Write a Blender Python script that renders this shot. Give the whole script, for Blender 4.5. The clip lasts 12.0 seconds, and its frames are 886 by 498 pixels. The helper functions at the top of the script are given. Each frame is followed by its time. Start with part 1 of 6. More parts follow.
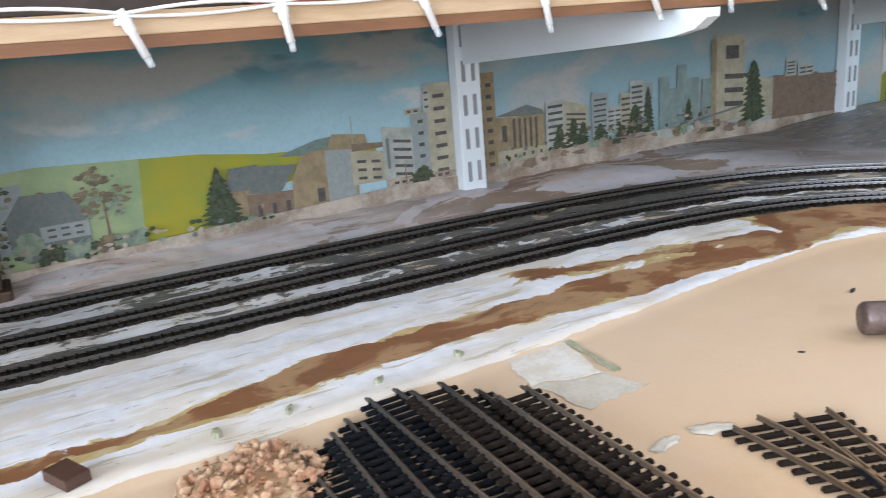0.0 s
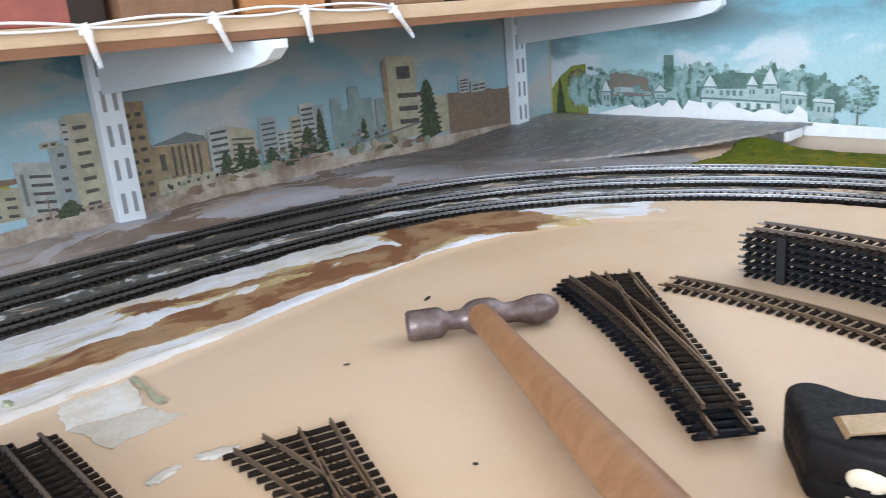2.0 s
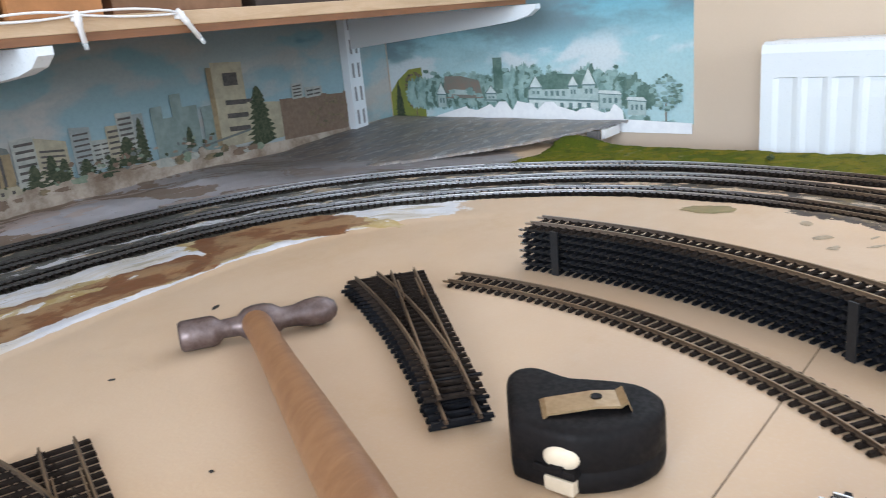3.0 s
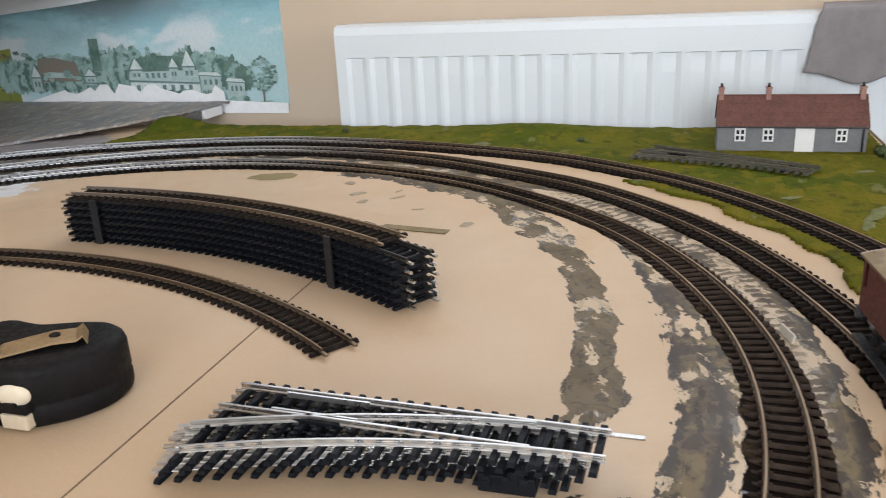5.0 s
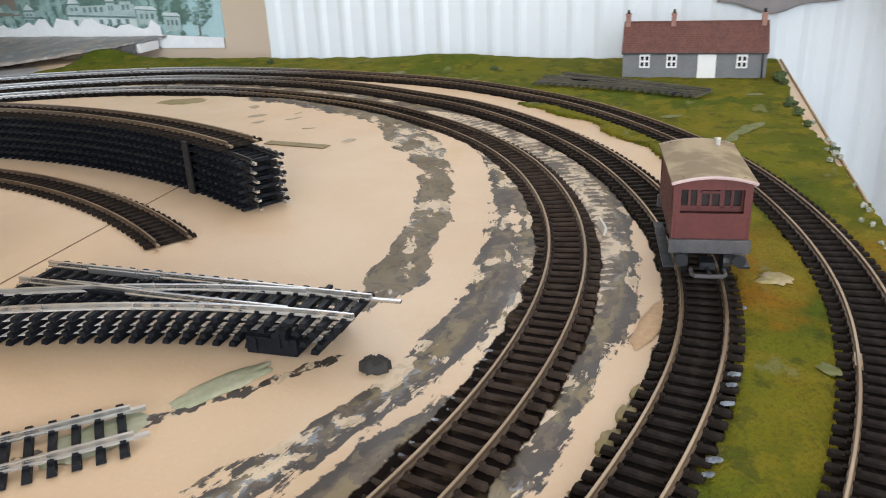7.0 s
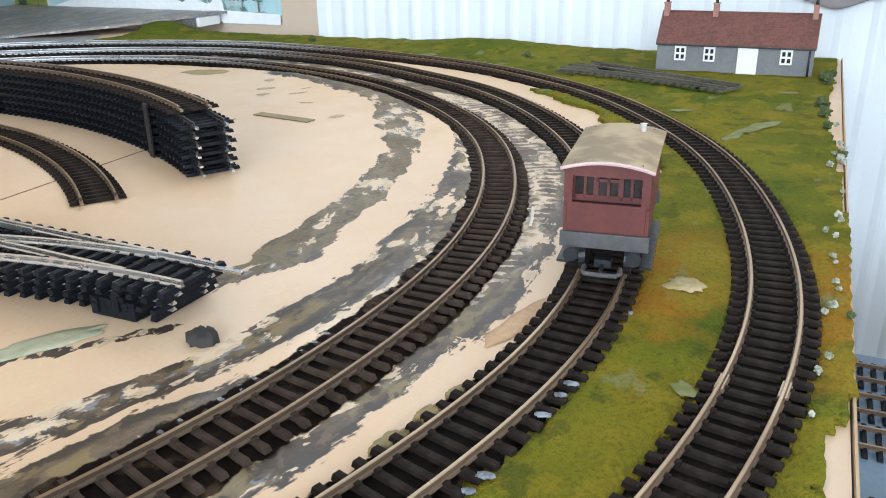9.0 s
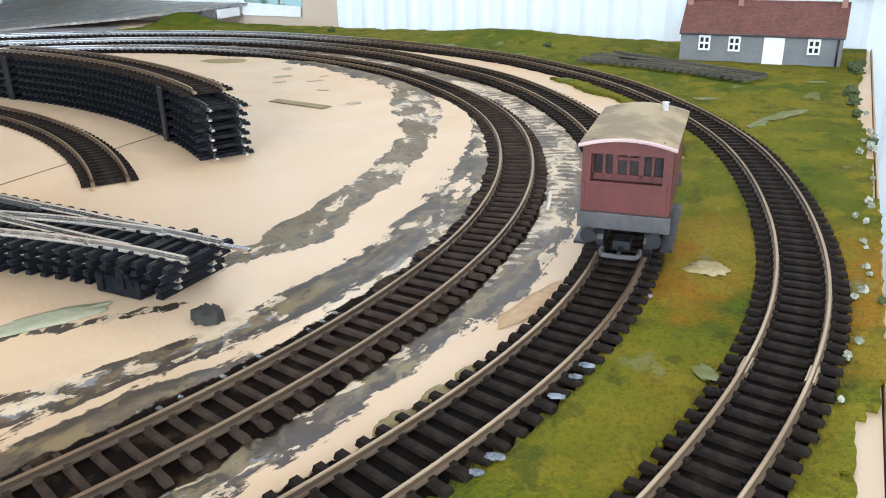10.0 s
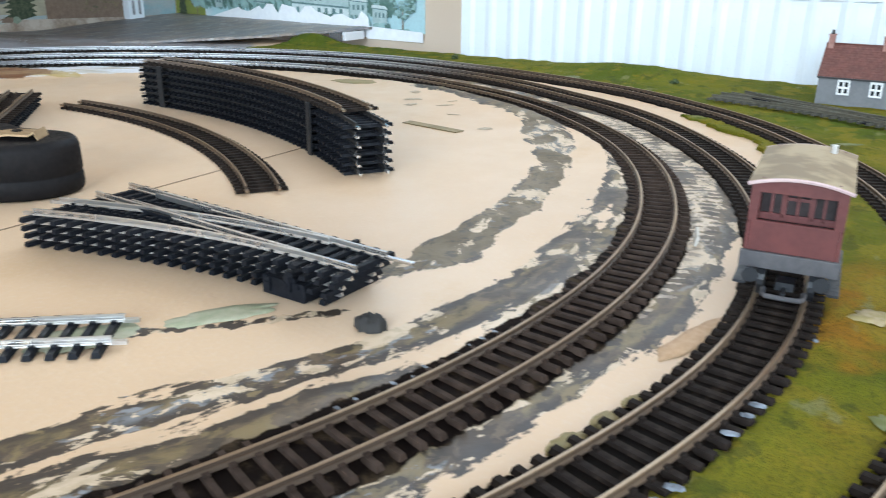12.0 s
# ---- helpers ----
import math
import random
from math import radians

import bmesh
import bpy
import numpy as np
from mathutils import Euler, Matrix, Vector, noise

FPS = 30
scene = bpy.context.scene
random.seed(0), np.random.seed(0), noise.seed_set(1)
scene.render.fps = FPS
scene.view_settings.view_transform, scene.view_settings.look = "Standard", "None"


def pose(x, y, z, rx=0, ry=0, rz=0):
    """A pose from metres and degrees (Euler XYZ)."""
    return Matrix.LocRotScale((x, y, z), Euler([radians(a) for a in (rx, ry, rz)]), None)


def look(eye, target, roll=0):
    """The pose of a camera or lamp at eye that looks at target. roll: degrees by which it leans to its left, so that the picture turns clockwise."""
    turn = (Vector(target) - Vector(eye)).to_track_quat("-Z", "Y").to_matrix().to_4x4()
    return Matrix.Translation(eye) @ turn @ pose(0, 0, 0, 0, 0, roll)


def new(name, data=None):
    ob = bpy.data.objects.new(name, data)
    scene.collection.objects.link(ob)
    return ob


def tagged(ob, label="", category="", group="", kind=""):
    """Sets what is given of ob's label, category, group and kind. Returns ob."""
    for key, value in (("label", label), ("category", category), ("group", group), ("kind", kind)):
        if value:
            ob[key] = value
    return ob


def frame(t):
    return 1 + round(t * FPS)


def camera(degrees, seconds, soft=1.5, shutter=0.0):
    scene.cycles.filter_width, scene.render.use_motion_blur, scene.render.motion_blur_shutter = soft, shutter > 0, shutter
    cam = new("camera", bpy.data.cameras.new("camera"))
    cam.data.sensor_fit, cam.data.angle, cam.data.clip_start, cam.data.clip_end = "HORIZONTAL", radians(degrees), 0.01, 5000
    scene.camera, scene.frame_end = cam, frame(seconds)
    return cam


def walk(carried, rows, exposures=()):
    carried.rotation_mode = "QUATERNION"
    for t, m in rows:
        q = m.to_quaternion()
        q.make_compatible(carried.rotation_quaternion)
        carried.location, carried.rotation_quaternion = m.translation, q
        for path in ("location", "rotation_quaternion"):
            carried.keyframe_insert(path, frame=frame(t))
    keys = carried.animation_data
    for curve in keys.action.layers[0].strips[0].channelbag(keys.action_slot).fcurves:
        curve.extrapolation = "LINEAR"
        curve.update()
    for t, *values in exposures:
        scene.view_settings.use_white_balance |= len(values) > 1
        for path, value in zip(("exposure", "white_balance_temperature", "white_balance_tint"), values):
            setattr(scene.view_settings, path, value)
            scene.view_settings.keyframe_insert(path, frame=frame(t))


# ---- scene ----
cam = camera(57.7, 12.0, soft=1.0, shutter=0.25)
PATH = [
    (0, (0.084, 0.053, 0.204), (0.978, 1.748, -0.367), -4.8),
    (0.5, (0.121, 0.026, 0.206), (1.131, 1.655, -0.365), -5.2),
    (1, (0.154, -0.001, 0.205), (1.254, 1.569, -0.367), -5.2),
    (1.5, (0.178, -0.022, 0.202), (1.366, 1.48, -0.373), -5.8),
    (2, (0.202, -0.045, 0.203), (1.488, 1.373, -0.375), -5.2),
    (2.5, (0.23, -0.071, 0.198), (1.61, 1.252, -0.39), -5.0),
    (2.7, (0.24, -0.084, 0.197), (1.653, 1.204, -0.39), -5.3),
    (4.3, (0.261, -0.18, 0.183), (1.986, 0.596, -0.467), -3.6),
    (4.5, (0.26, -0.191, 0.18), (2.016, 0.506, -0.477), -3.3),
    (5, (0.256, -0.216, 0.177), (2.063, 0.333, -0.481), -2.9),
    (5.5, (0.252, -0.229, 0.173), (2.082, 0.223, -0.495), -2.9),
    (6, (0.246, -0.241, 0.173), (2.097, 0.117, -0.493), -1.4),
    (6.5, (0.238, -0.262, 0.16), (2.082, 0.053, -0.547), -1.5),
    (7, (0.256, -0.303, 0.148), (2.029, 0.233, -0.607), -2.7),
    (7.5, (0.277, -0.344, 0.143), (1.993, 0.369, -0.596), -2.2),
    (7.7, (0.283, -0.36, 0.139), (1.987, 0.363, -0.62), -2.5),
    (9.3, (0.31, -0.382, 0.127), (1.988, 0.406, -0.622), -1.1),
    (9.5, (0.312, -0.384, 0.124), (1.991, 0.414, -0.614), -1.2),
    (10, (0.312, -0.379, 0.12), (1.971, 0.442, -0.638), -1.3),
    (10.5, (0.31, -0.385, 0.122), (1.979, 0.438, -0.611), -1.2),
    (11, (0.308, -0.387, 0.121), (1.971, 0.452, -0.607), -1.6),
    (11.5, (0.306, -0.384, 0.119), (1.947, 0.502, -0.602), -0.6),
    (12, (0.295, -0.359, 0.12), (1.872, 0.658, -0.572), 0.6),
]
EXPOSURES = [(0.0, 1.00, 6420, 11.5), (2.5, 0.84, 6280, 11.5), (4.5, 0.36, 7060, 13), (6.5, 0.34, 7080, 13), (7.5, 0.80, 6600, 8.5), (9.5, 0.92, 6330, 7), (10.5, 1.01, 6240, 6), (12.0, 0.92, 6030, 5)]
walk(cam, [(t, look(eye, target, roll)) for t, eye, target, roll in PATH], EXPOSURES)

# ---- world and light: daylight from a large window behind the viewer, a second one above the radiator, and an added south fill ----
world = bpy.data.worlds.new("daylight")
scene.world = world
world.use_nodes = True
wn = world.node_tree.nodes
sky = wn.new("ShaderNodeTexSky")
sky.sky_type, sky.sun_disc, sky.sun_elevation, sky.sun_rotation = "NISHITA", False, radians(38), radians(250)
world.node_tree.links.new(sky.outputs[0], wn["Background"].inputs[0])
wn["Background"].inputs[1].default_value = 0.12


def area_lamp(name, where, target, sx, sy, watts, colour):
    data = bpy.data.lights.new(name, "AREA")
    data.shape, data.size, data.size_y, data.energy, data.color = "RECTANGLE", sx, sy, watts, colour
    lamp = new(name, data)
    lamp.matrix_world = look(where, target)
    return lamp


area_lamp("window_daylight", (-2.32, -0.7, 0.75), (0.6, -0.5, 0.1), 1.7, 1.1, 57, (0.77, 0.885, 1.0))
# unseen fill lamp, added to brighten the wall with the long backdrop
area_lamp("south_fill_light", (0.0, -2.32, 0.55), (0.4, 0.8, 0.1), 1.7, 1.0, 16, (0.84, 0.92, 1.0))
area_lamp("east_window_daylight", (1.30, -0.10, 0.78), (0.3, 0.0, 0.1), 1.3, 0.8, 5, (0.82, 0.91, 1.0))


# ---- materials ----
class Nodes:
    """Short hand for wiring one material."""

    def __init__(self, name, rough=0.6, metal=0.0, spec=0.5):
        self.m = bpy.data.materials.new(name)
        self.m.use_nodes = True
        self.t = self.m.node_tree
        self.b = self.t.nodes["Principled BSDF"]
        self.b.inputs["Roughness"].default_value = rough
        self.b.inputs["Metallic"].default_value = metal
        self.b.inputs["Specular IOR Level"].default_value = spec

    def link(self, a, b):
        self.t.links.new(a, b)

    def put(self, socket, v):
        if isinstance(v, bpy.types.NodeSocket):
            self.link(v, socket)
        elif isinstance(v, tuple) and len(v) == 3 and socket.type == "RGBA":
            socket.default_value = (*v, 1)
        else:
            socket.default_value = v

    def coords(self, scale=(1, 1, 1), kind="Object"):
        c, m = self.t.nodes.new("ShaderNodeTexCoord"), self.t.nodes.new("ShaderNodeMapping")
        m.inputs["Scale"].default_value = scale
        self.link(c.outputs[kind], m.inputs[0])
        return m.outputs[0]

    def noise(self, scale, detail=4, rough=0.55, vec=None, out="Fac", distort=0.0):
        n = self.t.nodes.new("ShaderNodeTexNoise")
        n.inputs["Scale"].default_value, n.inputs["Detail"].default_value, n.inputs["Roughness"].default_value = scale, detail, rough
        n.inputs["Distortion"].default_value = distort
        self.link(vec or self.coords(), n.inputs["Vector"])
        return n.outputs[out]

    def attr(self, name):
        n = self.t.nodes.new("ShaderNodeAttribute")
        n.attribute_name = name
        return n.outputs["Fac"]

    def math(self, op, a, b=0.0, clamp=False):
        n = self.t.nodes.new("ShaderNodeMath")
        n.operation, n.use_clamp = op, clamp
        self.put(n.inputs[0], a), self.put(n.inputs[1], b)
        return n.outputs[0]

    def ramp(self, v, lo, hi, a=0.0, b=1.0):
        n = self.t.nodes.new("ShaderNodeMapRange")
        n.interpolation_type = "SMOOTHSTEP"
        for i, x in enumerate((v, lo, hi, a, b)):
            self.put(n.inputs[i], x)
        return n.outputs[0]

    def mix(self, f, a, b):
        n = self.t.nodes.new("ShaderNodeMix")
        n.data_type = "RGBA"
        self.put(n.inputs[0], f), self.put(n.inputs[6], a), self.put(n.inputs[7], b)
        return n.outputs[2]

    def colour(self, c):
        self.put(self.b.inputs["Base Color"], c)
        return self

    def rough(self, r):
        self.put(self.b.inputs["Roughness"], r)
        return self

    def bump(self, h, strength=0.3, dist=0.001):
        n = self.t.nodes.new("ShaderNodeBump")
        n.inputs["Strength"].default_value, n.inputs["Distance"].default_value = strength, dist
        self.link(h, n.inputs["Height"])
        self.link(n.outputs[0], self.b.inputs["Normal"])
        return self


def plain(name, a, b=None, rough=0.6, scale=60, metal=0.0, bump=0.15, spec=0.5, fine=400, dist=0.0006):
    """Two close tones mottled at two scales with a fine relief."""
    n = Nodes(name, rough, metal, spec)
    b = b or tuple(x * 0.82 for x in a)
    big, small = n.noise(scale, 4), n.noise(fine, 3)
    mix = n.math("ADD", n.math("MULTIPLY", big, 0.65), n.math("MULTIPLY", small, 0.35))
    n.colour(n.mix(n.ramp(mix, 0.36, 0.64), a, b))
    n.rough(n.ramp(small, 0.3, 0.7, rough - 0.08, min(rough + 0.1, 1)))
    return n.bump(mix, bump, dist).m


def printed(name, a, b=None, scale=90):
    """Printed paper: two tones in soft blotches."""
    n = Nodes(name, 0.55, spec=0.3)
    b = b or tuple(x * 0.75 for x in a)
    f = n.ramp(n.noise(scale, 6, 0.7), 0.35, 0.65)
    n.colour(n.mix(f, a, b))
    return n.m


def wood(name, a, b, along=(1, 8, 8), scale=14, rough=0.55):
    n = Nodes(name, rough)
    v = n.coords(along)
    f = n.ramp(n.noise(scale, 6, 0.65, v, distort=0.6), 0.3, 0.7)
    g = n.noise(220, 3, 0.6, v)
    n.colour(n.mix(n.math("MULTIPLY", g, 0.35), n.mix(f, a, b), tuple(x * 0.6 for x in b)))
    return n.bump(g, 0.25, 0.0006).m


def rail_metal(name, a, b, rough, glare_tone=None, metal=0.9):
    """Rolled metal, tarnished in long stretches; a pale window glare can be painted over the far corner."""
    n = Nodes(name, rough, metal)
    f = n.ramp(n.noise(7, 3), 0.42, 0.62)
    c = n.mix(f, a, b)
    r = n.ramp(n.noise(18, 3), 0.35, 0.65, rough - 0.05, rough + 0.12)
    if glare_tone:
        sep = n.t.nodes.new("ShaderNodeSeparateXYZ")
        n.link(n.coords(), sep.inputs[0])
        # window glare put into the colour in the far corner; greyer towards the back
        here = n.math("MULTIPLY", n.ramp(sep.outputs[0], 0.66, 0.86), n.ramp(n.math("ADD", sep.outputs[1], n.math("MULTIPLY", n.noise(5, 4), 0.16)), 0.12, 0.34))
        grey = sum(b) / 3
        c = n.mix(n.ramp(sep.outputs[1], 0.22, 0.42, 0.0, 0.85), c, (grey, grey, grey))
        c = n.mix(here, c, glare_tone)
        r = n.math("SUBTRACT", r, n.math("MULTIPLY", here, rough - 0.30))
    n.colour(c)
    return n.rough(r).m


M = {}
M["wall"] = plain("peach_wall_paint", (0.62, 0.50, 0.39), (0.60, 0.485, 0.375), 0.8, 6, fine=700)
M["ceiling"] = plain("white_ceiling_paint", (0.8, 0.8, 0.79), (0.77, 0.77, 0.76), 0.85, 5)
M["carpet"] = plain("blue_grey_carpet", (0.22, 0.27, 0.33), (0.16, 0.2, 0.26), 0.95, 40, bump=0.6, dist=0.004)
M["white_metal"] = plain("white_enamel", (0.73, 0.785, 0.84), (0.71, 0.765, 0.82), 0.34, 12, bump=0.03)
M["white_plastic"] = plain("white_plastic", (0.8, 0.8, 0.8), (0.76, 0.76, 0.77), 0.35, 30, bump=0.03)
M["pine"] = wood("pine_plank", (0.55, 0.36, 0.19), (0.40, 0.24, 0.11))
M["shelf_under"] = wood("brown_shelf_underside", (0.23, 0.09, 0.04), (0.15, 0.06, 0.03))
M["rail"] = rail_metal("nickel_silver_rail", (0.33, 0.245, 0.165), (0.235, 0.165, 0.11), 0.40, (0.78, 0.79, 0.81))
M["black_rail"] = rail_metal("near_black_rail", (0.035, 0.033, 0.032), (0.022, 0.020, 0.019), 0.4, None, 0.4)
M["pale_pine"] = wood("pale_worn_pine", (0.62, 0.45, 0.30), (0.50, 0.34, 0.20))
M["steel_rail"] = rail_metal("bright_steel_rail", (0.62, 0.61, 0.60), (0.46, 0.44, 0.42), 0.2)
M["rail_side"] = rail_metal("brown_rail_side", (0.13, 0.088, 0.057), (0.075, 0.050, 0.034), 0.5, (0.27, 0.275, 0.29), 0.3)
M["sleeper"] = plain("dark_plastic_sleeper", (0.030, 0.0225, 0.0185), (0.017, 0.0125, 0.0105), 0.7, 120, bump=0.3, spec=0.06)


def dusty_sleeper():
    """Brown plastic, dusted with earth along the front stretch."""
    n = Nodes("dusty_brown_sleeper", 0.75, spec=0.08)
    sep = n.t.nodes.new("ShaderNodeSeparateXYZ")
    n.link(n.t.nodes.new("ShaderNodeNewGeometry").outputs["Position"], sep.inputs[0])
    pos = n.t.nodes.new("ShaderNodeNewGeometry").outputs["Position"]
    f = n.ramp(n.noise(140, 4, 0.6, pos), 0.35, 0.65)
    dark, dust = n.mix(f, (0.017, 0.012, 0.0095), (0.009, 0.0065, 0.005)), n.mix(f, (0.056, 0.038, 0.029), (0.032, 0.021, 0.016))
    here = n.ramp(n.math("ADD", sep.outputs[1], n.math("MULTIPLY", n.noise(20, 4, 0.6, pos), 0.10)), 0.0, -0.16)
    n.colour(n.mix(here, dark, dust))
    return n.bump(f, 0.3, 0.0004).m


M["sleeper_dusty"] = dusty_sleeper()
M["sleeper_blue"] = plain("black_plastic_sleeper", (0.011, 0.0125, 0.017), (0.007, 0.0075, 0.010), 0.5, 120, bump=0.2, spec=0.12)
M["grey_card"] = plain("slate_grey_card", (0.17, 0.165, 0.165), (0.10, 0.095, 0.09), 0.8, 9, bump=0.5)

# ---- small modelling helpers ----


def obj(name, verts, faces, mat, parent=None, smooth=False, label=""):
    me = bpy.data.meshes.new(name)
    me.from_pydata([tuple(v) for v in verts], [], [tuple(f) for f in faces])
    me.update()
    if smooth:
        me.polygons.foreach_set("use_smooth", [True] * len(me.polygons))
    me.materials.append(mat)
    ob = new(name, me)
    ob.parent = parent
    if label:
        tagged(ob, label)
    return ob


def part(name, bm, mat, parent=None, label="", smooth=False):
    me = bpy.data.meshes.new(name)
    bmesh.ops.recalc_face_normals(bm, faces=bm.faces)
    bm.to_mesh(me)
    bm.free()
    if smooth:
        me.polygons.foreach_set("use_smooth", [True] * len(me.polygons))
    me.materials.append(mat)
    ob = new(name, me)
    ob.parent = parent
    if label:
        tagged(ob, label)
    return ob


def empty(name, m=None, label="", category="", group="", kind=""):
    ob = new(name)
    ob.empty_display_size = 0.02
    if m is not None:
        ob.matrix_world = m
    return tagged(ob, label, category, group, kind)


def add_box(bm, lo, hi, bevel=0.0, m=None, segments=2):
    lo, hi = Vector(lo), Vector(hi)
    r = bmesh.ops.create_cube(bm, size=1.0, matrix=Matrix.Translation((lo + hi) / 2) @ Matrix.Diagonal((*(hi - lo), 1)))
    vs = r["verts"]
    if bevel > 0:
        es = list({e for v in vs for e in v.link_edges})
        out = bmesh.ops.bevel(bm, geom=es, offset=bevel, segments=segments, affect="EDGES", profile=0.6)
        vs = list({v for f in out["faces"] for v in f.verts} | {v for v in vs if v.is_valid})
    if m is not None:
        bmesh.ops.transform(bm, matrix=m, verts=vs)
    return vs


def box(name, lo, hi, mat, parent=None, bevel=0.0, label="", m=None):
    bm = bmesh.new()
    add_box(bm, lo, hi, bevel, m)
    return part(name, bm, mat, parent, label)


def add_tube(bm, pts, radii, sides=10, cap=True):
    """A round tube along points, with its own radius at each."""
    pts = [Vector(p) for p in pts]
    rings, up = [], None
    for i, p in enumerate(pts):
        d = (pts[min(i + 1, len(pts) - 1)] - pts[max(i - 1, 0)]).normalized()
        if up is None:
            up = d.orthogonal().normalized()
        up = (up - d * up.dot(d)).normalized()
        side = d.cross(up)
        r = radii[i] if isinstance(radii, (list, tuple)) else radii
        rings.append([bm.verts.new(p + (up * math.cos(a) + side * math.sin(a)) * r) for a in (2 * math.pi * k / sides for k in range(sides))])
    for a, b in zip(rings, rings[1:]):
        for k in range(sides):
            bm.faces.new((a[k], a[(k + 1) % sides], b[(k + 1) % sides], b[k]))
    if cap:
        bm.faces.new(list(reversed(rings[0])))
        bm.faces.new(rings[-1])


def tube(name, pts, radii, mat, parent=None, sides=10, label=""):
    bm = bmesh.new()
    add_tube(bm, pts, radii, sides)
    return part(name, bm, mat, parent, label, smooth=True)


def add_slab(bm, outline, z0, z1):
    """An upright prism over an outline in x, y."""
    a = [bm.verts.new((x, y, z0)) for x, y in outline]
    b = [bm.verts.new((x, y, z1)) for x, y in outline]
    n = len(a)
    for i in range(n):
        bm.faces.new((a[i], a[(i + 1) % n], b[(i + 1) % n], b[i]))
    bm.faces.new(list(reversed(a)))
    bm.faces.new(b)


# ---- the plan of the running lines: centre lines from a few design points, eased ----


def ease(points, step=0.004, sigma=0.035):
    p = np.array(points, float)
    s = np.r_[0, np.cumsum(np.hypot(*np.diff(p, axis=0).T))]
    u = np.arange(0, s[-1], step)
    q = np.c_[np.interp(u, s, p[:, 0]), np.interp(u, s, p[:, 1])]
    k = np.arange(-60, 61) * step
    w = np.exp(-0.5 * (k / sigma) ** 2)
    w /= w.sum()
    pad = np.vstack([q[0] + (q[0] - q[60:0:-1]), q, q[-1] + (q[-1] - q[-2:-62:-1])])
    return np.c_[np.convolve(pad[:, 0], w, "valid"), np.convolve(pad[:, 1], w, "valid")]


OUTER = ease([(-0.7, 0.782), (-0.0169, 0.7478), (0.0513, 0.7444), (0.1192, 0.7411), (0.1866, 0.7368), (0.2548, 0.7321), (0.3224, 0.7274), (0.3907, 0.7228), (0.4583, 0.7177), (0.5263, 0.7131), (0.593, 0.705), (0.6604, 0.695), (0.726, 0.6792), (0.7896, 0.6577), (0.8489, 0.6262), (0.9002, 0.5843), (0.9471, 0.535), (0.9891, 0.4773), (1.018, 0.4171), (1.042, 0.353), (1.06, 0.2883), (1.07, 0.2213), (1.068, 0.1543), (1.058, 0.0871), (1.046, 0.0204), (1.027, -0.0446), (1.006, -0.1097), (0.9674, -0.1661), (0.932, -0.2179), (0.8846, -0.2623), (0.8175, -0.3095), (0.7683, -0.3366), (0.71, -0.3571), (0.6347, -0.3751), (0.5735, -0.3814), (0.5124, -0.3771), (0.4427, -0.3613), (0.3726, -0.3371), (0.311, -0.3062), (0.2494, -0.2769), (0.1903, -0.2483), (0.1311, -0.216), (0.0715, -0.1839), (0.0145, -0.1531), (-0.0946, -0.0941)])
MIDDLE = ease([(-0.7, 0.708), (-0.0168, 0.6752), (0.0509, 0.672), (0.1193, 0.6687), (0.187, 0.6659), (0.2553, 0.6635), (0.3228, 0.661), (0.3911, 0.6585), (0.4589, 0.6554), (0.5268, 0.6514), (0.5941, 0.6424), (0.6602, 0.631), (0.7246, 0.6104), (0.7848, 0.5814), (0.8395, 0.5414), (0.8906, 0.4971), (0.9303, 0.4399), (0.9639, 0.381), (0.9926, 0.3207), (1.011, 0.2553), (1.022, 0.1887), (1.016, 0.1221), (1.004, 0.0545), (0.9832, -0.01), (0.9498, -0.066), (0.9159, -0.1326), (0.8692, -0.1832), (0.8258, -0.2203), (0.7667, -0.2602), (0.7109, -0.2851), (0.6484, -0.307), (0.5766, -0.3204), (0.5162, -0.3188), (0.455, -0.3051), (0.3924, -0.2827), (0.3294, -0.2591), (0.2642, -0.2309), (0.2034, -0.2005), (0.1464, -0.171), (0.0846, -0.1421), (0.015, -0.1089), (-0.097, -0.0557)])
INNER = ease([(-0.7, 0.64), (-0.0166, 0.6103), (0.0514, 0.6073), (0.119, 0.6044), (0.1874, 0.6017), (0.2551, 0.5986), (0.3234, 0.5959), (0.3911, 0.593), (0.4589, 0.5901), (0.5267, 0.5848), (0.594, 0.5785), (0.6608, 0.5663), (0.7249, 0.5461), (0.7818, 0.5131), (0.8346, 0.4641), (0.877, 0.4128), (0.9126, 0.3553), (0.9394, 0.2931), (0.9571, 0.2283), (0.9609, 0.1607), (0.9528, 0.0938), (0.9347, 0.0291), (0.9118, -0.0367), (0.8734, -0.0922), (0.8315, -0.1438), (0.7826, -0.1879), (0.7281, -0.2218), (0.6546, -0.2502), (0.5926, -0.2623), (0.5296, -0.2627), (0.4631, -0.2535), (0.3982, -0.2337), (0.3351, -0.2073), (0.272, -0.1822), (0.2088, -0.1572), (0.1475, -0.1292), (0.0857, -0.1011), (0.0181, -0.0707), (-0.0987, -0.0182)])
GAUGE, SLEEPER, PITCH = 0.0166, 0.0305, 0.0069


def normals(line):
    d = np.gradient(line, axis=0)
    d /= np.hypot(*d.T)[:, None]
    return d, np.c_[-d[:, 1], d[:, 0]]


RAIL_SECTION = [(-0.0011, 0.0), (0.0011, 0.0), (0.0010, 0.0005), (0.0004, 0.0009), (0.0004, 0.0016), (0.0006, 0.0019), (0.0006, 0.0024), (0.0004, 0.0026), (-0.0004, 0.0026), (-0.0006, 0.0024), (-0.0006, 0.0019), (-0.0004, 0.0016), (-0.0004, 0.0009), (-0.0010, 0.0005)]


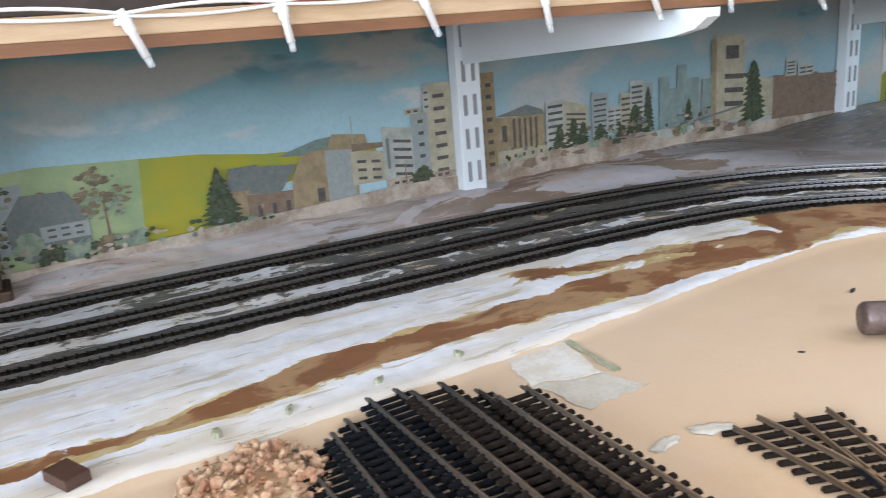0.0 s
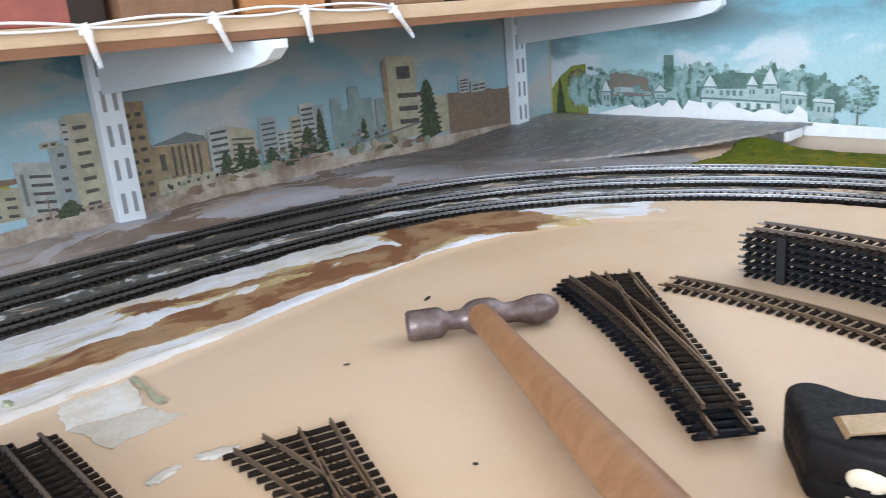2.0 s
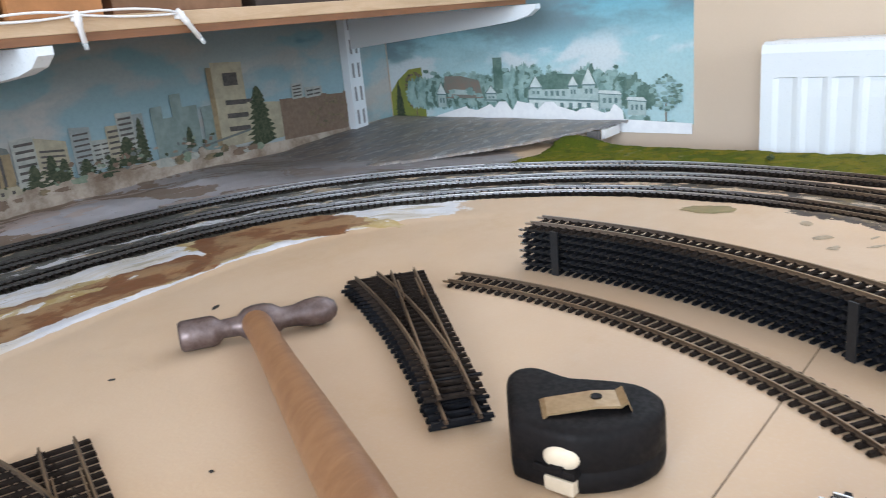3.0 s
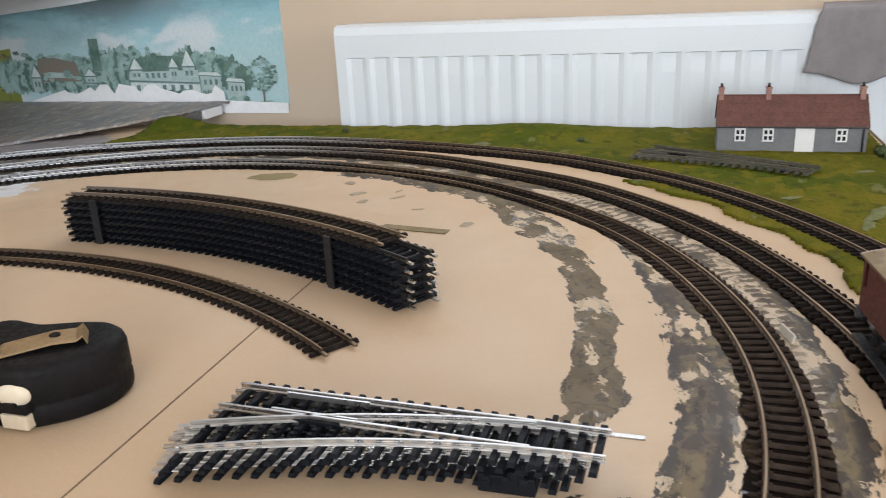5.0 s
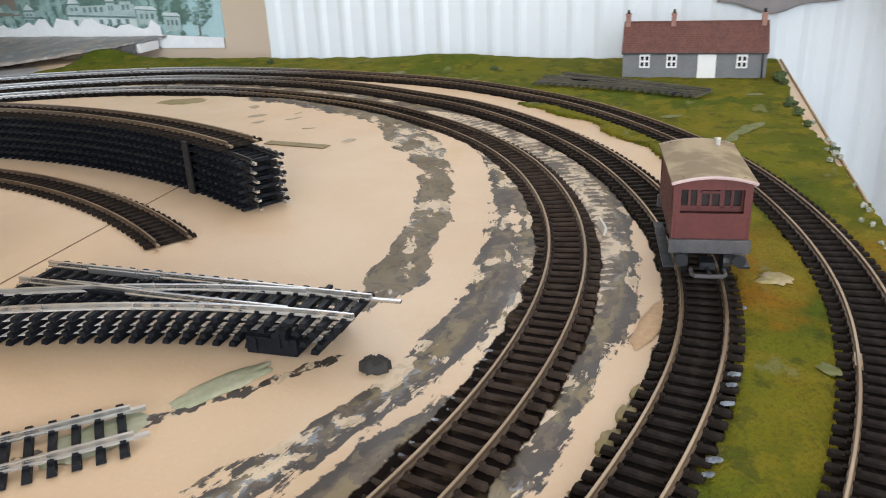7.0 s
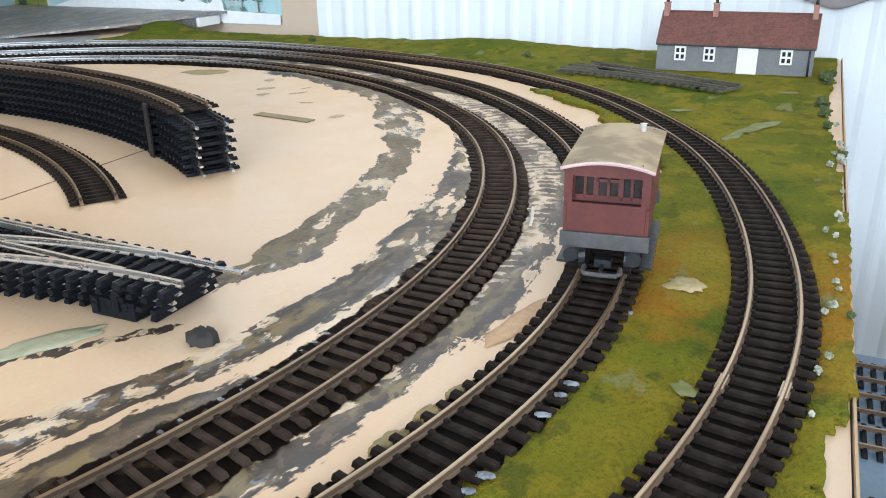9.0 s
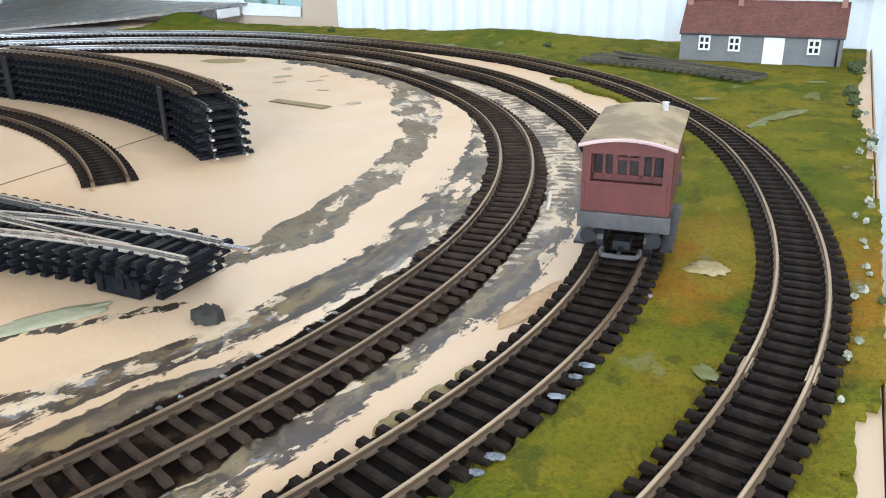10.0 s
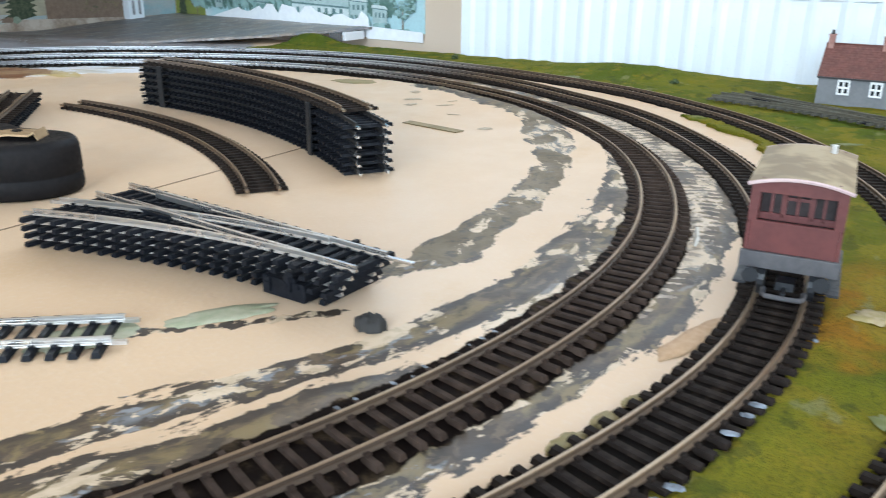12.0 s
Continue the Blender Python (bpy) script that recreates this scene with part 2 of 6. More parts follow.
def glare_corner(p):
    """Where the painted window glare reaches down the sides of the rail heads."""
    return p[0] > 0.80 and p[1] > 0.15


def rail(name, line, off, z, mat, parent, zs=None):
    """A flat-bottomed rail swept along a line at an offset."""
    _, nrm = normals(line)
    n, verts, faces = len(RAIL_SECTION), [], []
    for i in range(len(line)):
        for a, b in RAIL_SECTION:
            p = line[i] + nrm[i] * (off + a)
            verts.append((p[0], p[1], z + b + (zs[i] if zs is not None else 0)))
    for i in range(len(line) - 1):
        for k in range(n):
            faces.append((i * n + k, i * n + (k + 1) % n, (i + 1) * n + (k + 1) % n, (i + 1) * n + k))
    faces += [tuple(range(n - 1, -1, -1)), tuple((len(line) - 1) * n + k for k in range(n))]
    ob = obj(name, verts, faces, mat, parent)
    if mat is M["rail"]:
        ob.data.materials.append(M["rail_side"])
        ob.data.polygons.foreach_set("material_index", [0 if i % n in ((5, 6, 7, 8, 9) if glare_corner(line[min(i // n, len(line) - 1)]) else (6, 7, 8)) else 1 for i in range(len(faces))])
    return ob


def sleeper_mesh(length=SLEEPER, wide=0.0031, high=0.0018):
    """A sleeper with worn top edges and the four chairs that hold the rails."""
    bm = bmesh.new()
    h, w, c = length / 2, wide / 2, 0.0004
    lo = [bm.verts.new(v) for v in ((-w, -h, 0), (w, -h, 0), (w, h, 0), (-w, h, 0))]
    hi = [bm.verts.new(v) for v in ((-w + c, -h + c, high), (w - c, -h + c, high), (w - c, h - c, high), (-w + c, h - c, high))]
    for i in range(4):
        bm.faces.new((lo[i], lo[(i + 1) % 4], hi[(i + 1) % 4], hi[i]))
    bm.faces.new(hi)
    for s in (-1, 1):
        for o in (-1, 1):
            y = s * GAUGE / 2 + o * 0.0016
            add_box(bm, (-0.0009, y - 0.0007, high - 0.0002), (0.0009, y + 0.0007, high + 0.0008))
    me = bpy.data.meshes.new("sleeper")
    bm.to_mesh(me)
    bm.free()
    return me


SLEEPER_MESH = {}


def sleeper_of(length, mat, wide=0.0031):
    key = (round(length, 4), mat.name, wide)
    if key not in SLEEPER_MESH:
        SLEEPER_MESH[key] = sleeper_mesh(length, wide)
        SLEEPER_MESH[key].materials.append(mat)
    return SLEEPER_MESH[key]


def station(line, pitch, start=0.0):
    s = np.r_[0, np.cumsum(np.hypot(*np.diff(line, axis=0).T))]
    u = np.arange(start + pitch / 2, s[-1], pitch)
    d, _ = normals(line)
    return [(np.interp(x, s, line[:, 0]), np.interp(x, s, line[:, 1]), math.atan2(np.interp(x, s, d[:, 1]), np.interp(x, s, d[:, 0]))) for x in u]


def lay_sleepers(line, z, mat, parent, length=SLEEPER, jitter=0.0, pick=None, pitch=PITCH, rng=random.Random(3), wide=0.0031):
    """Sleepers as objects that share one mesh; what pick() leaves out is joined into one part."""
    me, rest = sleeper_of(length, mat, wide), []
    for x, y, a in station(line, pitch):
        m = pose(x, y, z, 0, 0, math.degrees(a) + rng.uniform(-jitter, jitter))
        if pick is None or pick(x, y):
            ob = new("sleeper", me)
            ob.parent = parent
            ob.matrix_local = m
        else:
            rest.append(m)
    if rest:
        vs, fs, base = [], [], [v.co.copy() for v in me.vertices]
        polys = [tuple(p.vertices) for p in me.polygons]
        for m in rest:
            k = len(vs)
            vs += [m @ v for v in base]
            fs += [tuple(k + i for i in p) for p in polys]
        tagged(obj("track_bed", vs, fs, mat, parent), kind="stuff")


# ---- the room ----
WALL_Y, WALL_X, FLOOR_Z = 0.822, 1.262, -0.78


def structure(ob, label):
    return tagged(ob, label, "structure", kind="structure")


structure(box("wall_north", (-2.45, WALL_Y, FLOOR_Z), (WALL_X + 0.1, WALL_Y + 0.1, 1.62), M["wall"]), "peach painted plaster wall behind the long backdrop")
structure(box("floor", (-2.45, -2.45, FLOOR_Z - 0.1), (WALL_X, WALL_Y, FLOOR_Z), M["carpet"]), "blue-grey carpeted floor of the room")
structure(box("ceiling", (-2.45, -2.45, 1.62), (WALL_X + 0.1, WALL_Y + 0.1, 1.72), M["ceiling"]), "plain white painted ceiling")


def wall_with_opening(name, axis, at, a0, a1, o0, o1, z0, z1, label):
    """A wall across one axis with a window opening cut through it."""
    bm = bmesh.new()
    for p0, p1, q0, q1 in ((a0, o0, FLOOR_Z, 1.62), (o1, a1, FLOOR_Z, 1.62), (o0, o1, FLOOR_Z, z0), (o0, o1, z1, 1.62)):
        if axis == "x":
            add_box(bm, (at - 0.1, p0, q0), (at, p1, q1))
        else:
            add_box(bm, (p0, at - 0.1, q0), (p1, at, q1))
    return structure(part(name, bm, M["wall"]), label)


wall_with_opening("wall_west", "x", -2.35, -2.45, WALL_Y, -1.55, 0.15, 0.2, 1.3, "peach painted wall with a window opening")
wall_with_opening("wall_east", "x", WALL_X + 0.1, -2.45, WALL_Y, -0.80, 0.60, 0.36, 1.2, "peach painted wall with a window above the radiator")
# opening added behind the south fill lamp
wall_with_opening("wall_south", "y", -2.35, -2.35, WALL_X, -0.87, 0.87, 0.04, 1.06, "unseen peach painted wall with an opening added for the fill lamp")
structure(box("window_board", (WALL_X - 0.02, -0.83, 0.345), (WALL_X + 0.1, 0.63, 0.3595), M["white_metal"]), "white painted board under the window")

# ---- the baseboard ----
BOARD_X, FRONT_Y = 1.163, -0.402


def near_line(pts, line):
    """Distance from each point to a line, and on which side it lies (positive: inside the loop)."""
    d, nrm = normals(line)
    best = np.full(len(pts), 1e9)
    pick = np.zeros(len(pts), int)
    for k in range(0, len(line), 3):
        v = pts - line[k]
        r = np.hypot(v[:, 0], v[:, 1])
        hit = r < best
        best[hit] = r[hit]
        pick[hit] = k
    v = pts - line[pick]
    t, s = (v * d[pick]).sum(1), (v * nrm[pick]).sum(1)
    return -s, pick * 0.004 + t


def bump1(v, lo, hi, soft):
    """1 between lo and hi, falling to 0 over soft."""
    return np.clip(np.minimum((v - lo) / soft + 0.5, (hi - v) / soft + 0.5), 0, 1)


def board_grid():
    xs = np.r_[np.arange(-0.70, 0.0, 0.02), np.arange(0.0, BOARD_X, 0.004), BOARD_X]
    ys = np.r_[np.arange(FRONT_Y, WALL_Y - 0.004, 0.004), WALL_Y - 0.002]
    X, Y = np.meshgrid(xs, ys)
    pts = np.c_[X.ravel(), Y.ravel()]
    return xs, ys, pts


XS, YS, PTS = board_grid()
(D1, S1), (D2, _), (D3, _) = near_line(PTS, INNER), near_line(PTS, MIDDLE), near_line(PTS, OUTER)
PX, PY = PTS[:, 0], PTS[:, 1]
lump = np.array([noise.fractal((x * 22, y * 22, 0.3), 0.9, 2.1, 4) for x, y in PTS])
back = np.clip((PY - 0.30) / 0.12, 0, 1) * np.clip((0.98 - PX) / 0.12, 0, 1)
front = np.clip((0.16 - PY) / 0.10, 0, 1)
# bare plaster along the back lines, ending in a ridge
ridge = np.interp(PX, [0.0, 0.15, 0.22, 0.36, 0.47, 0.60, 0.70, 0.80], [0.178, 0.179, 0.175, 0.165, 0.149, 0.128, 0.108, 0.080])
A_white = back * bump1(D1, -0.30, ridge, 0.014)
# earth strip in the plaster, a thin second streak and the patch at its far end
earth_up = np.interp(PX, [0.0, 0.13, 0.175, 0.215, 0.258, 0.309, 0.368, 0.418, 0.477, 0.53, 0.60, 0.65], [0.134, 0.129, 0.113, 0.098, 0.099, 0.089, 0.093, 0.090, 0.081, 0.084, 0.080, 0.078])
earth_lo = np.interp(PX, [0.0, 0.13, 0.17, 0.215, 0.258, 0.309, 0.368, 0.48, 0.56, 0.62, 0.68], [0.144, 0.136, 0.137, 0.133, 0.128, 0.124, 0.126, 0.126, 0.122, 0.120, 0.095])
z_earth = np.maximum.reduce([
    np.minimum.reduce([D1 - earth_up, earth_lo - D1, (0.69 - PX) * 0.4, 0.004 + 0.03 * (PX - 0.10)]),
    np.minimum.reduce([D1 - 0.044 - 0.15 * (PX - 0.45), 0.064 + 0.15 * (PX - 0.45) - D1, (PX - 0.42) * 0.3, (0.62 - PX) * 0.3]) * 0.7,
    np.minimum.reduce([(PX - 0.648) * 0.6, (0.780 - PX) * 0.6, D1 - 0.018, 0.095 - D1])])
A_brown = back * np.clip(0.5 + z_earth / 0.022, 0, 1)
# washes beside the lines: signed distances, positive inside each patch; the along-track stations are in metres


def edge_at(stations, offsets):
    return np.interp(S1, stations, np.array(offsets) / 1000)


grey_out = edge_at([1.95, 2.05, 2.15, 2.2, 2.263, 2.30, 2.34, 2.375, 2.42, 2.466, 2.5, 2.55, 2.6, 2.63, 2.685, 2.8], [20, 30, 27, 19, 13, 15, 20, 26, 33, 38, 41, 40, 44, 48, 54, 60])
olive_out = edge_at([2.15, 2.208, 2.259, 2.331, 2.39, 2.434, 2.49, 2.55, 2.575], [12, 17, 26, 41, 50, 54, 62, 63, 76])
olive_in = edge_at([2.144, 2.184, 2.231, 2.275, 2.331, 2.39, 2.44, 2.5, 2.55, 2.575], [29, 31, 52, 54, 63, 71, 79, 86, 88, 86])
rung_out = edge_at([2.2, 2.3, 2.37, 2.41, 2.44, 2.48, 2.52, 2.56], [-42, -47, -36, -33, -29, -25, -21, -17])
cream_in = edge_at([2.0, 2.2, 2.35, 2.415, 2.442, 2.494, 2.55, 2.58, 2.6, 2.65, 2.75], [-62, -62, -54, -41, -37, -33, -30, -28, -25, -27, -29])
band_in = edge_at([2.57, 2.60, 2.629, 2.657, 2.681, 2.80], [26, 18, 16, 22, 27, 36])
band_out = edge_at([2.57, 2.605, 2.621, 2.657, 2.689, 2.80], [22, 22, 25, 32, 37, 48])
z_grey = np.minimum.reduce([D1 - 0.002, grey_out - D1, np.maximum(band_in - D1, D1 - band_out)])
z_olive = np.minimum.reduce([D1 - olive_out, olive_in - D1, (2.585 - S1) * 0.4, (S1 - 2.11) * 0.4])
z_outer = np.minimum(-0.002 - D1, D1 - cream_in)
z_streak = np.minimum.reduce([0.0036 - abs(D1 - 0.072 - 0.42 * (S1 - 2.635)), (S1 - 2.61) * 0.3, (2.84 - S1) * 0.3])
z_rung = np.minimum.reduce([-0.0135 - D1, D1 - rung_out, (S1 - 2.20) * 0.4, (2.57 - S1) * 0.4])


def soft(z, width):
    return np.clip(0.5 + z / width, 0, 1)


A_olive = front * soft(z_olive, 0.008)
A_rung = front * soft(z_rung, 0.008)
A_dark = np.maximum.reduce([
    bump1(D2, -0.060, 0.020, 0.014) * np.clip(1 - front, 0, 1) * (0.66 - back * (0.24 - 0.26 * np.clip((PX - 0.12) / 0.3, 0, 1))),
    bump1(D1, -0.060, 0.0, 0.014) * np.clip(1 - front, 0, 1) * (0.62 - back * (0.28 - 0.22 * np.clip((PX - 0.12) / 0.3, 0, 1))),
    front * soft(np.maximum.reduce([z_grey, z_olive, z_outer]), 0.016), front * soft(z_streak, 0.008) * 0.8,
    front * bump1(D2, -0.018, 0.017, 0.006) * 0.34])
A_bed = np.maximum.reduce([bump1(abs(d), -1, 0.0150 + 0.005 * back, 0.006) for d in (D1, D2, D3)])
# lilac and brown washes behind the lines
A_lilac = np.clip((PY - 0.40) / 0.08, 0, 1) * np.clip((1.16 - PX) / 0.1, 0, 1) * bump1(D3, -0.30, -0.010, 0.012)
A_high = np.clip(A_white, 0, 1) * 0.0016 + np.clip(A_dark, 0, 1) * 0.0006
edge = np.clip(bump1(D1 - ridge, -0.014, 0.003, 0.010), 0, 1) * back
height = A_high * (0.75 + 0.9 * lump) + edge * 0.0011 + 0.0004 * lump * (A_dark > 0.2)
height[np.minimum.reduce([abs(D1), abs(D2), abs(D3)]) < 0.017] = 0.0
height += front * np.clip((D1 - 0.0095) / 0.003, 0, 1) * np.clip((0.040 - D1) / 0.022, 0, 1) * np.clip((PX - 0.2) / 0.05, 0, 1) * (0.0028 + 0.0010 * lump)
height = np.clip(height, 0, 0.006)
height[(np.minimum.reduce([abs(D1), abs(D2), abs(D3)]) < 0.0125) & (front > 0.6)] = 0.0016
bank = np.clip((-D3 - 0.022) / 0.06, 0, 1) * np.clip((PY - 0.45) / 0.1, 0, 1) * np.clip((1.12 - PX) / 0.25, 0, 1)
height += bank * (0.010 + 0.0018 * lump)
nx, ny = len(XS), len(YS)
faces = [(j * nx + i, j * nx + i + 1, (j + 1) * nx + i + 1, (j + 1) * nx + i) for j in range(ny - 1) for i in range(nx - 1)]


def board_paint():
    n = Nodes("painted_board", 0.45, spec=0.4)
    v = n.coords()

    def stretched(a, o):
        comb = n.t.nodes.new("ShaderNodeCombineXYZ")
        n.link(n.math("MULTIPLY", n.attr("along"), a), comb.inputs[0])
        n.link(n.math("MULTIPLY", n.attr("off"), o), comb.inputs[1])
        return comb.outputs[0]

    w, w2, w3 = stretched(0.8, 3.4), stretched(1.0, 2.2), stretched(0.5, 4.0)
    n1, n2, n3 = n.noise(26, 6, 0.62, v), n.noise(75, 5, 0.6, v), n.noise(420, 3, 0.6, v)
    s1, s2 = n.noise(14, 8, 0.67, w, distort=0.6), n.noise(40, 7, 0.68, w2, distort=0.5)
    s3, s4 = n.noise(22, 8, 0.64, w3, distort=0.4), n.noise(75, 7, 0.72, w2, distort=0.3)

    def mask(a, field, amp, at=0.5, soft=0.05):
        here = n.attr(a)
        f = n.math("MULTIPLY", n.math("SUBTRACT", field, 0.5), n.math("MULTIPLY", n.ramp(here, 0.0, 0.25), amp))
        return n.ramp(n.math("ADD", here, f), at - soft, at + soft)

    peach = n.mix(n.ramp(n.noise(3.2, 4, 0.6, v), 0.35, 0.7), (0.625, 0.468, 0.330), (0.60, 0.420, 0.268))
    peach = n.mix(n.ramp(n.noise(7, 5, 0.7, v), 0.54, 0.70, 0, 0.5), peach, (0.54, 0.36, 0.20))
    peach = n.mix(n.ramp(n3, 0.45, 0.75, 0, 0.15), peach, (0.66, 0.57, 0.47))
    white = n.mix(n.ramp(n2, 0.35, 0.65), (0.79, 0.79, 0.82), (0.70, 0.70, 0.73))
    white = n.mix(n.ramp(s1, 0.46, 0.60, 0, 0.7), white, (0.66, 0.58, 0.47))
    white = n.mix(n.ramp(n.attr("off"), 0.145, 0.165, 0, 0.5), white, (0.72, 0.61, 0.48))
    white = n.mix(n.ramp(s3, 0.57, 0.62, 0, 0.8), white, (0.50, 0.43, 0.30))
    white = n.mix(n.ramp(s4, 0.62, 0.67, 0, 0.7), white, (0.30, 0.27, 0.21))
    brown = n.mix(n.ramp(n.noise(16, 6, 0.6, stretched(1.0, 1.7), distort=0.5), 0.46, 0.54), (0.225, 0.098, 0.044), (0.36, 0.215, 0.110))
    brown = n.mix(n.ramp(s4, 0.56, 0.62, 0, 0.6), brown, (0.15, 0.085, 0.045))
    ochre = n.mix(n.ramp(n2, 0.40, 0.62), (0.47, 0.335, 0.135), (0.54, 0.43, 0.25))
    w4 = stretched(1.0, 1.5)
    p1, p2, p3 = n.noise(24, 6, 0.60, w4, distort=0.5), n.noise(38, 6, 0.62, stretched(1.0, 1.8), distort=0.4), n.noise(95, 5, 0.6, w4, distort=0.3)
    dark = n.mix(n.ramp(p3, 0.40, 0.60), (0.128, 0.089, 0.054), (0.082, 0.058, 0.036))
    dark = n.mix(n.ramp(p1, 0.555, 0.57, 0, 0.92), dark, n.mix(n.ramp(n.attr("along"), 2.54, 2.64), n.mix(n.ramp(p3, 0.42, 0.6), (0.205, 0.185, 0.160), (0.135, 0.118, 0.100)), n.mix(n.ramp(p3, 0.42, 0.6), (0.225, 0.235, 0.250), (0.155, 0.158, 0.165))))
    dark = n.mix(n.ramp(p2, 0.525, 0.545, 0, 0.9), dark, n.mix(n.ramp(p3, 0.45, 0.6), (0.190, 0.138, 0.064), (0.118, 0.086, 0.040)))
    dark = n.mix(n.ramp(p3, 0.575, 0.595, 0, 0.85), dark, (0.040, 0.029, 0.021))
    dark = n.mix(n.ramp(p2, 0.435, 0.42, 0, 0.85), dark, (0.055, 0.038, 0.026))
    dark = n.mix(n.math("MULTIPLY", n.ramp(n.attr("dark"), 0.95, 0.66), n.ramp(p3, 0.38, 0.46)), dark, (0.046, 0.034, 0.026))
    olive = n.mix(n.ramp(p2, 0.44, 0.56), (0.105, 0.072, 0.032), (0.145, 0.106, 0.055))
    olive = n.mix(n.ramp(p1, 0.56, 0.575, 0, 0.8), olive, (0.18, 0.175, 0.172))
    olive = n.mix(n.ramp(p3, 0.56, 0.59, 0, 0.7), olive, (0.046, 0.034, 0.020))
    dark = n.mix(n.math("MULTIPLY", n.attr("white"), 0.85), dark, n.mix(n.ramp(p3, 0.40, 0.60), (0.105, 0.104, 0.094), (0.185, 0.180, 0.162)))
    dark = n.mix(mask("olive", p3, 1.6, 0.5, 0.06), dark, olive)
    bare = n.math("ADD", n.math("MULTIPLY", s2, 0.5), n.math("MULTIPLY", p1, 0.5))
    dark = n.mix(n.ramp(bare, 0.545, 0.556, 0, 0.97), dark, n.mix(n.ramp(p3, 0.45, 0.6), (0.60, 0.47, 0.335), (0.48, 0.37, 0.25)))
    rung = n.math("SINE", n.math("ADD", n.math("MULTIPLY", n.attr("along"), 910.6), n.math("MULTIPLY", p3, 7.0)))
    rungs = n.ramp(n.math("ADD", rung, n.math("MULTIPLY", n.math("SUBTRACT", p2, 0.5), 9.0)), 0.15, 0.4)
    dark = n.mix(n.math("MULTIPLY", mask("rung", p3, 2.4, 0.5, 0.08), rungs), dark, n.mix(n.ramp(p3, 0.45, 0.6), (0.55, 0.44, 0.33), (0.26, 0.20, 0.15)))
    lilac = n.mix(n.ramp(n.noise(9, 5, 0.55, stretched(1.0, 1.5), distort=0.6), 0.49, 0.505), (0.64, 0.61, 0.645), (0.335, 0.245, 0.190))
    lilac = n.mix(n.ramp(n.noise(11, 7, 0.6, w, distort=0.5), 0.55, 0.58, 0, 0.9), lilac, (0.66, 0.54, 0.50))
    sep = n.t.nodes.new("ShaderNodeSeparateXYZ")
    n.link(v, sep.inputs[0])
    lilac = n.mix(n.math("MULTIPLY", n.ramp(sep.outputs[0], 0.52, 0.36), n.ramp(s1, 0.62, 0.50, 0.1, 0.8)), lilac, n.mix(n.ramp(s3, 0.45, 0.55), (0.72, 0.70, 0.73), (0.70, 0.58, 0.53)))
    lilac = n.mix(n.ramp(sep.outputs[0], 0.72, 0.92, 0, 0.75), lilac, n.mix(n.ramp(s1, 0.44, 0.58), (0.185, 0.155, 0.138), (0.27, 0.25, 0.25)))
    lilac = n.mix(n.ramp(s4, 0.62, 0.66, 0, 0.7), lilac, (0.19, 0.155, 0.125))
    lilac = n.mix(n.ramp(s2, 0.62, 0.66, 0, 0.7), lilac, (0.66, 0.65, 0.68))
    patch = n.noise(11, 7, 0.60, stretched(1.0, 1.3), distort=0.6)
    c = n.mix(mask("white", n1, 0.9, 0.5, 0.03), peach, white)
    c = n.mix(mask("brown", n.noise(20, 6, 0.6, stretched(0.9, 1.6), distort=0.6), 2.6, 0.42, 0.03), c, ochre)
    c = n.mix(mask("brown", patch, 2.6, 0.55, 0.03), c, brown)
    c = n.mix(mask("lilac", n1, 0.6, 0.5, 0.04), c, lilac)
    c = n.mix(mask("dark", n.math("ADD", n.math("MULTIPLY", s1, 0.7), n.math("MULTIPLY", n2, 0.3)), 2.6, 0.5, 0.03), c, dark)
    # bed between the sleepers: near-black, greyer where the plaster is
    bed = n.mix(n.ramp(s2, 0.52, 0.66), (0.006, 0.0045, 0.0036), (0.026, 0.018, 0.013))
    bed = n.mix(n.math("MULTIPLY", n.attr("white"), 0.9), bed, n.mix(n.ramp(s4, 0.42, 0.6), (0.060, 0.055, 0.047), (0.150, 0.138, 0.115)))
    # very dark brown bed for the front stretch of the inner line
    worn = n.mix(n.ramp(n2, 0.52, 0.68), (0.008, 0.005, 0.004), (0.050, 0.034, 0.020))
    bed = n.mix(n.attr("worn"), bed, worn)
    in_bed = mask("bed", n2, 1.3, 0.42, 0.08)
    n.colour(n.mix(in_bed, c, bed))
    n.rough(n.math("ADD", n.ramp(n1, 0.3, 0.7, 0.36, 0.55), n.math("MULTIPLY", in_bed, 0.4)))
    n.put(n.b.inputs["Specular IOR Level"], n.ramp(in_bed, 0.0, 1.0, 0.4, 0.06))
    n.bump(n.math("ADD", n2, n3), 0.22, 0.0006)
    return n.m


M["board"] = board_paint()
M["board_edge"] = wood("board_edge_timber", (0.50, 0.36, 0.22), (0.40, 0.27, 0.15))
board = empty("baseboard", label="cream painted baseboard with plaster strips and ballast wash", category="baseboard", kind="structure")
top = obj("board_top", np.c_[PX, PY, height], faces, M["board"], board, smooth=True)
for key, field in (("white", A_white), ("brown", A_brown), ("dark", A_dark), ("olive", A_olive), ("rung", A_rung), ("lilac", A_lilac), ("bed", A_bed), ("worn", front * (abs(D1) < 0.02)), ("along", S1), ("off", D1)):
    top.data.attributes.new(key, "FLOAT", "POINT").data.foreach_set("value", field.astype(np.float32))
box("board_panel", (-0.70, FRONT_Y, -0.013), (BOARD_X, WALL_Y - 0.002, -0.001), M["board_edge"], board)
box("front_batten", (-0.70, FRONT_Y - 0.0017, -0.055), (BOARD_X, FRONT_Y - 0.0005, 0.0015), M["board_edge"], board, 0.001)
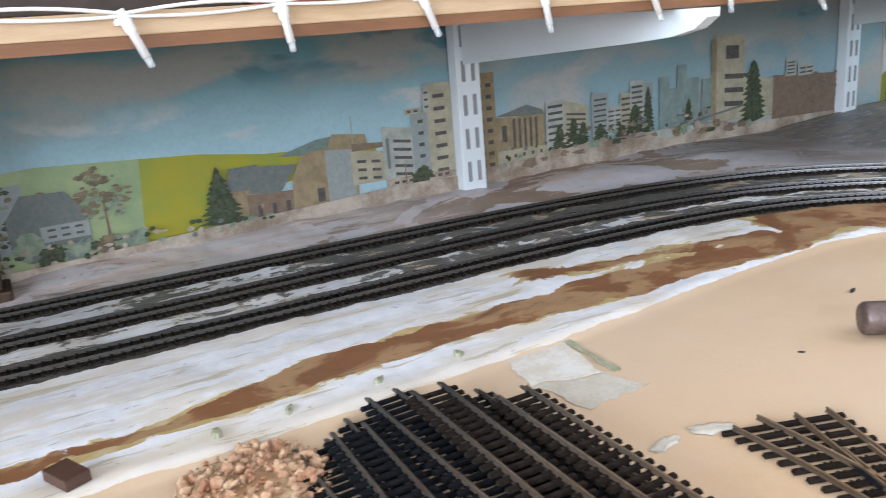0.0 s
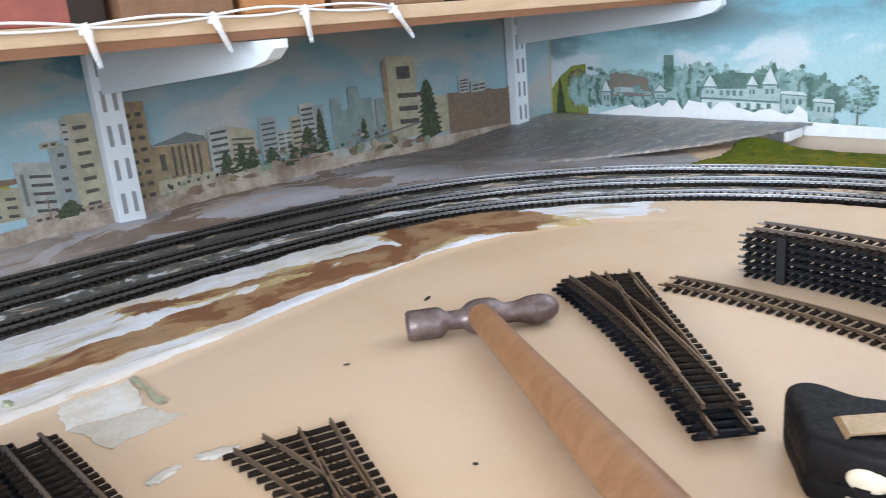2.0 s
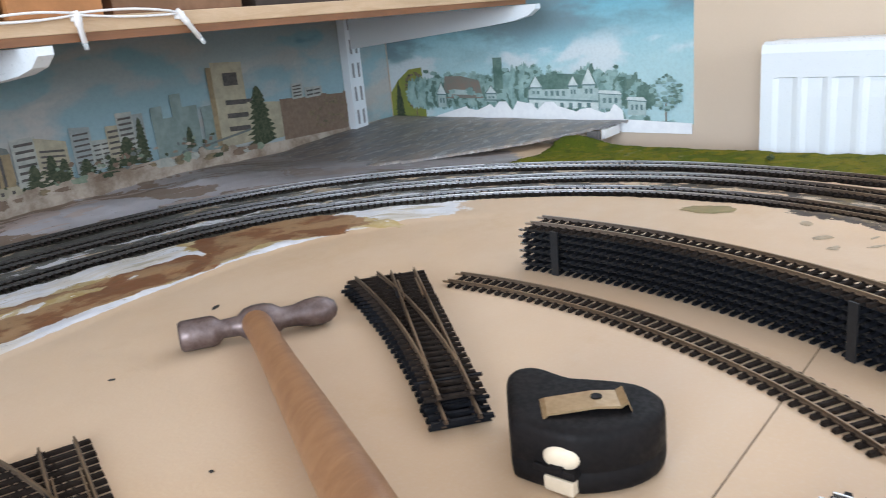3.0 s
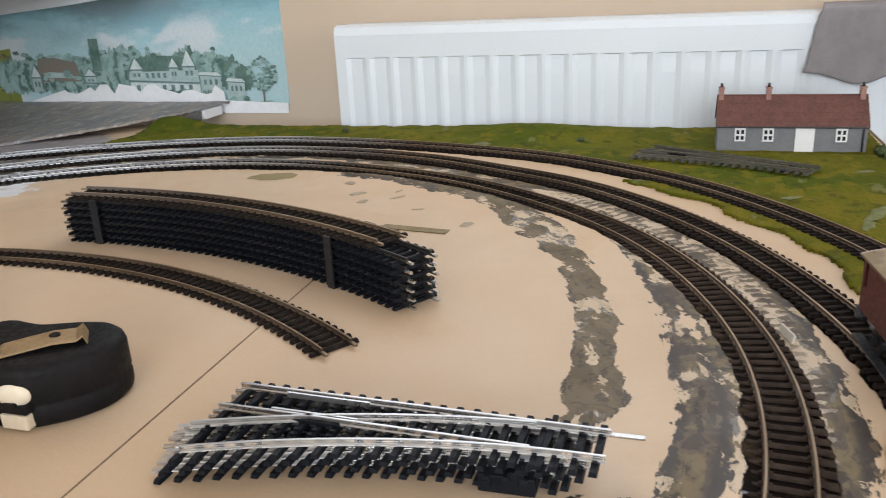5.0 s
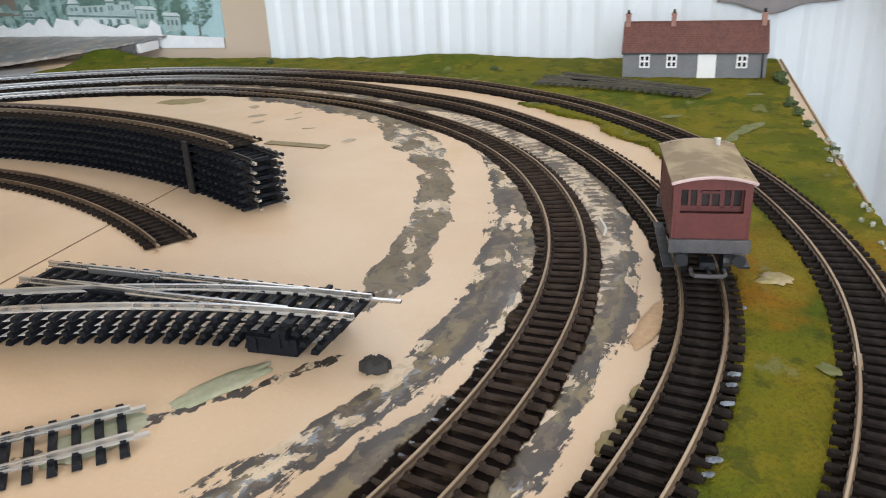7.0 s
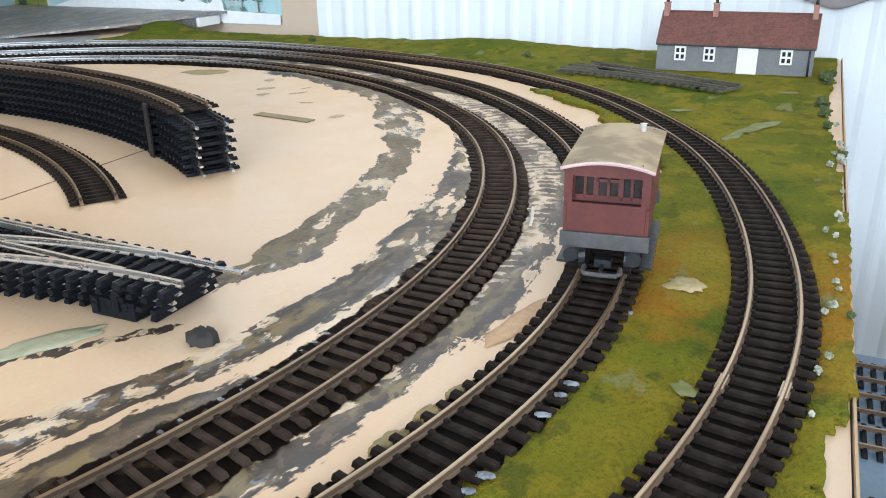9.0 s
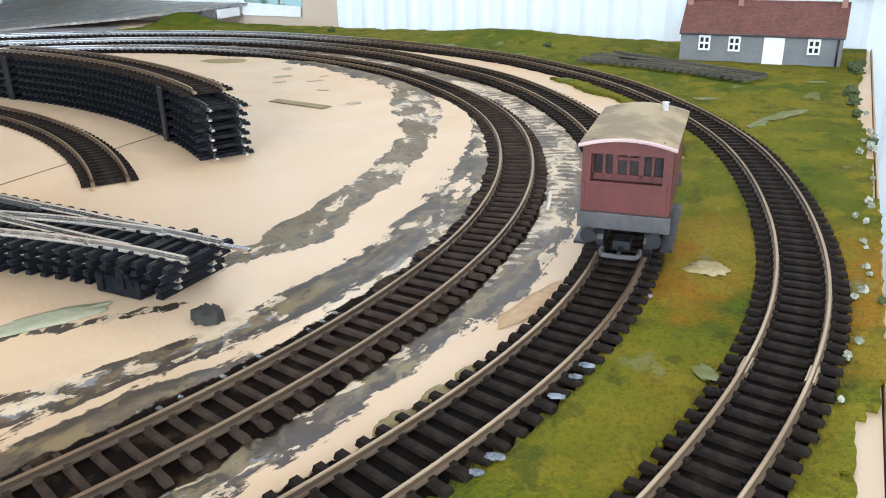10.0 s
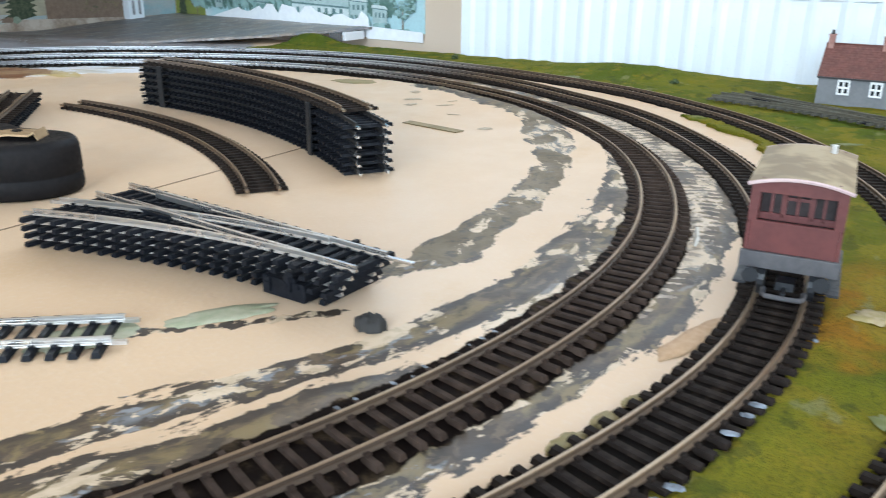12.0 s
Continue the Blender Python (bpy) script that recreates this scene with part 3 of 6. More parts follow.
for x in (-0.5, 1.05):
    for y in (FRONT_Y + 0.04, 0.70):
        box("leg", (x, y, FLOOR_Z), (x + 0.045, y + 0.045, -0.014), M["pine"], board)

# ---- running lines ----
RUNNING = {}
for name, line, words in (("outer_line", OUTER, "outer"), ("middle_line", MIDDLE, "middle"), ("inner_line", INNER, "inner")):
    t = empty(name, label=f"{words} curved model railway line with brown rails", category="railway track", group="running lines")
    RUNNING[words] = t
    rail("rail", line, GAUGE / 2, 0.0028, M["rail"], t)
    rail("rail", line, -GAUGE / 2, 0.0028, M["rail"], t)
    lay_sleepers(line, 0.0010, M["sleeper_dusty" if words == "inner" else "sleeper"], t, jitter=1.0, wide=0.0026 if words == "inner" else 0.0031, pick=lambda x, y: x > 0.38 and y < 0.12 or 0.1 < x < 0.62 and y > 0.5 and words != "outer")

_, across = normals(OUTER)
for s, (x, y) in ((1, (0.5235, -0.369)), (-1, (0.5225, -0.3845))):
    i = int(np.argmin(np.hypot(OUTER[:, 0] - x, OUTER[:, 1] - y)))
    p = min((OUTER[i] + across[i] * GAUGE / 2 * q for q in (-1, 1)), key=lambda v: math.hypot(v[0] - x, v[1] - y))
    bm, turn = bmesh.new(), math.degrees(math.atan2(across[i][1], across[i][0])) - 90
    for q in (-1, 1):
        add_box(bm, (-0.0046, q * 0.0009 - 0.0004, 0.0), (0.0046, q * 0.0009 + 0.0004, 0.0017), 0.0002)
    add_box(bm, (-0.0046, -0.0015, 0.0), (0.0046, 0.0015, 0.0005))
    bmesh.ops.transform(bm, matrix=pose(p[0], p[1], 0.0028, 0, 0, turn), verts=bm.verts)
    part("rail_joiner", bm, M["rail"], RUNNING["outer"], "folded metal rail joiner")

# ---- shelf, brackets, backdrop sheets, radiator as large forms ----
SHELF_Z = 0.190
M["shelf_edge"] = wood("rust_brown_edge", (0.24, 0.105, 0.045), (0.17, 0.072, 0.03))
SLOPE = 0.0165  # the plank hangs a little lower towards the corner
TILT = pose(0.527, 0, SHELF_Z, 0, math.degrees(SLOPE), 0) @ pose(-0.527, 0, -SHELF_Z)
shelf = empty("wall_shelf", TILT, label="pine plank shelf with dark brown underside on white brackets", category="shelf")
box("plank", (-0.9, 0.4945, SHELF_Z + 0.0045), (WALL_X - 0.08, WALL_Y - 0.001, SHELF_Z + 0.019), M["pine"], shelf)
box("lower_edge", (-0.9, 0.4924, SHELF_Z + 0.0008), (WALL_X - 0.08, 0.4942, SHELF_Z + 0.0072), M["shelf_edge"], shelf, 0, "rust brown lower edge strip")
box("front_edge", (-0.9, 0.492, SHELF_Z + 0.0073), (WALL_X - 0.08, 0.494, SHELF_Z + 0.019), M["pale_pine"], shelf, 0.0008, "worn pale pine front edge")
# darker brown than the plank above it
box("underside", (-0.9, 0.4945, SHELF_Z + 0.0008), (WALL_X - 0.08, WALL_Y - 0.001, SHELF_Z + 0.004), M["shelf_under"], shelf, 0, "dark brown underside")


M["slot_grey"] = plain("shaded_slot", (0.30, 0.31, 0.33), (0.25, 0.26, 0.28), 0.6, 60)


def bracket_shape(x):
    b = empty("shelf_bracket", label="white slotted steel upright with a tapered shelf arm", category="shelf bracket", group="shelf brackets")
    bm = bmesh.new()
    add_box(bm, (x - 0.0145, 0.803, 0.004), (x + 0.0145, WALL_Y - 0.003, 0.34), 0.001)
    up = part("upright", bm, M["white_metal"], b)
    for k in range(9):
        for s in (-0.006, 0.006):
            box("slot", (x + s - 0.0022, 0.8022, 0.02 + k * 0.036), (x + s + 0.0022, 0.8028, 0.042 + k * 0.036), M["slot_grey"], up)
    low = SLOPE * (x - 0.527)
    prof = [(y, z - low) for y, z in ((0.802, SHELF_Z), (0.802, 0.146), (0.55, 0.166), (0.50, 0.171), (0.478, 0.176), (0.466, 0.184), (0.466, SHELF_Z))]
    bm = bmesh.new()
    a = [bm.verts.new((x - 0.006, y, z)) for y, z in prof]
    c = [bm.verts.new((x + 0.006, y, z)) for y, z in prof]
    for i in range(len(prof)):
        k = (i + 1) % len(prof)
        bm.faces.new((a[i], a[k], c[k], c[i]))
    bm.faces.new(a), bm.faces.new(list(reversed(c)))
    part("arm", bm, M["white_metal"], b)


bracket_shape(0.527)
bracket_shape(1.168)

def radiator():
    r = empty("radiator", label="white enamelled ribbed panel radiator on the wall", category="radiator")
    x0, x1, y0, y1, z0, z1 = 1.183, 1.238, -1.05, 0.190, -0.46, 0.118
    verts, faces, pitch = [], [], 0.0305
    ys, xs = [], []
    ys.append(y1), xs.append(0.0)
    y = y1 - 0.011
    while y > y0 + 0.02:
        for f, d in ((0.06, 0.0), (0.26, 0.0016), (0.74, 0.0016), (0.94, 0.0)):
            ys.append(y - f * pitch), xs.append(d)
        y -= pitch
    zs = [(z0, 0), (z0 + 0.03, 0), (z0 + 0.045, 1), (z1 - 0.060, 1), (z1 - 0.044, 1.5), (z1 - 0.0395, 1.5), (z1 - 0.0380, 0), (z1 - 0.012, 0), (z1 - 0.003, -0.3), (z1, -1.2)]
    for z, k in zs:
        for yy, d in zip(ys, xs):
            verts.append((x0 + (d * k if k > 0 else -k * 0.01), yy, z))
    w = len(ys)
    for j in range(len(zs) - 1):
        for i in range(w - 1):
            faces.append((j * w + i, j * w + i + 1, (j + 1) * w + i + 1, (j + 1) * w + i))
    obj("front_panel", verts, faces, M["white_metal"], r)
    box("body", (x0 + 0.012, y0, z0), (x1, y1, z1 - 0.001), M["white_metal"], r, 0.004)
    return r


radiator()

# ---- backdrops: printed sheets whose shapes are thin cut layers ----


def sky_paper(name, axis):
    n = Nodes(name, 0.6, spec=0.25)
    v = n.coords((0.55, 0.55, 1.6))
    cloud = n.noise(9, 6, 0.55, v)
    sep = n.t.nodes.new("ShaderNodeSeparateXYZ")
    n.link(n.coords(), sep.inputs[0])
    wisp = n.noise(13, 4, 0.5, n.coords((0.7, 0.7, 1.5)), distort=0.3)
    grain = n.noise(260, 3, 0.6)
    high = n.ramp(n.math("ADD", sep.outputs[2], n.math("MULTIPLY", n.math("SUBTRACT", cloud, 0.5), 0.10)), 0.06, 0.20)
    if axis == "x":
        base = n.mix(high, (0.38, 0.56, 0.64), (0.090, 0.225, 0.265))
        band = n.math("MULTIPLY", n.ramp(sep.outputs[2], 0.105, 0.150), n.ramp(sep.outputs[2], 0.21, 0.175))
        base = n.mix(n.math("MULTIPLY", band, n.ramp(cloud, 0.46, 0.60, 0, 0.65)), base, (0.40, 0.345, 0.295))
        base = n.mix(n.math("MULTIPLY", n.ramp(sep.outputs[2], 0.15, 0.12), n.ramp(wisp, 0.56, 0.66, 0, 0.75)), base, (0.56, 0.54, 0.52))
        base = n.mix(n.ramp(sep.outputs[0], 0.48, 0.62, 0, 0.55), base, n.mix(n.ramp(wisp, 0.46, 0.56), (0.21, 0.315, 0.345), (0.36, 0.335, 0.31)))
        base = n.mix(n.math("MULTIPLY", n.ramp(sep.outputs[2], 0.14, 0.17), n.ramp(wisp, 0.43, 0.36, 0, 0.7)), base, (0.035, 0.13, 0.18))
    else:
        base = n.mix(high, (0.44, 0.64, 0.68), (0.125, 0.40, 0.53))
        # printed grey cloud high by the corner, with the shelf's shadow painted in
        base = n.mix(n.math("MULTIPLY", n.ramp(n.math("ADD", sep.outputs[2], n.math("MULTIPLY", sep.outputs[1], 0.12)), 0.165, 0.215), n.ramp(cloud, 0.40, 0.55, 0, 0.85)), base, (0.17, 0.235, 0.265))
        base = n.mix(n.math("MULTIPLY", n.ramp(sep.outputs[2], 0.15, 0.11), n.ramp(wisp, 0.50, 0.62, 0, 0.85)), base, (0.64, 0.70, 0.74))
    n.colour(n.mix(n.ramp(grain, 0.35, 0.75, 0, 0.12), base, (0.10, 0.14, 0.15)))
    return n.m


M["sky_city"] = sky_paper("city_sky_print", "x")
M["sky_village"] = sky_paper("village_sky_print", "y")
INK = {
    "yellow_hill": printed("rape_field_print", (0.34, 0.315, 0.03), (0.26, 0.295, 0.05), 18),
    "olive_hill": printed("olive_hill_print", (0.28, 0.29, 0.06), (0.20, 0.235, 0.06), 30),
    "pale_hill": printed("pale_meadow_print", (0.33, 0.40, 0.21), (0.24, 0.33, 0.19), 22),
    "cream": printed("cream_facade_print", (0.42, 0.385, 0.285), (0.31, 0.29, 0.22), 70),
    "tan": printed("tan_stone_print", (0.32, 0.25, 0.15), (0.22, 0.175, 0.11), 60),
    "white": printed("white_facade_print", (0.42, 0.43, 0.40), (0.29, 0.32, 0.30), 70),
    "grey": printed("grey_facade_print", (0.30, 0.33, 0.33), (0.24, 0.28, 0.28), 160),
    "teal": printed("hazy_tower_print", (0.17, 0.23, 0.22), (0.23, 0.30, 0.295), 60),
    "slate": printed("slate_roof_print", (0.12, 0.15, 0.15), (0.17, 0.18, 0.17), 200),
    "green_roof": printed("copper_roof_print", (0.17, 0.23, 0.21), (0.13, 0.18, 0.17), 160),
    "brick": printed("brown_brick_print", (0.17, 0.12, 0.09), (0.22, 0.16, 0.12), 160),
    "dark": printed("window_print", (0.06, 0.06, 0.057), (0.11, 0.10, 0.095), 300),
    "tree": printed("dark_tree_print", (0.026, 0.042, 0.024), (0.085, 0.10, 0.06), 260),
    "bush": printed("grey_green_tree_print", (0.16, 0.22, 0.16), (0.26, 0.31, 0.24), 150),
    "autumn": printed("russet_tree_print", (0.24, 0.185, 0.115), (0.12, 0.105, 0.07), 120),
    "haze": printed("hazy_wood_print", (0.165, 0.28, 0.265), (0.30, 0.44, 0.425), 45),
    "haze_house": printed("hazy_house_print", (0.44, 0.55, 0.55), (0.33, 0.44, 0.44), 120),
    "haze_dark": printed("hazy_roof_print", (0.10, 0.175, 0.18), (0.17, 0.26, 0.26), 80),
    "pave": printed("pale_street_print", (0.47, 0.41, 0.35), (0.235, 0.18, 0.135), 26),
    "torn": printed("torn_white_paper", (0.84, 0.86, 0.88), (0.78, 0.80, 0.83), 90),
}


class Print:
    """Layers of cut paper on a wall: u along the wall, z up, each layer a little proud of the last."""

    def __init__(self, parent, place):
        self.parent, self.place, self.k = parent, place, 0

    def shape(self, name, outline, ink, lift=None):
        self.k += 1
        d = 0.0004 + 0.00001 * self.k if lift is None else lift
        vs = [self.place(u, z, d - 0.0002) for u, z in outline] + [self.place(u, z, d) for u, z in outline]
        n = len(outline)
        fs = [tuple(range(n, 2 * n))] + [(i, (i + 1) % n, n + (i + 1) % n, n + i) for i in range(n)]
        return obj(name, vs, fs, INK[ink], self.parent)

    def grid(self, u0, u1, z0, z1, cols, rows, fill_u=0.6, fill_z=0.5, ink="dark", slope=0.0):
        """The windows of one printed block."""
        self.k += 1
        d, vs, fs = 0.0004 + 0.00001 * self.k, [], []
        du, dz = (u1 - u0) / cols, (z1 - z0) / rows
        for i in range(cols):
            for j in range(rows):
                a, b = u0 + (i + 0.5 - fill_u / 2) * du, u0 + (i + 0.5 + fill_u / 2) * du
                c = z0 + (j + 0.5 - fill_z / 2) * dz
                e = c + fill_z * dz
                k = len(vs)
                vs += [self.place(u, z + slope * (u - u0), d) for u, z in ((a, c), (b, c), (b, e), (a, e))]
                fs.append((k, k + 1, k + 2, k + 3))
        return tagged(obj("printed_window_row", vs, fs, INK[ink], self.parent), kind="stuff")

    def block(self, u0, u1, z0, z1, paper, cols=0, rows=0, drop=0.0, **k):
        self.shape("printed_building", [(u0, z0), (u1, z0), (u1, z1 - drop), (u0, z1)], paper)
        if cols:
            w, h = u1 - u0, z1 - z0
            self.grid(u0 + 0.08 * w, u1 - 0.08 * w, z0 + 0.08 * h, z1 - 0.06 * h - drop, cols, rows, **k)

    def foliage(self, u, z0, z1, width, ink, pointed=0.0, seed=0, name="printed_tree"):
        """A crown with an uneven outline; pointed: 1 for a conifer."""
        rng, n, pts = random.Random(seed), 54, []
        if pointed > 0.5:
            right, left, tiers = [], [], 11
            for k in range(tiers):
                f = k / tiers
                w = width / 2 * (1 - f) ** (0.9 if pointed > 0.8 else 0.55)
                zz = z0 + (z1 - z0) * (0.06 + 0.94 * f)
                for side in (right, left):
                    side.append((w * rng.uniform(0.8, 1.1), zz - (z1 - z0) * rng.uniform(0.0, 0.03)))
                    side.append((w * rng.uniform(0.45, 0.7), zz + (z1 - z0) * 0.045))
            trunk = width * 0.05
            self.shape(name, [(u - trunk, z0), (u + trunk, z0)] + [(u + w, z) for w, z in right] + [(u, z1)] + [(u - w, z) for w, z in reversed(left)], ink)
            return
        cz, hz = (z0 + z1) / 2, (z1 - z0) / 2
        for k in range(n):
            a = 2 * math.pi * k / n
            r = 0.80 + 0.34 * noise.noise((math.cos(a) * 1.6 + seed * 1.7, math.sin(a) * 1.6, 0.5)) + rng.uniform(-0.13, 0.13)
            f = (math.sin(a) * min(r, 1.0) + 1) / 2
            taper = 1 - pointed * (0.12 + 0.88 * f)
            x = math.cos(a) * r * (1 - pointed) + math.copysign(taper, math.cos(a)) * pointed * rng.uniform(0.7, 1.05) * min(1, abs(math.cos(a)) * 2.5)
            pts.append((u + width / 2 * x, cz + hz * math.sin(a) * min(max(r, 0.75), 1.0)))
        self.shape(name, pts, ink)


    def thicket(self, u, z0, z1, width, inks, seed, n=22):
        """A loose tree of many small leaf clumps with gaps between them."""
        rng = random.Random(seed)
        self.shape("printed_trunk", [(u - 0.0012, z0), (u + 0.0012, z0), (u + 0.0006, (z0 + z1) / 2), (u - 0.0006, (z0 + z1) / 2)], "brick")
        for k in range(n):
            a, r = rng.uniform(0, 6.283), rng.random() ** 0.5
            cu, cz = u + width / 2 * r * math.cos(a), z0 + (z1 - z0) * (0.58 + 0.36 * r * math.sin(a))
            s = rng.uniform(0.0025, 0.0058)
            self.foliage(cu, cz - s * 0.5, cz + s * 0.5, s * rng.uniform(1.2, 2.4), rng.choice(inks), 0.0, seed * 50 + k, "printed_leaves")


city = empty("city_backdrop", label="printed paper townscape backdrop with yellow hill, offices and trees", category="backdrop")
box("sheet", (-0.9, WALL_Y - 0.0012, 0.0), (WALL_X - 0.001, WALL_Y - 0.0002, 0.30), M["sky_city"], city)
P = Print(city, lambda u, z, d: (u, WALL_Y - 0.0012 - d, z))
P.shape("printed_hill", [(-0.6, 0.0), (-0.6, 0.085), (-0.2, 0.10), (0.06, 0.100), (0.10, 0.102), (0.187, 0.096), (0.187, 0.0)], "pale_hill")
P.shape("printed_hill", [(0.178, 0.0), (0.186, 0.096), (0.24, 0.092), (0.30, 0.083), (0.36, 0.079), (0.42, 0.075), (0.42, 0.06), (0.30, 0.05), (0.29, 0.0)], "yellow_hill")
P.block(-0.15, 0.088, 0.03, 0.09, "grey", 6, 3, 0.0)
P.thicket(0.060, 0.02, 0.098, 0.05, ("bush", "tree", "autumn"), 1, 60)
P.thicket(0.108, 0.012, 0.088, 0.05, ("bush", "tree", "autumn"), 6, 50)
P.shape("printed_house", [(0.07, 0.035), (0.135, 0.03), (0.132, 0.062), (0.12, 0.078), (0.085, 0.080), (0.07, 0.06)], "slate")
P.block(0.095, 0.135, 0.036, 0.050, "grey", 3, 2, 0.0, fill_z=0.35)
P.thicket(0.150, 0.030, 0.099, 0.046, ("autumn", "autumn", "bush"), 5, 75)
P.foliage(0.085, 0.015, 0.052, 0.03, "bush", 0.2, 8)
for i, u in enumerate((0.10, 0.125, 0.15, 0.168)):
    P.foliage(u, 0.014, 0.034, 0.034, ("tree", "bush", "autumn", "bush")[i], 0.0, 20 + i, "printed_hedge")
P.shape("printed_house", [(0.262, 0.022), (0.30, 0.018), (0.30, 0.066), (0.285, 0.072), (0.262, 0.070)], "tan")
P.shape("printed_roof", [(0.258, 0.052), (0.30, 0.05), (0.292, 0.074), (0.264, 0.074)], "slate")
P.block(0.278, 0.330, 0.010, 0.046, "brick", 3, 1, 0.003, fill_u=0.3, fill_z=0.5)
P.shape("printed_roof", [(0.280, 0.047), (0.312, 0.043), (0.332, 0.068), (0.293, 0.072)], "slate")
P.shape("printed_wall", [(0.322, 0.010), (0.352, 0.012), (0.352, 0.078), (0.338, 0.078), (0.326, 0.055)], "tan")
P.shape("printed_building", [(0.340, 0.024), (0.395, 0.022), (0.398, 0.078), (0.362, 0.080), (0.340, 0.074)], "tan")
P.shape("printed_roof", [(0.312, 0.078), (0.335, 0.076), (0.372, 0.080), (0.372, 0.090), (0.355, 0.089)], "green_roof")
P.shape("printed_building", [(0.362, 0.024), (0.392, 0.022), (0.395, 0.074), (0.362, 0.077)], "grey")
P.shape("printed_roof", [(0.366, 0.080), (0.410, 0.076), (0.408, 0.087), (0.372, 0.092)], "tan")
P.block(0.350, 0.358, 0.026, 0.040, "dark")
P.block(0.3935, 0.3945, 0.08, 0.108, "grey")
P.block(0.390, 0.429, 0.036, 0.072, "cream", 2, 3, 0.005, fill_z=0.35, slope=-0.12)
P.block(0.392, 0.43, 0.071, 0.079, "brick", drop=0.003)
P.block(0.427, 0.464, 0.034, 0.092, "white", drop=0.006)
P.grid(0.438, 0.461, 0.036, 0.080, 1, 5, 0.9, 0.36, slope=-0.15)
P.grid(0.429, 0.436, 0.040, 0.086, 1, 1, 0.5, 0.7, ink="slate")
P.block(0.462, 0.484, 0.030, 0.104, "grey", 1, 5, 0.002, fill_u=0.35, fill_z=0.3)
P.block(0.455, 0.474, 0.10, 0.106, "cream", 2, 1)
P.block(0.482, 0.512, 0.020, 0.130, "cream", 1, 7, 0.001, fill_u=0.55, fill_z=0.3)
P.block(0.478, 0.486, 0.10, 0.126, "white", 1, 3, fill_u=0.7, fill_z=0.3)
P.block(0.428, 0.512, 0.027, 0.036, "pave", 8, 1, 0.002)
P.foliage(0.470, 0.020, 0.046, 0.03, "tree", 0.0, 40)
P.block(0.450, 0.4515, 0.016, 0.05, "brick")
P.block(0.540, 0.568, 0.015, 0.134, "tan", 2, 8, 0.001, fill_u=0.62, fill_z=0.34)
P.block(0.568, 0.634, 0.035, 0.082, "tan", drop=0.004)
P.shape("printed_roof", [(0.566, 0.083), (0.634, 0.078), (0.632, 0.084), (0.610, 0.092), (0.588, 0.087)], "slate")
P.grid(0.588, 0.626, 0.044, 0.079, 5, 1, 0.45, 0.95, slope=-0.04)
P.grid(0.572, 0.585, 0.05, 0.076, 1, 1, 0.5, 0.7)
P.block(0.568, 0.64, 0.030, 0.044, "cream", 5, 1, 0.002, fill_u=0.3, fill_z=0.4)
P.block(0.636, 0.664, 0.038, 0.092, "white", 1, 6, 0.0, fill_u=0.9, fill_z=0.4)
P.block(0.662, 0.698, 0.036, 0.090, "cream", 1, 6, 0.010, fill_u=0.95, fill_z=0.4, slope=-0.12)
P.block(0.704, 0.729, 0.038, 0.094, "grey", 1, 7, 0.003, fill_u=0.9, fill_z=0.35)
P.block(0.726, 0.752, 0.040, 0.075, "white", 2, 5, 0.002, fill_u=0.8, fill_z=0.35)
P.block(0.748, 0.766, 0.040, 0.088, "cream", 1, 6, 0.001, fill_u=0.9, fill_z=0.4)
P.block(0.764, 0.786, 0.040, 0.101, "white", 1, 8, 0.001, fill_u=0.95, fill_z=0.42)
P.block(0.786, 0.800, 0.040, 0.096, "grey")
P.block(0.812, 0.828, 0.034, 0.100, "teal")
P.block(0.826, 0.842, 0.034, 0.084, "teal")
P.block(0.842, 0.858, 0.034, 0.112, "teal")
P.block(0.858, 0.880, 0.036, 0.094, "teal")
for i, (u, z0, z1, w) in enumerate(((0.655, 0.030, 0.062, 0.03), (0.676, 0.026, 0.068, 0.03), (0.690, 0.030, 0.062, 0.026), (0.716, 0.032, 0.056, 0.03), (0.772, 0.036, 0.072, 0.04), (0.793, 0.034, 0.092, 0.024), (0.75, 0.032, 0.05, 0.03), (0.862, 0.04, 0.068, 0.02))):
    P.foliage(u, z0, z1, w, "tree", 0.55, 60 + i)
P.shape("printed_building", [(0.874, 0.030), (0.960, 0.030), (0.962, 0.040), (0.915, 0.044), (0.874, 0.040)], "teal")
P.block(0.886, 0.904, 0.040, 0.09, "teal")
P.block(0.903, 0.914, 0.034, 0.138, "tan")
P.block(0.911, 0.962, 0.030, 0.144, "cream", drop=0.004)
P.grid(0.926, 0.954, 0.110, 0.130, 1, 1, 0.85, 0.85, slope=-0.06)
P.grid(0.926, 0.972, 0.044, 0.098, 1, 3, 0.98, 0.36, slope=-0.08)
P.shape("printed_canopy", [(0.872, 0.036), (0.965, 0.046), (0.965, 0.049), (0.872, 0.039)], "slate")
P.block(0.962, 1.02, 0.026, 0.085, "cream", drop=0.008)
P.block(1.020, 1.166, 0.016, 0.080, "brick", drop=0.010)
P.block(1.045, 1.066, 0.076, 0.098, "white", 1, 4, fill_u=0.9, fill_z=0.4)
P.block(1.070, 1.105, 0.074, 0.090, "white", 2, 2, 0.002, fill_u=0.85, fill_z=0.4)
P.foliage(0.981, 0.022, 0.105, 0.056, "tree", 0.62, 90)
P.thicket(1.105, 0.010, 0.080, 0.062, ("autumn", "brick"), 91, 60)
P.thicket(1.150, 0.010, 0.078, 0.06, ("autumn", "brick"), 92, 60)
P.foliage(0.252, 0.022, 0.079, 0.05, "tree", 0.85, 93)
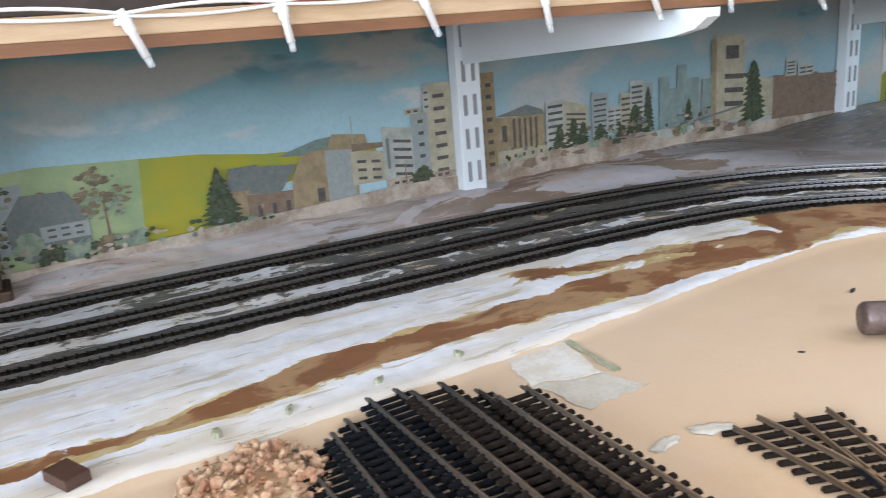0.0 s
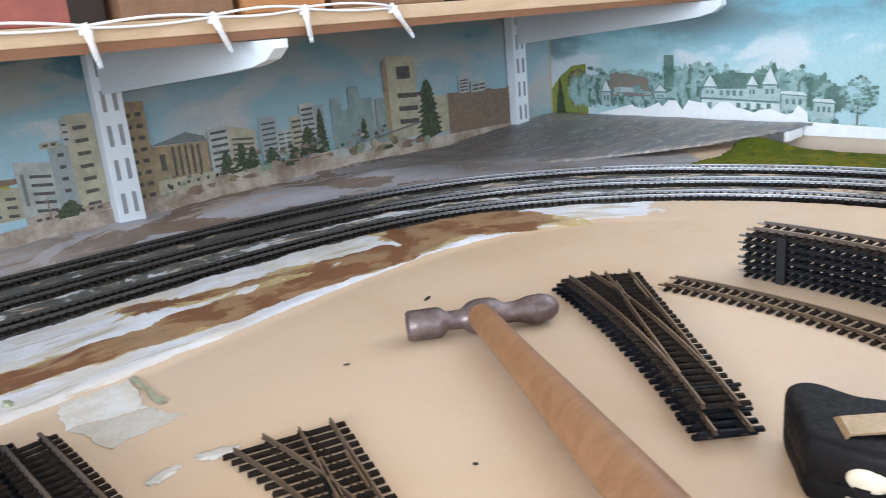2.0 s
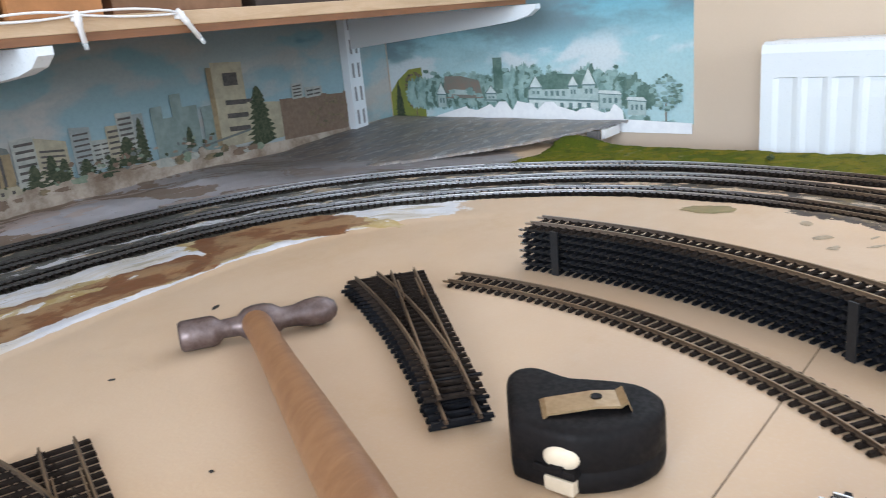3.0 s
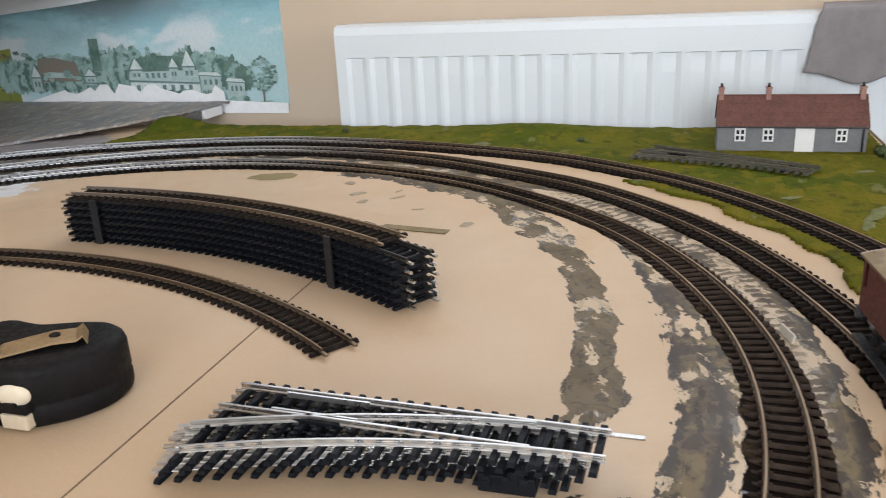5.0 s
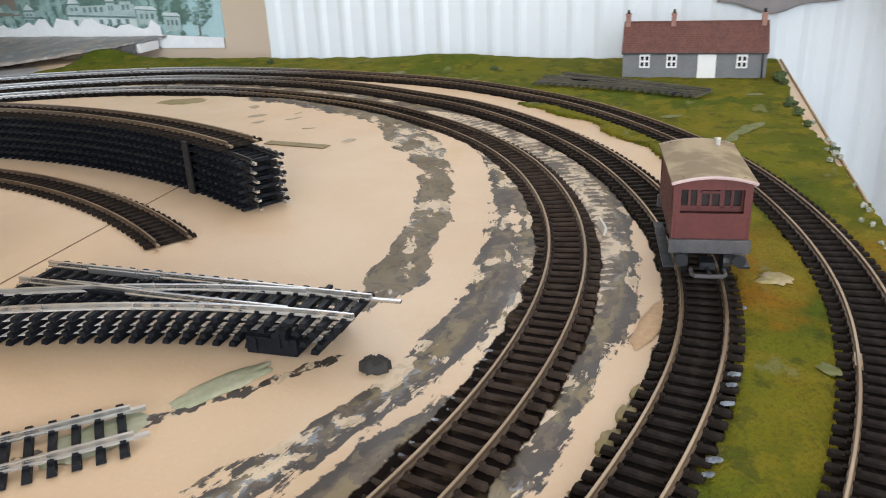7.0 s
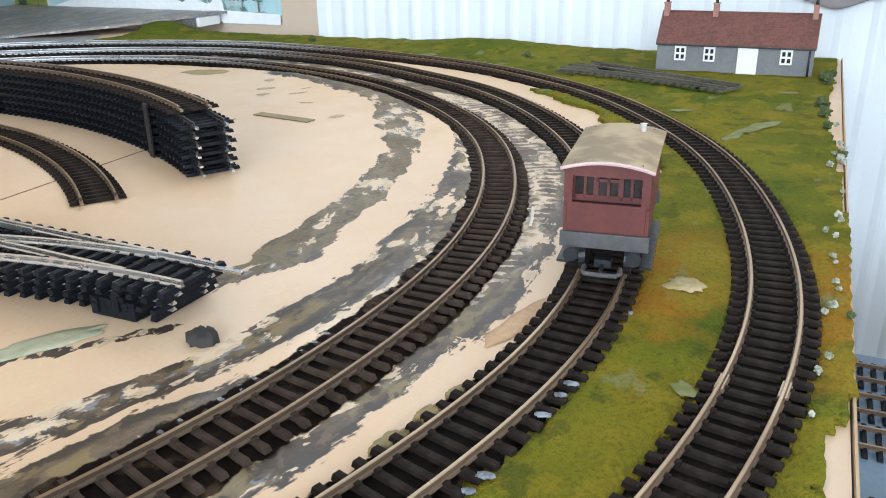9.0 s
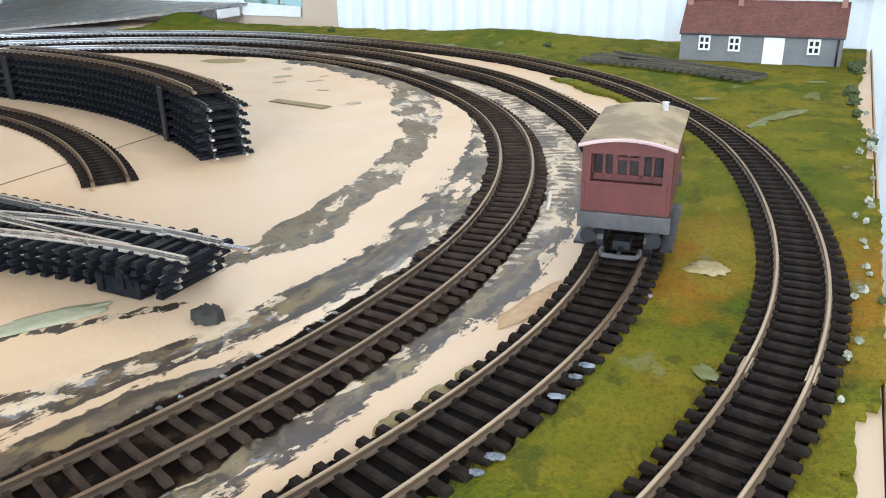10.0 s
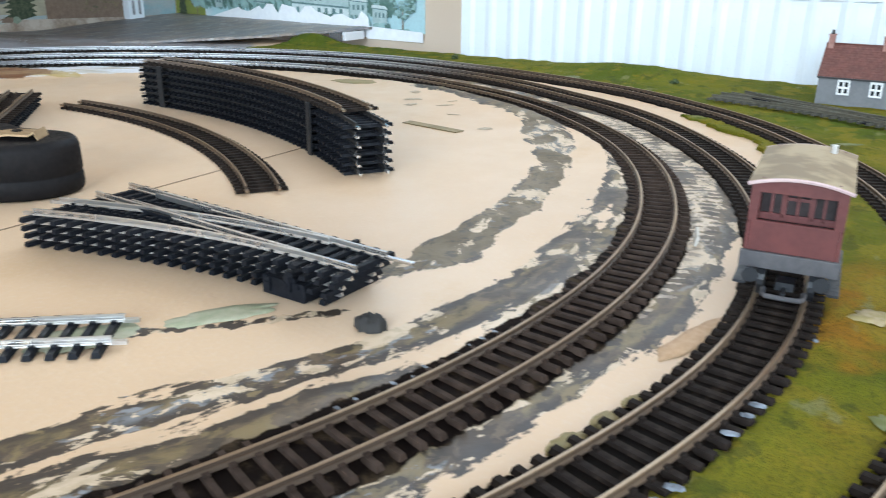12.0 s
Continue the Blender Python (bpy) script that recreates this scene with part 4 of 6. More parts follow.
P.shape("printed_street", [(-0.6, 0.0), (-0.6, 0.008), (0.10, 0.016), (0.24, 0.022), (0.34, 0.024), (0.44, 0.028), (0.52, 0.026), (0.70, 0.036), (0.87, 0.034), (0.98, 0.022), (1.17, 0.016), (1.25, 0.016), (1.25, 0.0)], "pave")
rng = random.Random(5)
for i in range(90):
    u = rng.uniform(0.575, 0.90)
    z = 0.026 + 0.010 * math.sin((u - 0.55) * 7) + rng.uniform(0.0, 0.022)
    P.foliage(u, z - rng.uniform(0.003, 0.007), z, rng.uniform(0.004, 0.010), rng.choice(("tree", "bush", "tree", "brick", "pave", "slate")), 0.0, 700 + i, "printed_leaves")
for i in range(70):
    u = rng.uniform(0.06, 0.20) if i % 3 else rng.uniform(0.22, 0.30)
    z = rng.uniform(0.020, 0.036)
    P.foliage(u, z - rng.uniform(0.003, 0.006), z, rng.uniform(0.004, 0.010), rng.choice(("tree", "bush", "slate", "pave", "tree")), 0.0, 800 + i, "printed_leaves")
for i in range(34):
    u = 0.575 + i * 0.012
    z = 0.012 + 0.014 * math.sin((u - 0.55) * 7)
    P.foliage(u, z + rng.uniform(-0.004, 0.004), z + rng.uniform(0.006, 0.018), rng.uniform(0.014, 0.034), rng.choice(("bush", "autumn", "pave", "tree", "pave", "brick", "white")), 0.0, 110 + i, "printed_hedge")

village = empty("village_backdrop", label="printed paper village backdrop with a torn white lower edge", category="backdrop")
box("sheet", (WALL_X - 0.0012, 0.298, 0.012), (WALL_X - 0.0002, WALL_Y - 0.004, 0.32), M["sky_village"], village)
V = Print(village, lambda u, z, d: (WALL_X - 0.0012 - d, u, z))
V.shape("printed_hill", [(0.818, 0.012), (0.745, 0.012), (0.748, 0.095), (0.775, 0.092), (0.80, 0.075), (0.818, 0.055)], "olive_hill")
V.thicket(0.765, 0.012, 0.092, 0.04, ("autumn", "tree", "autumn"), 77, 70)
V.foliage(0.800, 0.014, 0.075, 0.026, "tree", 0.9, 3)
INK["haze_soft"] = printed("distant_wood_print", (0.23, 0.37, 0.36), (0.33, 0.48, 0.47), 45)
INK["haze_white"] = printed("pale_gable_print", (0.62, 0.69, 0.69), (0.50, 0.59, 0.59), 120)
INK["haze_deep"] = printed("deep_wood_print", (0.075, 0.145, 0.125), (0.145, 0.235, 0.205), 60)
INK["russet_slope"] = printed("russet_slope_print", (0.235, 0.185, 0.155), (0.19, 0.20, 0.175), 50)
rng = random.Random(8)
for i in range(84):
    u = 0.768 - i * 0.0049
    crown = float(np.interp(u, (0.36, 0.391, 0.423, 0.445, 0.477, 0.517, 0.54, 0.56, 0.60, 0.65, 0.703, 0.77), (0.066, 0.084, 0.088, 0.100, 0.084, 0.087, 0.100, 0.101, 0.086, 0.086, 0.086, 0.082))) + rng.uniform(-0.005, 0.004)
    V.foliage(u, 0.026, crown, rng.uniform(0.022, 0.040), ("haze", "haze_soft", "haze", "haze_deep")[i % 4], 0.0, 200 + i)
for i in range(60):
    u = rng.uniform(0.375, 0.74)
    z = rng.uniform(0.062, 0.094) - 0.012 * (u < 0.40)
    V.foliage(u, z - 0.007, z, rng.uniform(0.008, 0.016), rng.choice(("haze_deep", "haze", "haze_soft")), 0.0, 500 + i, "printed_leaves")
V.shape("printed_slope", [(0.706, 0.046), (0.700, 0.080), (0.668, 0.080), (0.634, 0.073), (0.628, 0.046)], "russet_slope")
V.shape("printed_roof", [(0.690, 0.052), (0.640, 0.051), (0.646, 0.058), (0.684, 0.060)], "haze_house")
V.block(0.590, 0.606, 0.06, 0.106, "haze_deep")
for i in range(26):
    u = rng.uniform(0.585, 0.74)
    z = rng.uniform(0.040, 0.066)
    V.foliage(u, z - 0.008, z, rng.uniform(0.008, 0.018), rng.choice(("haze_deep", "haze")), 0.0, 570 + i, "printed_leaves")


def gable(u0, u1, z, top, foot):
    """A steep pale gable with dark barge boards and a window over a dark eaves line."""
    um = (u0 + u1) / 2
    V.shape("printed_house", [(u0, foot), (u1, foot), (u1, z), (u0, z)], "haze_house")
    V.shape("printed_roof", [(u0 - 0.003, z), (u1 + 0.003, z), (um, top + 0.002)], "haze_deep")
    V.shape("printed_gable", [(u0 - 0.0012, z + 0.0004), (u1 + 0.0012, z + 0.0004), (um, top)], "haze_white")
    V.shape("printed_eaves", [(u0 - 0.003, z - 0.0010), (u1 + 0.003, z - 0.0010), (u1 + 0.003, z + 0.0010), (u0 - 0.003, z + 0.0010)], "haze_dark")
    V.grid(u0 + 0.002, u1 - 0.002, foot + 0.004, z - 0.003, 2, 1, 0.55, 0.6, ink="haze_dark")


V.shape("printed_house", [(0.545, 0.026), (0.545, 0.060), (0.432, 0.062), (0.432, 0.026)], "haze_house")
V.shape("printed_roof", [(0.548, 0.058), (0.432, 0.060), (0.440, 0.078), (0.500, 0.081), (0.536, 0.076)], "haze_deep")
for u0, u1, z, top in ((0.523, 0.542, 0.061, 0.078), (0.464, 0.478, 0.063, 0.077), (0.437, 0.456, 0.0645, 0.088)):
    gable(u0, u1, z, top, 0.046)
V.grid(0.482, 0.520, 0.048, 0.058, 4, 1, 0.5, 0.7, ink="haze_dark")
for z, du in ((0.0445, 0.0), (0.0300, -0.004)):
    V.shape("printed_eaves", [(0.548 + du, z), (0.432 - du, z - 0.004), (0.432 - du, z - 0.0016), (0.548 + du, z + 0.0024)], "haze_dark")
V.shape("printed_wall", [(0.545, 0.030), (0.432, 0.027), (0.432, 0.0395), (0.545, 0.0435)], "haze_white")
V.grid(0.440, 0.540, 0.030, 0.041, 7, 1, 0.42, 0.75, ink="haze_dark")
gable(0.603, 0.621, 0.053, 0.064, 0.041)
V.shape("printed_eaves", [(0.628, 0.0425), (0.596, 0.0420), (0.596, 0.0440), (0.628, 0.0445)], "haze_dark")
gable(0.700, 0.716, 0.052, 0.070, 0.032)
for u0, u1, z in ((0.398, 0.430, 0.052), (0.362, 0.388, 0.043)):
    V.shape("printed_house", [(u0, z - 0.020), (u1, z - 0.020), (u1, z), (u0, z)], "haze_house")
    V.shape("printed_roof", [(u0 - 0.002, z - 0.001), (u1 + 0.002, z + 0.001), (u1, z + 0.005), (u0 + 0.003, z + 0.004)], "haze_white")
    V.shape("printed_eaves", [(u0 - 0.002, z - 0.0022), (u1 + 0.002, z - 0.0004), (u1 + 0.002, z + 0.0010), (u0 - 0.002, z - 0.0008)], "haze_dark")
    V.grid(u0 + 0.003, u1 - 0.003, z - 0.014, z - 0.004, 3, 1, 0.5, 0.7, ink="haze_dark")
V.thicket(0.334, 0.016, 0.080, 0.042, ("haze", "haze_soft", "haze_deep"), 78, 80)
for i in range(46):
    V.foliage(0.545 - i * 0.0050, 0.012, rng.uniform(0.022, 0.036) - 0.010 * (i > 30), rng.uniform(0.010, 0.022), ("haze", "haze_deep", "haze_soft")[i % 3], 0.0, 330 + i, "printed_hedge")
edge_pts, u = [(0.74, 0.012), (0.715, 0.020), (0.66, 0.034)], 0.655
while u > 0.40:
    edge_pts.append((u, rng.uniform(0.026, 0.043)))
    u -= rng.uniform(0.006, 0.016)
V.shape("torn_paper_edge", edge_pts + [(0.395, 0.030), (0.392, 0.002), (0.74, 0.002)], "torn")
V.shape("paper_margin", [(0.398, 0.0), (0.398, 0.018), (0.298, 0.014), (0.298, 0.0)], "torn")

# ---- scenic ground: slate-grey card in the corner and the grass ----
card = empty("grey_card_platform", label="slate grey card platform on edge in the corner", category="platform")
outline = [(0.90, 0.700), (0.96, 0.610), (1.04, 0.520), (1.12, 0.452), (1.20, 0.408), (1.250, 0.388), (1.256, 0.60), (1.256, 0.814), (1.05, 0.814), (0.92, 0.790)]


def card_top(x, y):
    return 0.004 + 0.013 * max(0.0, min(1.0, (x - 0.95) / 0.28)) + 0.0008 * noise.noise((x * 30, y * 30, 0))


poly = np.array(outline)


def in_poly(x, y, poly):
    c, j = False, len(poly) - 1
    for i in range(len(poly)):
        if (poly[i][1] > y) != (poly[j][1] > y) and x < (poly[j][0] - poly[i][0]) * (y - poly[i][1]) / (poly[j][1] - poly[i][1]) + poly[i][0]:
            c = not c
        j = i
    return c


def sheet_from(test, top, x0, x1, y0, y1, step, thick, mat, name, parent):
    """A sheet made of the cells that test() keeps, closed down its rim."""
    vs, fs, at = [], [], {}

    def vert(i, j, low):
        key = (i, j, low)
        if key not in at:
            x, y = x0 + i * step, y0 + j * step
            if not low:
                x += step * 0.75 * noise.noise((x * 170, y * 170, 1.0))
                y += step * 0.75 * noise.noise((x * 170, y * 170, 7.0))
            at[key] = len(vs)
            z = top(x, y)
            vs.append((x, y, z - (thick if low else 0)))
        return at[key]

    ni, nj = int((x1 - x0) / step), int((y1 - y0) / step)
    keep = {(i, j) for i in range(ni) for j in range(nj) if test(x0 + (i + 0.5) * step, y0 + (j + 0.5) * step)}
    for i, j in keep:
        fs.append((vert(i, j, 0), vert(i + 1, j, 0), vert(i + 1, j + 1, 0), vert(i, j + 1, 0)))
        for (a, b), (c, d), nb in (((i, j), (i + 1, j), (i, j - 1)), ((i + 1, j), (i + 1, j + 1), (i + 1, j)), ((i + 1, j + 1), (i, j + 1), (i, j + 1)), ((i, j + 1), (i, j), (i - 1, j))):
            if nb not in keep:
                fs.append((vert(a, b, 0), vert(a, b, 1), vert(c, d, 1), vert(c, d, 0)))
    return obj(name, vs, fs, mat, parent, smooth=True)




def card_paint():
    n = Nodes("weathered_slate_card", 0.42, spec=0.4)
    v = n.coords((1.0, 2.4, 1.0))
    a, b, c = n.noise(16, 7, 0.66, v, distort=0.6), n.noise(45, 6, 0.66, v, distort=0.4), n.noise(300, 3, 0.6)
    g = n.mix(n.ramp(a, 0.42, 0.56), (0.195, 0.190, 0.196), (0.285, 0.240, 0.207))
    g = n.mix(n.ramp(b, 0.56, 0.61, 0, 0.75), g, (0.45, 0.43, 0.42))
    g = n.mix(n.ramp(b, 0.40, 0.35, 0, 0.75), g, (0.125, 0.112, 0.105))
    n.colour(g)
    return n.bump(n.math("ADD", b, c), 0.4, 0.0008).m


M["slate_card"] = card_paint()
sheet_from(lambda x, y: in_poly(x, y, poly), card_top, 0.88, 1.258, 0.38, 0.816, 0.006, 0.003, M["slate_card"], "sheet", card)
box("white_edge_strip", (1.205, 0.396, 0.0005), (1.248, 0.4015, 0.0125), M["white_plastic"], card, 0.0005)
box("dark_edge_strip", (1.196, 0.402, 0.0), (1.204, 0.418, 0.011), M["grey_card"], card)


def grass_paint():
    n = Nodes("scatter_grass", 0.9, spec=0.15)
    v = n.coords()
    a, b, c = n.noise(11, 5, 0.6, v), n.noise(38, 5, 0.6, v), n.noise(600, 3, 0.7, v)
    sep = n.t.nodes.new("ShaderNodeSeparateXYZ")
    n.link(v, sep.inputs[0])
    g = n.mix(n.ramp(a, 0.40, 0.60), (0.090, 0.118, 0.007), (0.160, 0.158, 0.010))
    g = n.mix(n.ramp(b, 0.52, 0.57, 0, 0.7), g, (0.225, 0.180, 0.014))
    g = n.mix(n.ramp(n.noise(60, 5, 0.68, v), 0.46, 0.38, 0, 0.7), g, (0.055, 0.075, 0.010))
    g = n.mix(n.math("MULTIPLY", n.ramp(n.noise(9, 5, 0.62, v), 0.42, 0.54), n.math("MULTIPLY", n.ramp(n.math("ABSOLUTE", n.math("ADD", sep.outputs[0], -0.575)), 0.10, 0.03, 0.12, 0.95), n.ramp(sep.outputs[1], -0.10, -0.25))), g, n.mix(n.ramp(b, 0.4, 0.6), (0.31, 0.145, 0.012), (0.27, 0.190, 0.018)))
    g = n.mix(n.ramp(n.noise(21, 5, 0.6, n.coords((1, 1.9, 1))), 0.62, 0.68, 0, 0.7), g, (0.23, 0.225, 0.10))
    g = n.mix(n.ramp(c, 0.42, 0.75, 0, 0.5), g, (0.045, 0.058, 0.007))
    n.colour(g)
    return n.bump(n.math("ADD", c, n.math("MULTIPLY", b, 0.6)), 1.0, 0.0024).m


M["grass"] = grass_paint()
GX, GY = XS, YS
D1G, D2G, D3G = (d.reshape(len(YS), len(XS)) for d in (D1, D2, D3))


def at_board(field, x, y):
    i = min(max(int(np.searchsorted(XS, x)), 1), len(XS) - 1)
    j = min(max(int(np.searchsorted(YS, y)), 1), len(YS) - 1)
    fx, fy = (x - XS[i - 1]) / (XS[i] - XS[i - 1]), (y - YS[j - 1]) / (YS[j] - YS[j - 1])
    return (field[j - 1, i - 1] * (1 - fx) + field[j - 1, i] * fx) * (1 - fy) + (field[j, i - 1] * (1 - fx) + field[j, i] * fx) * fy


def grass_here(x, y):
    d2, d3 = at_board(D2G, x, y), at_board(D3G, x, y)
    w = noise.fractal((x * 20, y * 20, 3), 1, 2, 4) * 0.010
    if d3 < -0.0140:
        if y < 0.46 and x > 0.2:
            corner = x > 0.99 and y > 0.28
            rim = y < np.interp(x, (0.44, 0.485, 0.500, 0.520, 0.56, 0.64, 0.72, 0.80, 0.88, 0.98, 1.06, 1.16), (-0.400, -0.3945, -0.3940, -0.4005, -0.4035, -0.4035, -0.4010, -0.399, -0.392, -0.394, -0.397, -0.399)) + w * 0.3
            return not rim and (x < BOARD_X - 0.006 + w * 0.4) and not (corner and d3 > -0.024 + w) and not (y > 0.43 + w)
        return False
    if d2 < -0.0125 and d3 > 0.0135 and y < 0.0 and x > 0.2:
        gap = 0.0130 + 0.027 * max(0.0, min(1.0, (x - 0.66) / 0.10))
        return d2 < -gap + w * (0.2 if x < 0.64 else 0.8) and x < 0.93 + w
    return False


def grass_top(x, y):
    hump = 0.010 * math.exp(-((x - 1.12) / 0.035) ** 2 - ((y + 0.06) / 0.09) ** 2) + 0.012 * math.exp(-((x - 1.15) / 0.03) ** 2 - ((y - 0.41) / 0.04) ** 2)
    if min(abs(at_board(D2G, x, y)), abs(at_board(D3G, x, y))) < 0.0165:
        return 0.0014
    return 0.0022 + 0.0011 * noise.fractal((x * 60, y * 60, 0), 1, 2, 3) + hump


grass = tagged(sheet_from(grass_here, grass_top, 0.20, BOARD_X, FRONT_Y - 0.0015, 0.46, 0.0026, 0.004, M["grass"], "grass", None), "patchy green and ochre scatter grass along the board edge", "grass", kind="stuff")

# ---- brake van ----
M["van_red"] = plain("bauxite_red_plastic", (0.118, 0.026, 0.023), (0.092, 0.020, 0.018), 0.5, 80, bump=0.08)
M["van_dark"] = plain("dark_red_interior", (0.020, 0.010, 0.010), (0.014, 0.008, 0.008), 0.7, 80)
M["van_grey"] = plain("grey_underframe_plastic", (0.085, 0.080, 0.084), (0.052, 0.050, 0.056), 0.5, 90)
M["van_black"] = plain("black_underframe_plastic", (0.012, 0.013, 0.017), (0.008, 0.009, 0.012), 0.45, 90)


def roof_paint():
    n = Nodes("weathered_van_roof", 0.6)
    f = n.ramp(n.noise(55, 4, 0.55), 0.42, 0.62)
    n.colour(n.mix(f, (0.205, 0.142, 0.068), (0.360, 0.270, 0.150)))
    return n.m


M["van_roof"] = roof_paint()
M["roof_edge"] = plain("pink_white_trim", (0.62, 0.48, 0.47), (0.5, 0.36, 0.36), 0.5)


def brake_van(m):
    v = empty("brake_van", m, "dark red four-wheel model brake van with a dusty tan roof", "railway wagon")
    L, W, z0, z1 = 0.0550, 0.0302, 0.0183, 0.0430
    h, w = L / 2, W / 2
    ver = 0.0062
    bm = bmesh.new()
    add_box(bm, (-h, -w, z0), (h, w, z0 + 0.0012))
    for s in (-1, 1):
        a, b = sorted((s * w, s * (w - 0.0011)))
        add_box(bm, (-h + ver, a, z0 + 0.001), (h - ver, b, z1))
        for e in (-1, 1):
            p, q = sorted((e * h, e * (h - ver)))
            add_box(bm, (p, a, z0 + 0.001), (q, b, z0 + 0.0113))
            p, q = sorted((e * h, e * (h - 0.0022)))
            add_box(bm, (p, a, z0 + 0.0108), (q, b, z1))
        a, b = sorted((s * w, s * (w - 0.0026)))
    part("body_side", bm, M["van_red"], v)
    for e in (-1, 1):
        p, q = sorted((e * h, e * (h - 0.0012)))
        bm = bmesh.new()
        add_box(bm, (p, -w + 0.0012, z0 + 0.001), (q, w - 0.0012, z0 + 0.0118))
        part("end_panel", bm, M["van_red"], v)
        box("corner_post", (p, -w + 0.0011, z0 + 0.0118), (q, -w + 0.0030, z1), M["van_red"], v)
        box("corner_post", (p, w - 0.0030, z0 + 0.0118), (q, w - 0.0011, z1), M["van_red"], v)
        box("header_rail", (p, -w + 0.003, z1 - 0.0030), (q, w - 0.003, z1 + 0.002), M["van_red"], v)
        x = e * (h - ver)
        p, q = sorted((x, x - e * 0.0008))
        box("bulkhead", (p, -w + 0.001, z0 + 0.001), (q, w - 0.001, z1), M["van_dark"], v)
        bm = bmesh.new()
        p, q = sorted((x + e * 0.0004, x + e * 0.0012))
        for y, k in ((-0.0128, 9), (-0.0083, 5), (-0.0044, 9), (0.0, 5), (0.0044, 9), (0.0083, 5), (0.0128, 9)):
            add_box(bm, (p, y - 0.0001 * k, z0 + 0.012), (q, y + 0.0001 * k, z1 - 0.001))
        add_box(bm, (p, -0.0045, z0 + 0.0185), (q, 0.0045, z0 + 0.0196))
        add_box(bm, (p, -0.0130, z0 + 0.0110), (q, 0.0130, z0 + 0.0134))
        add_box(bm, (p, -0.0130, z1 - 0.0028), (q, 0.0130, z1 - 0.0012))
        part("window_frame", bm, M["van_red"], v)
        box("buffer_beam", (min(e * h, e * (h + 0.0016)), -w - 0.0008, z0 - 0.0048), (max(e * h, e * (h + 0.0016)), w + 0.0008, z0 + 0.0010), M["van_grey"], v, 0.0002)
        for s in (-1, 1):
            bm = bmesh.new()
            x1 = e * (h + 0.0016)
            add_tube(bm, [(x1, s * 0.0112, z0 - 0.0062), (x1 + e * 0.003, s * 0.0112, z0 - 0.0062), (x1 + e * 0.0031, s * 0.0112, z0 - 0.0062), (x1 + e * 0.0042, s * 0.0112, z0 - 0.0062)], [0.0013, 0.0011, 0.0026, 0.0027], 12)
            part("buffer", bm, M["van_black"], v, smooth=False)
        xc = e * (h + 0.001)
        bm = bmesh.new()
        loop = [(xc, -0.0065, 0.0062), (xc + e * 0.0045, -0.0065, 0.0060), (xc + e * 0.0062, -0.0055, 0.0060), (xc + e * 0.0066, 0.0, 0.0060), (xc + e * 0.0062, 0.0055, 0.0060), (xc + e * 0.0045, 0.0065, 0.0060), (xc, 0.0065, 0.0062)]
        add_tube(bm, loop, 0.0009, 8)
        part("coupling_loop", bm, M["van_grey"], v)
        bm = bmesh.new()
        add_box(bm, (min(xc, xc + e * 0.006), -0.0006, 0.0056), (max(xc, xc + e * 0.006), 0.0006, 0.0076))
        add_box(bm, (min(xc, xc - e * 0.007), -0.003, 0.0062), (max(xc, xc - e * 0.007), 0.003, 0.0092))
        part("coupling_hook", bm, M["van_black"], v)
    # curved roof
    bm = bmesh.new()
    n, prof = 14, []
    for i in range(n + 1):
        y = -w - 0.0012 + (2 * w + 0.0024) * i / n
        prof.append((y, z1 - 0.0006 + 0.0027 * (1 - (y / (w + 0.0012)) ** 2)))
    rows = []
    for x in (-h - 0.0018, h + 0.0018):
        rows.append(([bm.verts.new((x, y, z)) for y, z in prof], [bm.verts.new((x, y, z + 0.0012)) for y, z in prof]))
    (a0, a1), (b0, b1) = rows
    for i in range(n):
        bm.faces.new((a1[i], a1[i + 1], b1[i + 1], b1[i])), bm.faces.new((a0[i + 1], a0[i], b0[i], b0[i + 1]))
        bm.faces.new((a0[i], a0[i + 1], a1[i + 1], a1[i])), bm.faces.new((b0[i + 1], b0[i], b1[i], b1[i + 1]))
    for k in (0, n):
        bm.faces.new((a0[k], a1[k], b1[k], b0[k]))
    part("roof", bm, M["van_roof"], v, "dusty tan weathered roof", smooth=False)
    for x in (-h - 0.0021, h + 0.0019):
        bm = bmesh.new()
        add_tube(bm, [(x, y, z + 0.0006) for y, z in prof], 0.0007, 6)
        part("roof_trim", bm, M["roof_edge"], v)
    tube("chimney", [(0.0198, -0.0078, z1 + 0.001), (0.0198, -0.0078, z1 + 0.0056), (0.0198, -0.0078, z1 + 0.0057)], [0.0012, 0.0012, 0.0016], M["white_plastic"], v)
    for s in (-1, 1):
        a, b = sorted((s * (w - 0.004), s * (w - 0.0055)))
        box("sole_bar", (-h, a, z0 - 0.0042), (h, b, z0), M["van_black"], v)
        a, b = sorted((s * (w - 0.002), s * (w + 0.0022)))
        box("footboard", (-h + 0.002, a, 0.0056), (h - 0.002, b, 0.0066), M["van_black"], v)
        for x in (-0.017, 0.017):
            bm = bmesh.new()
            y = s * GAUGE / 2
            add_tube(bm, [(x, y - 0.0012, 0.0062), (x, y + 0.0012, 0.0062)], 0.0062, 20)
            part("wheel", bm, M["van_black"], v)
            a, b = sorted((s * (w - 0.0055), s * (w - 0.003)))
            box("axle_box", (x - 0.002, a, 0.0045), (x + 0.002, b, 0.0095), M["van_black"], v, 0.0003)
    return v


brake_van(pose(0.6020, -0.3160, 0.0052, 0, 0, 6.5))

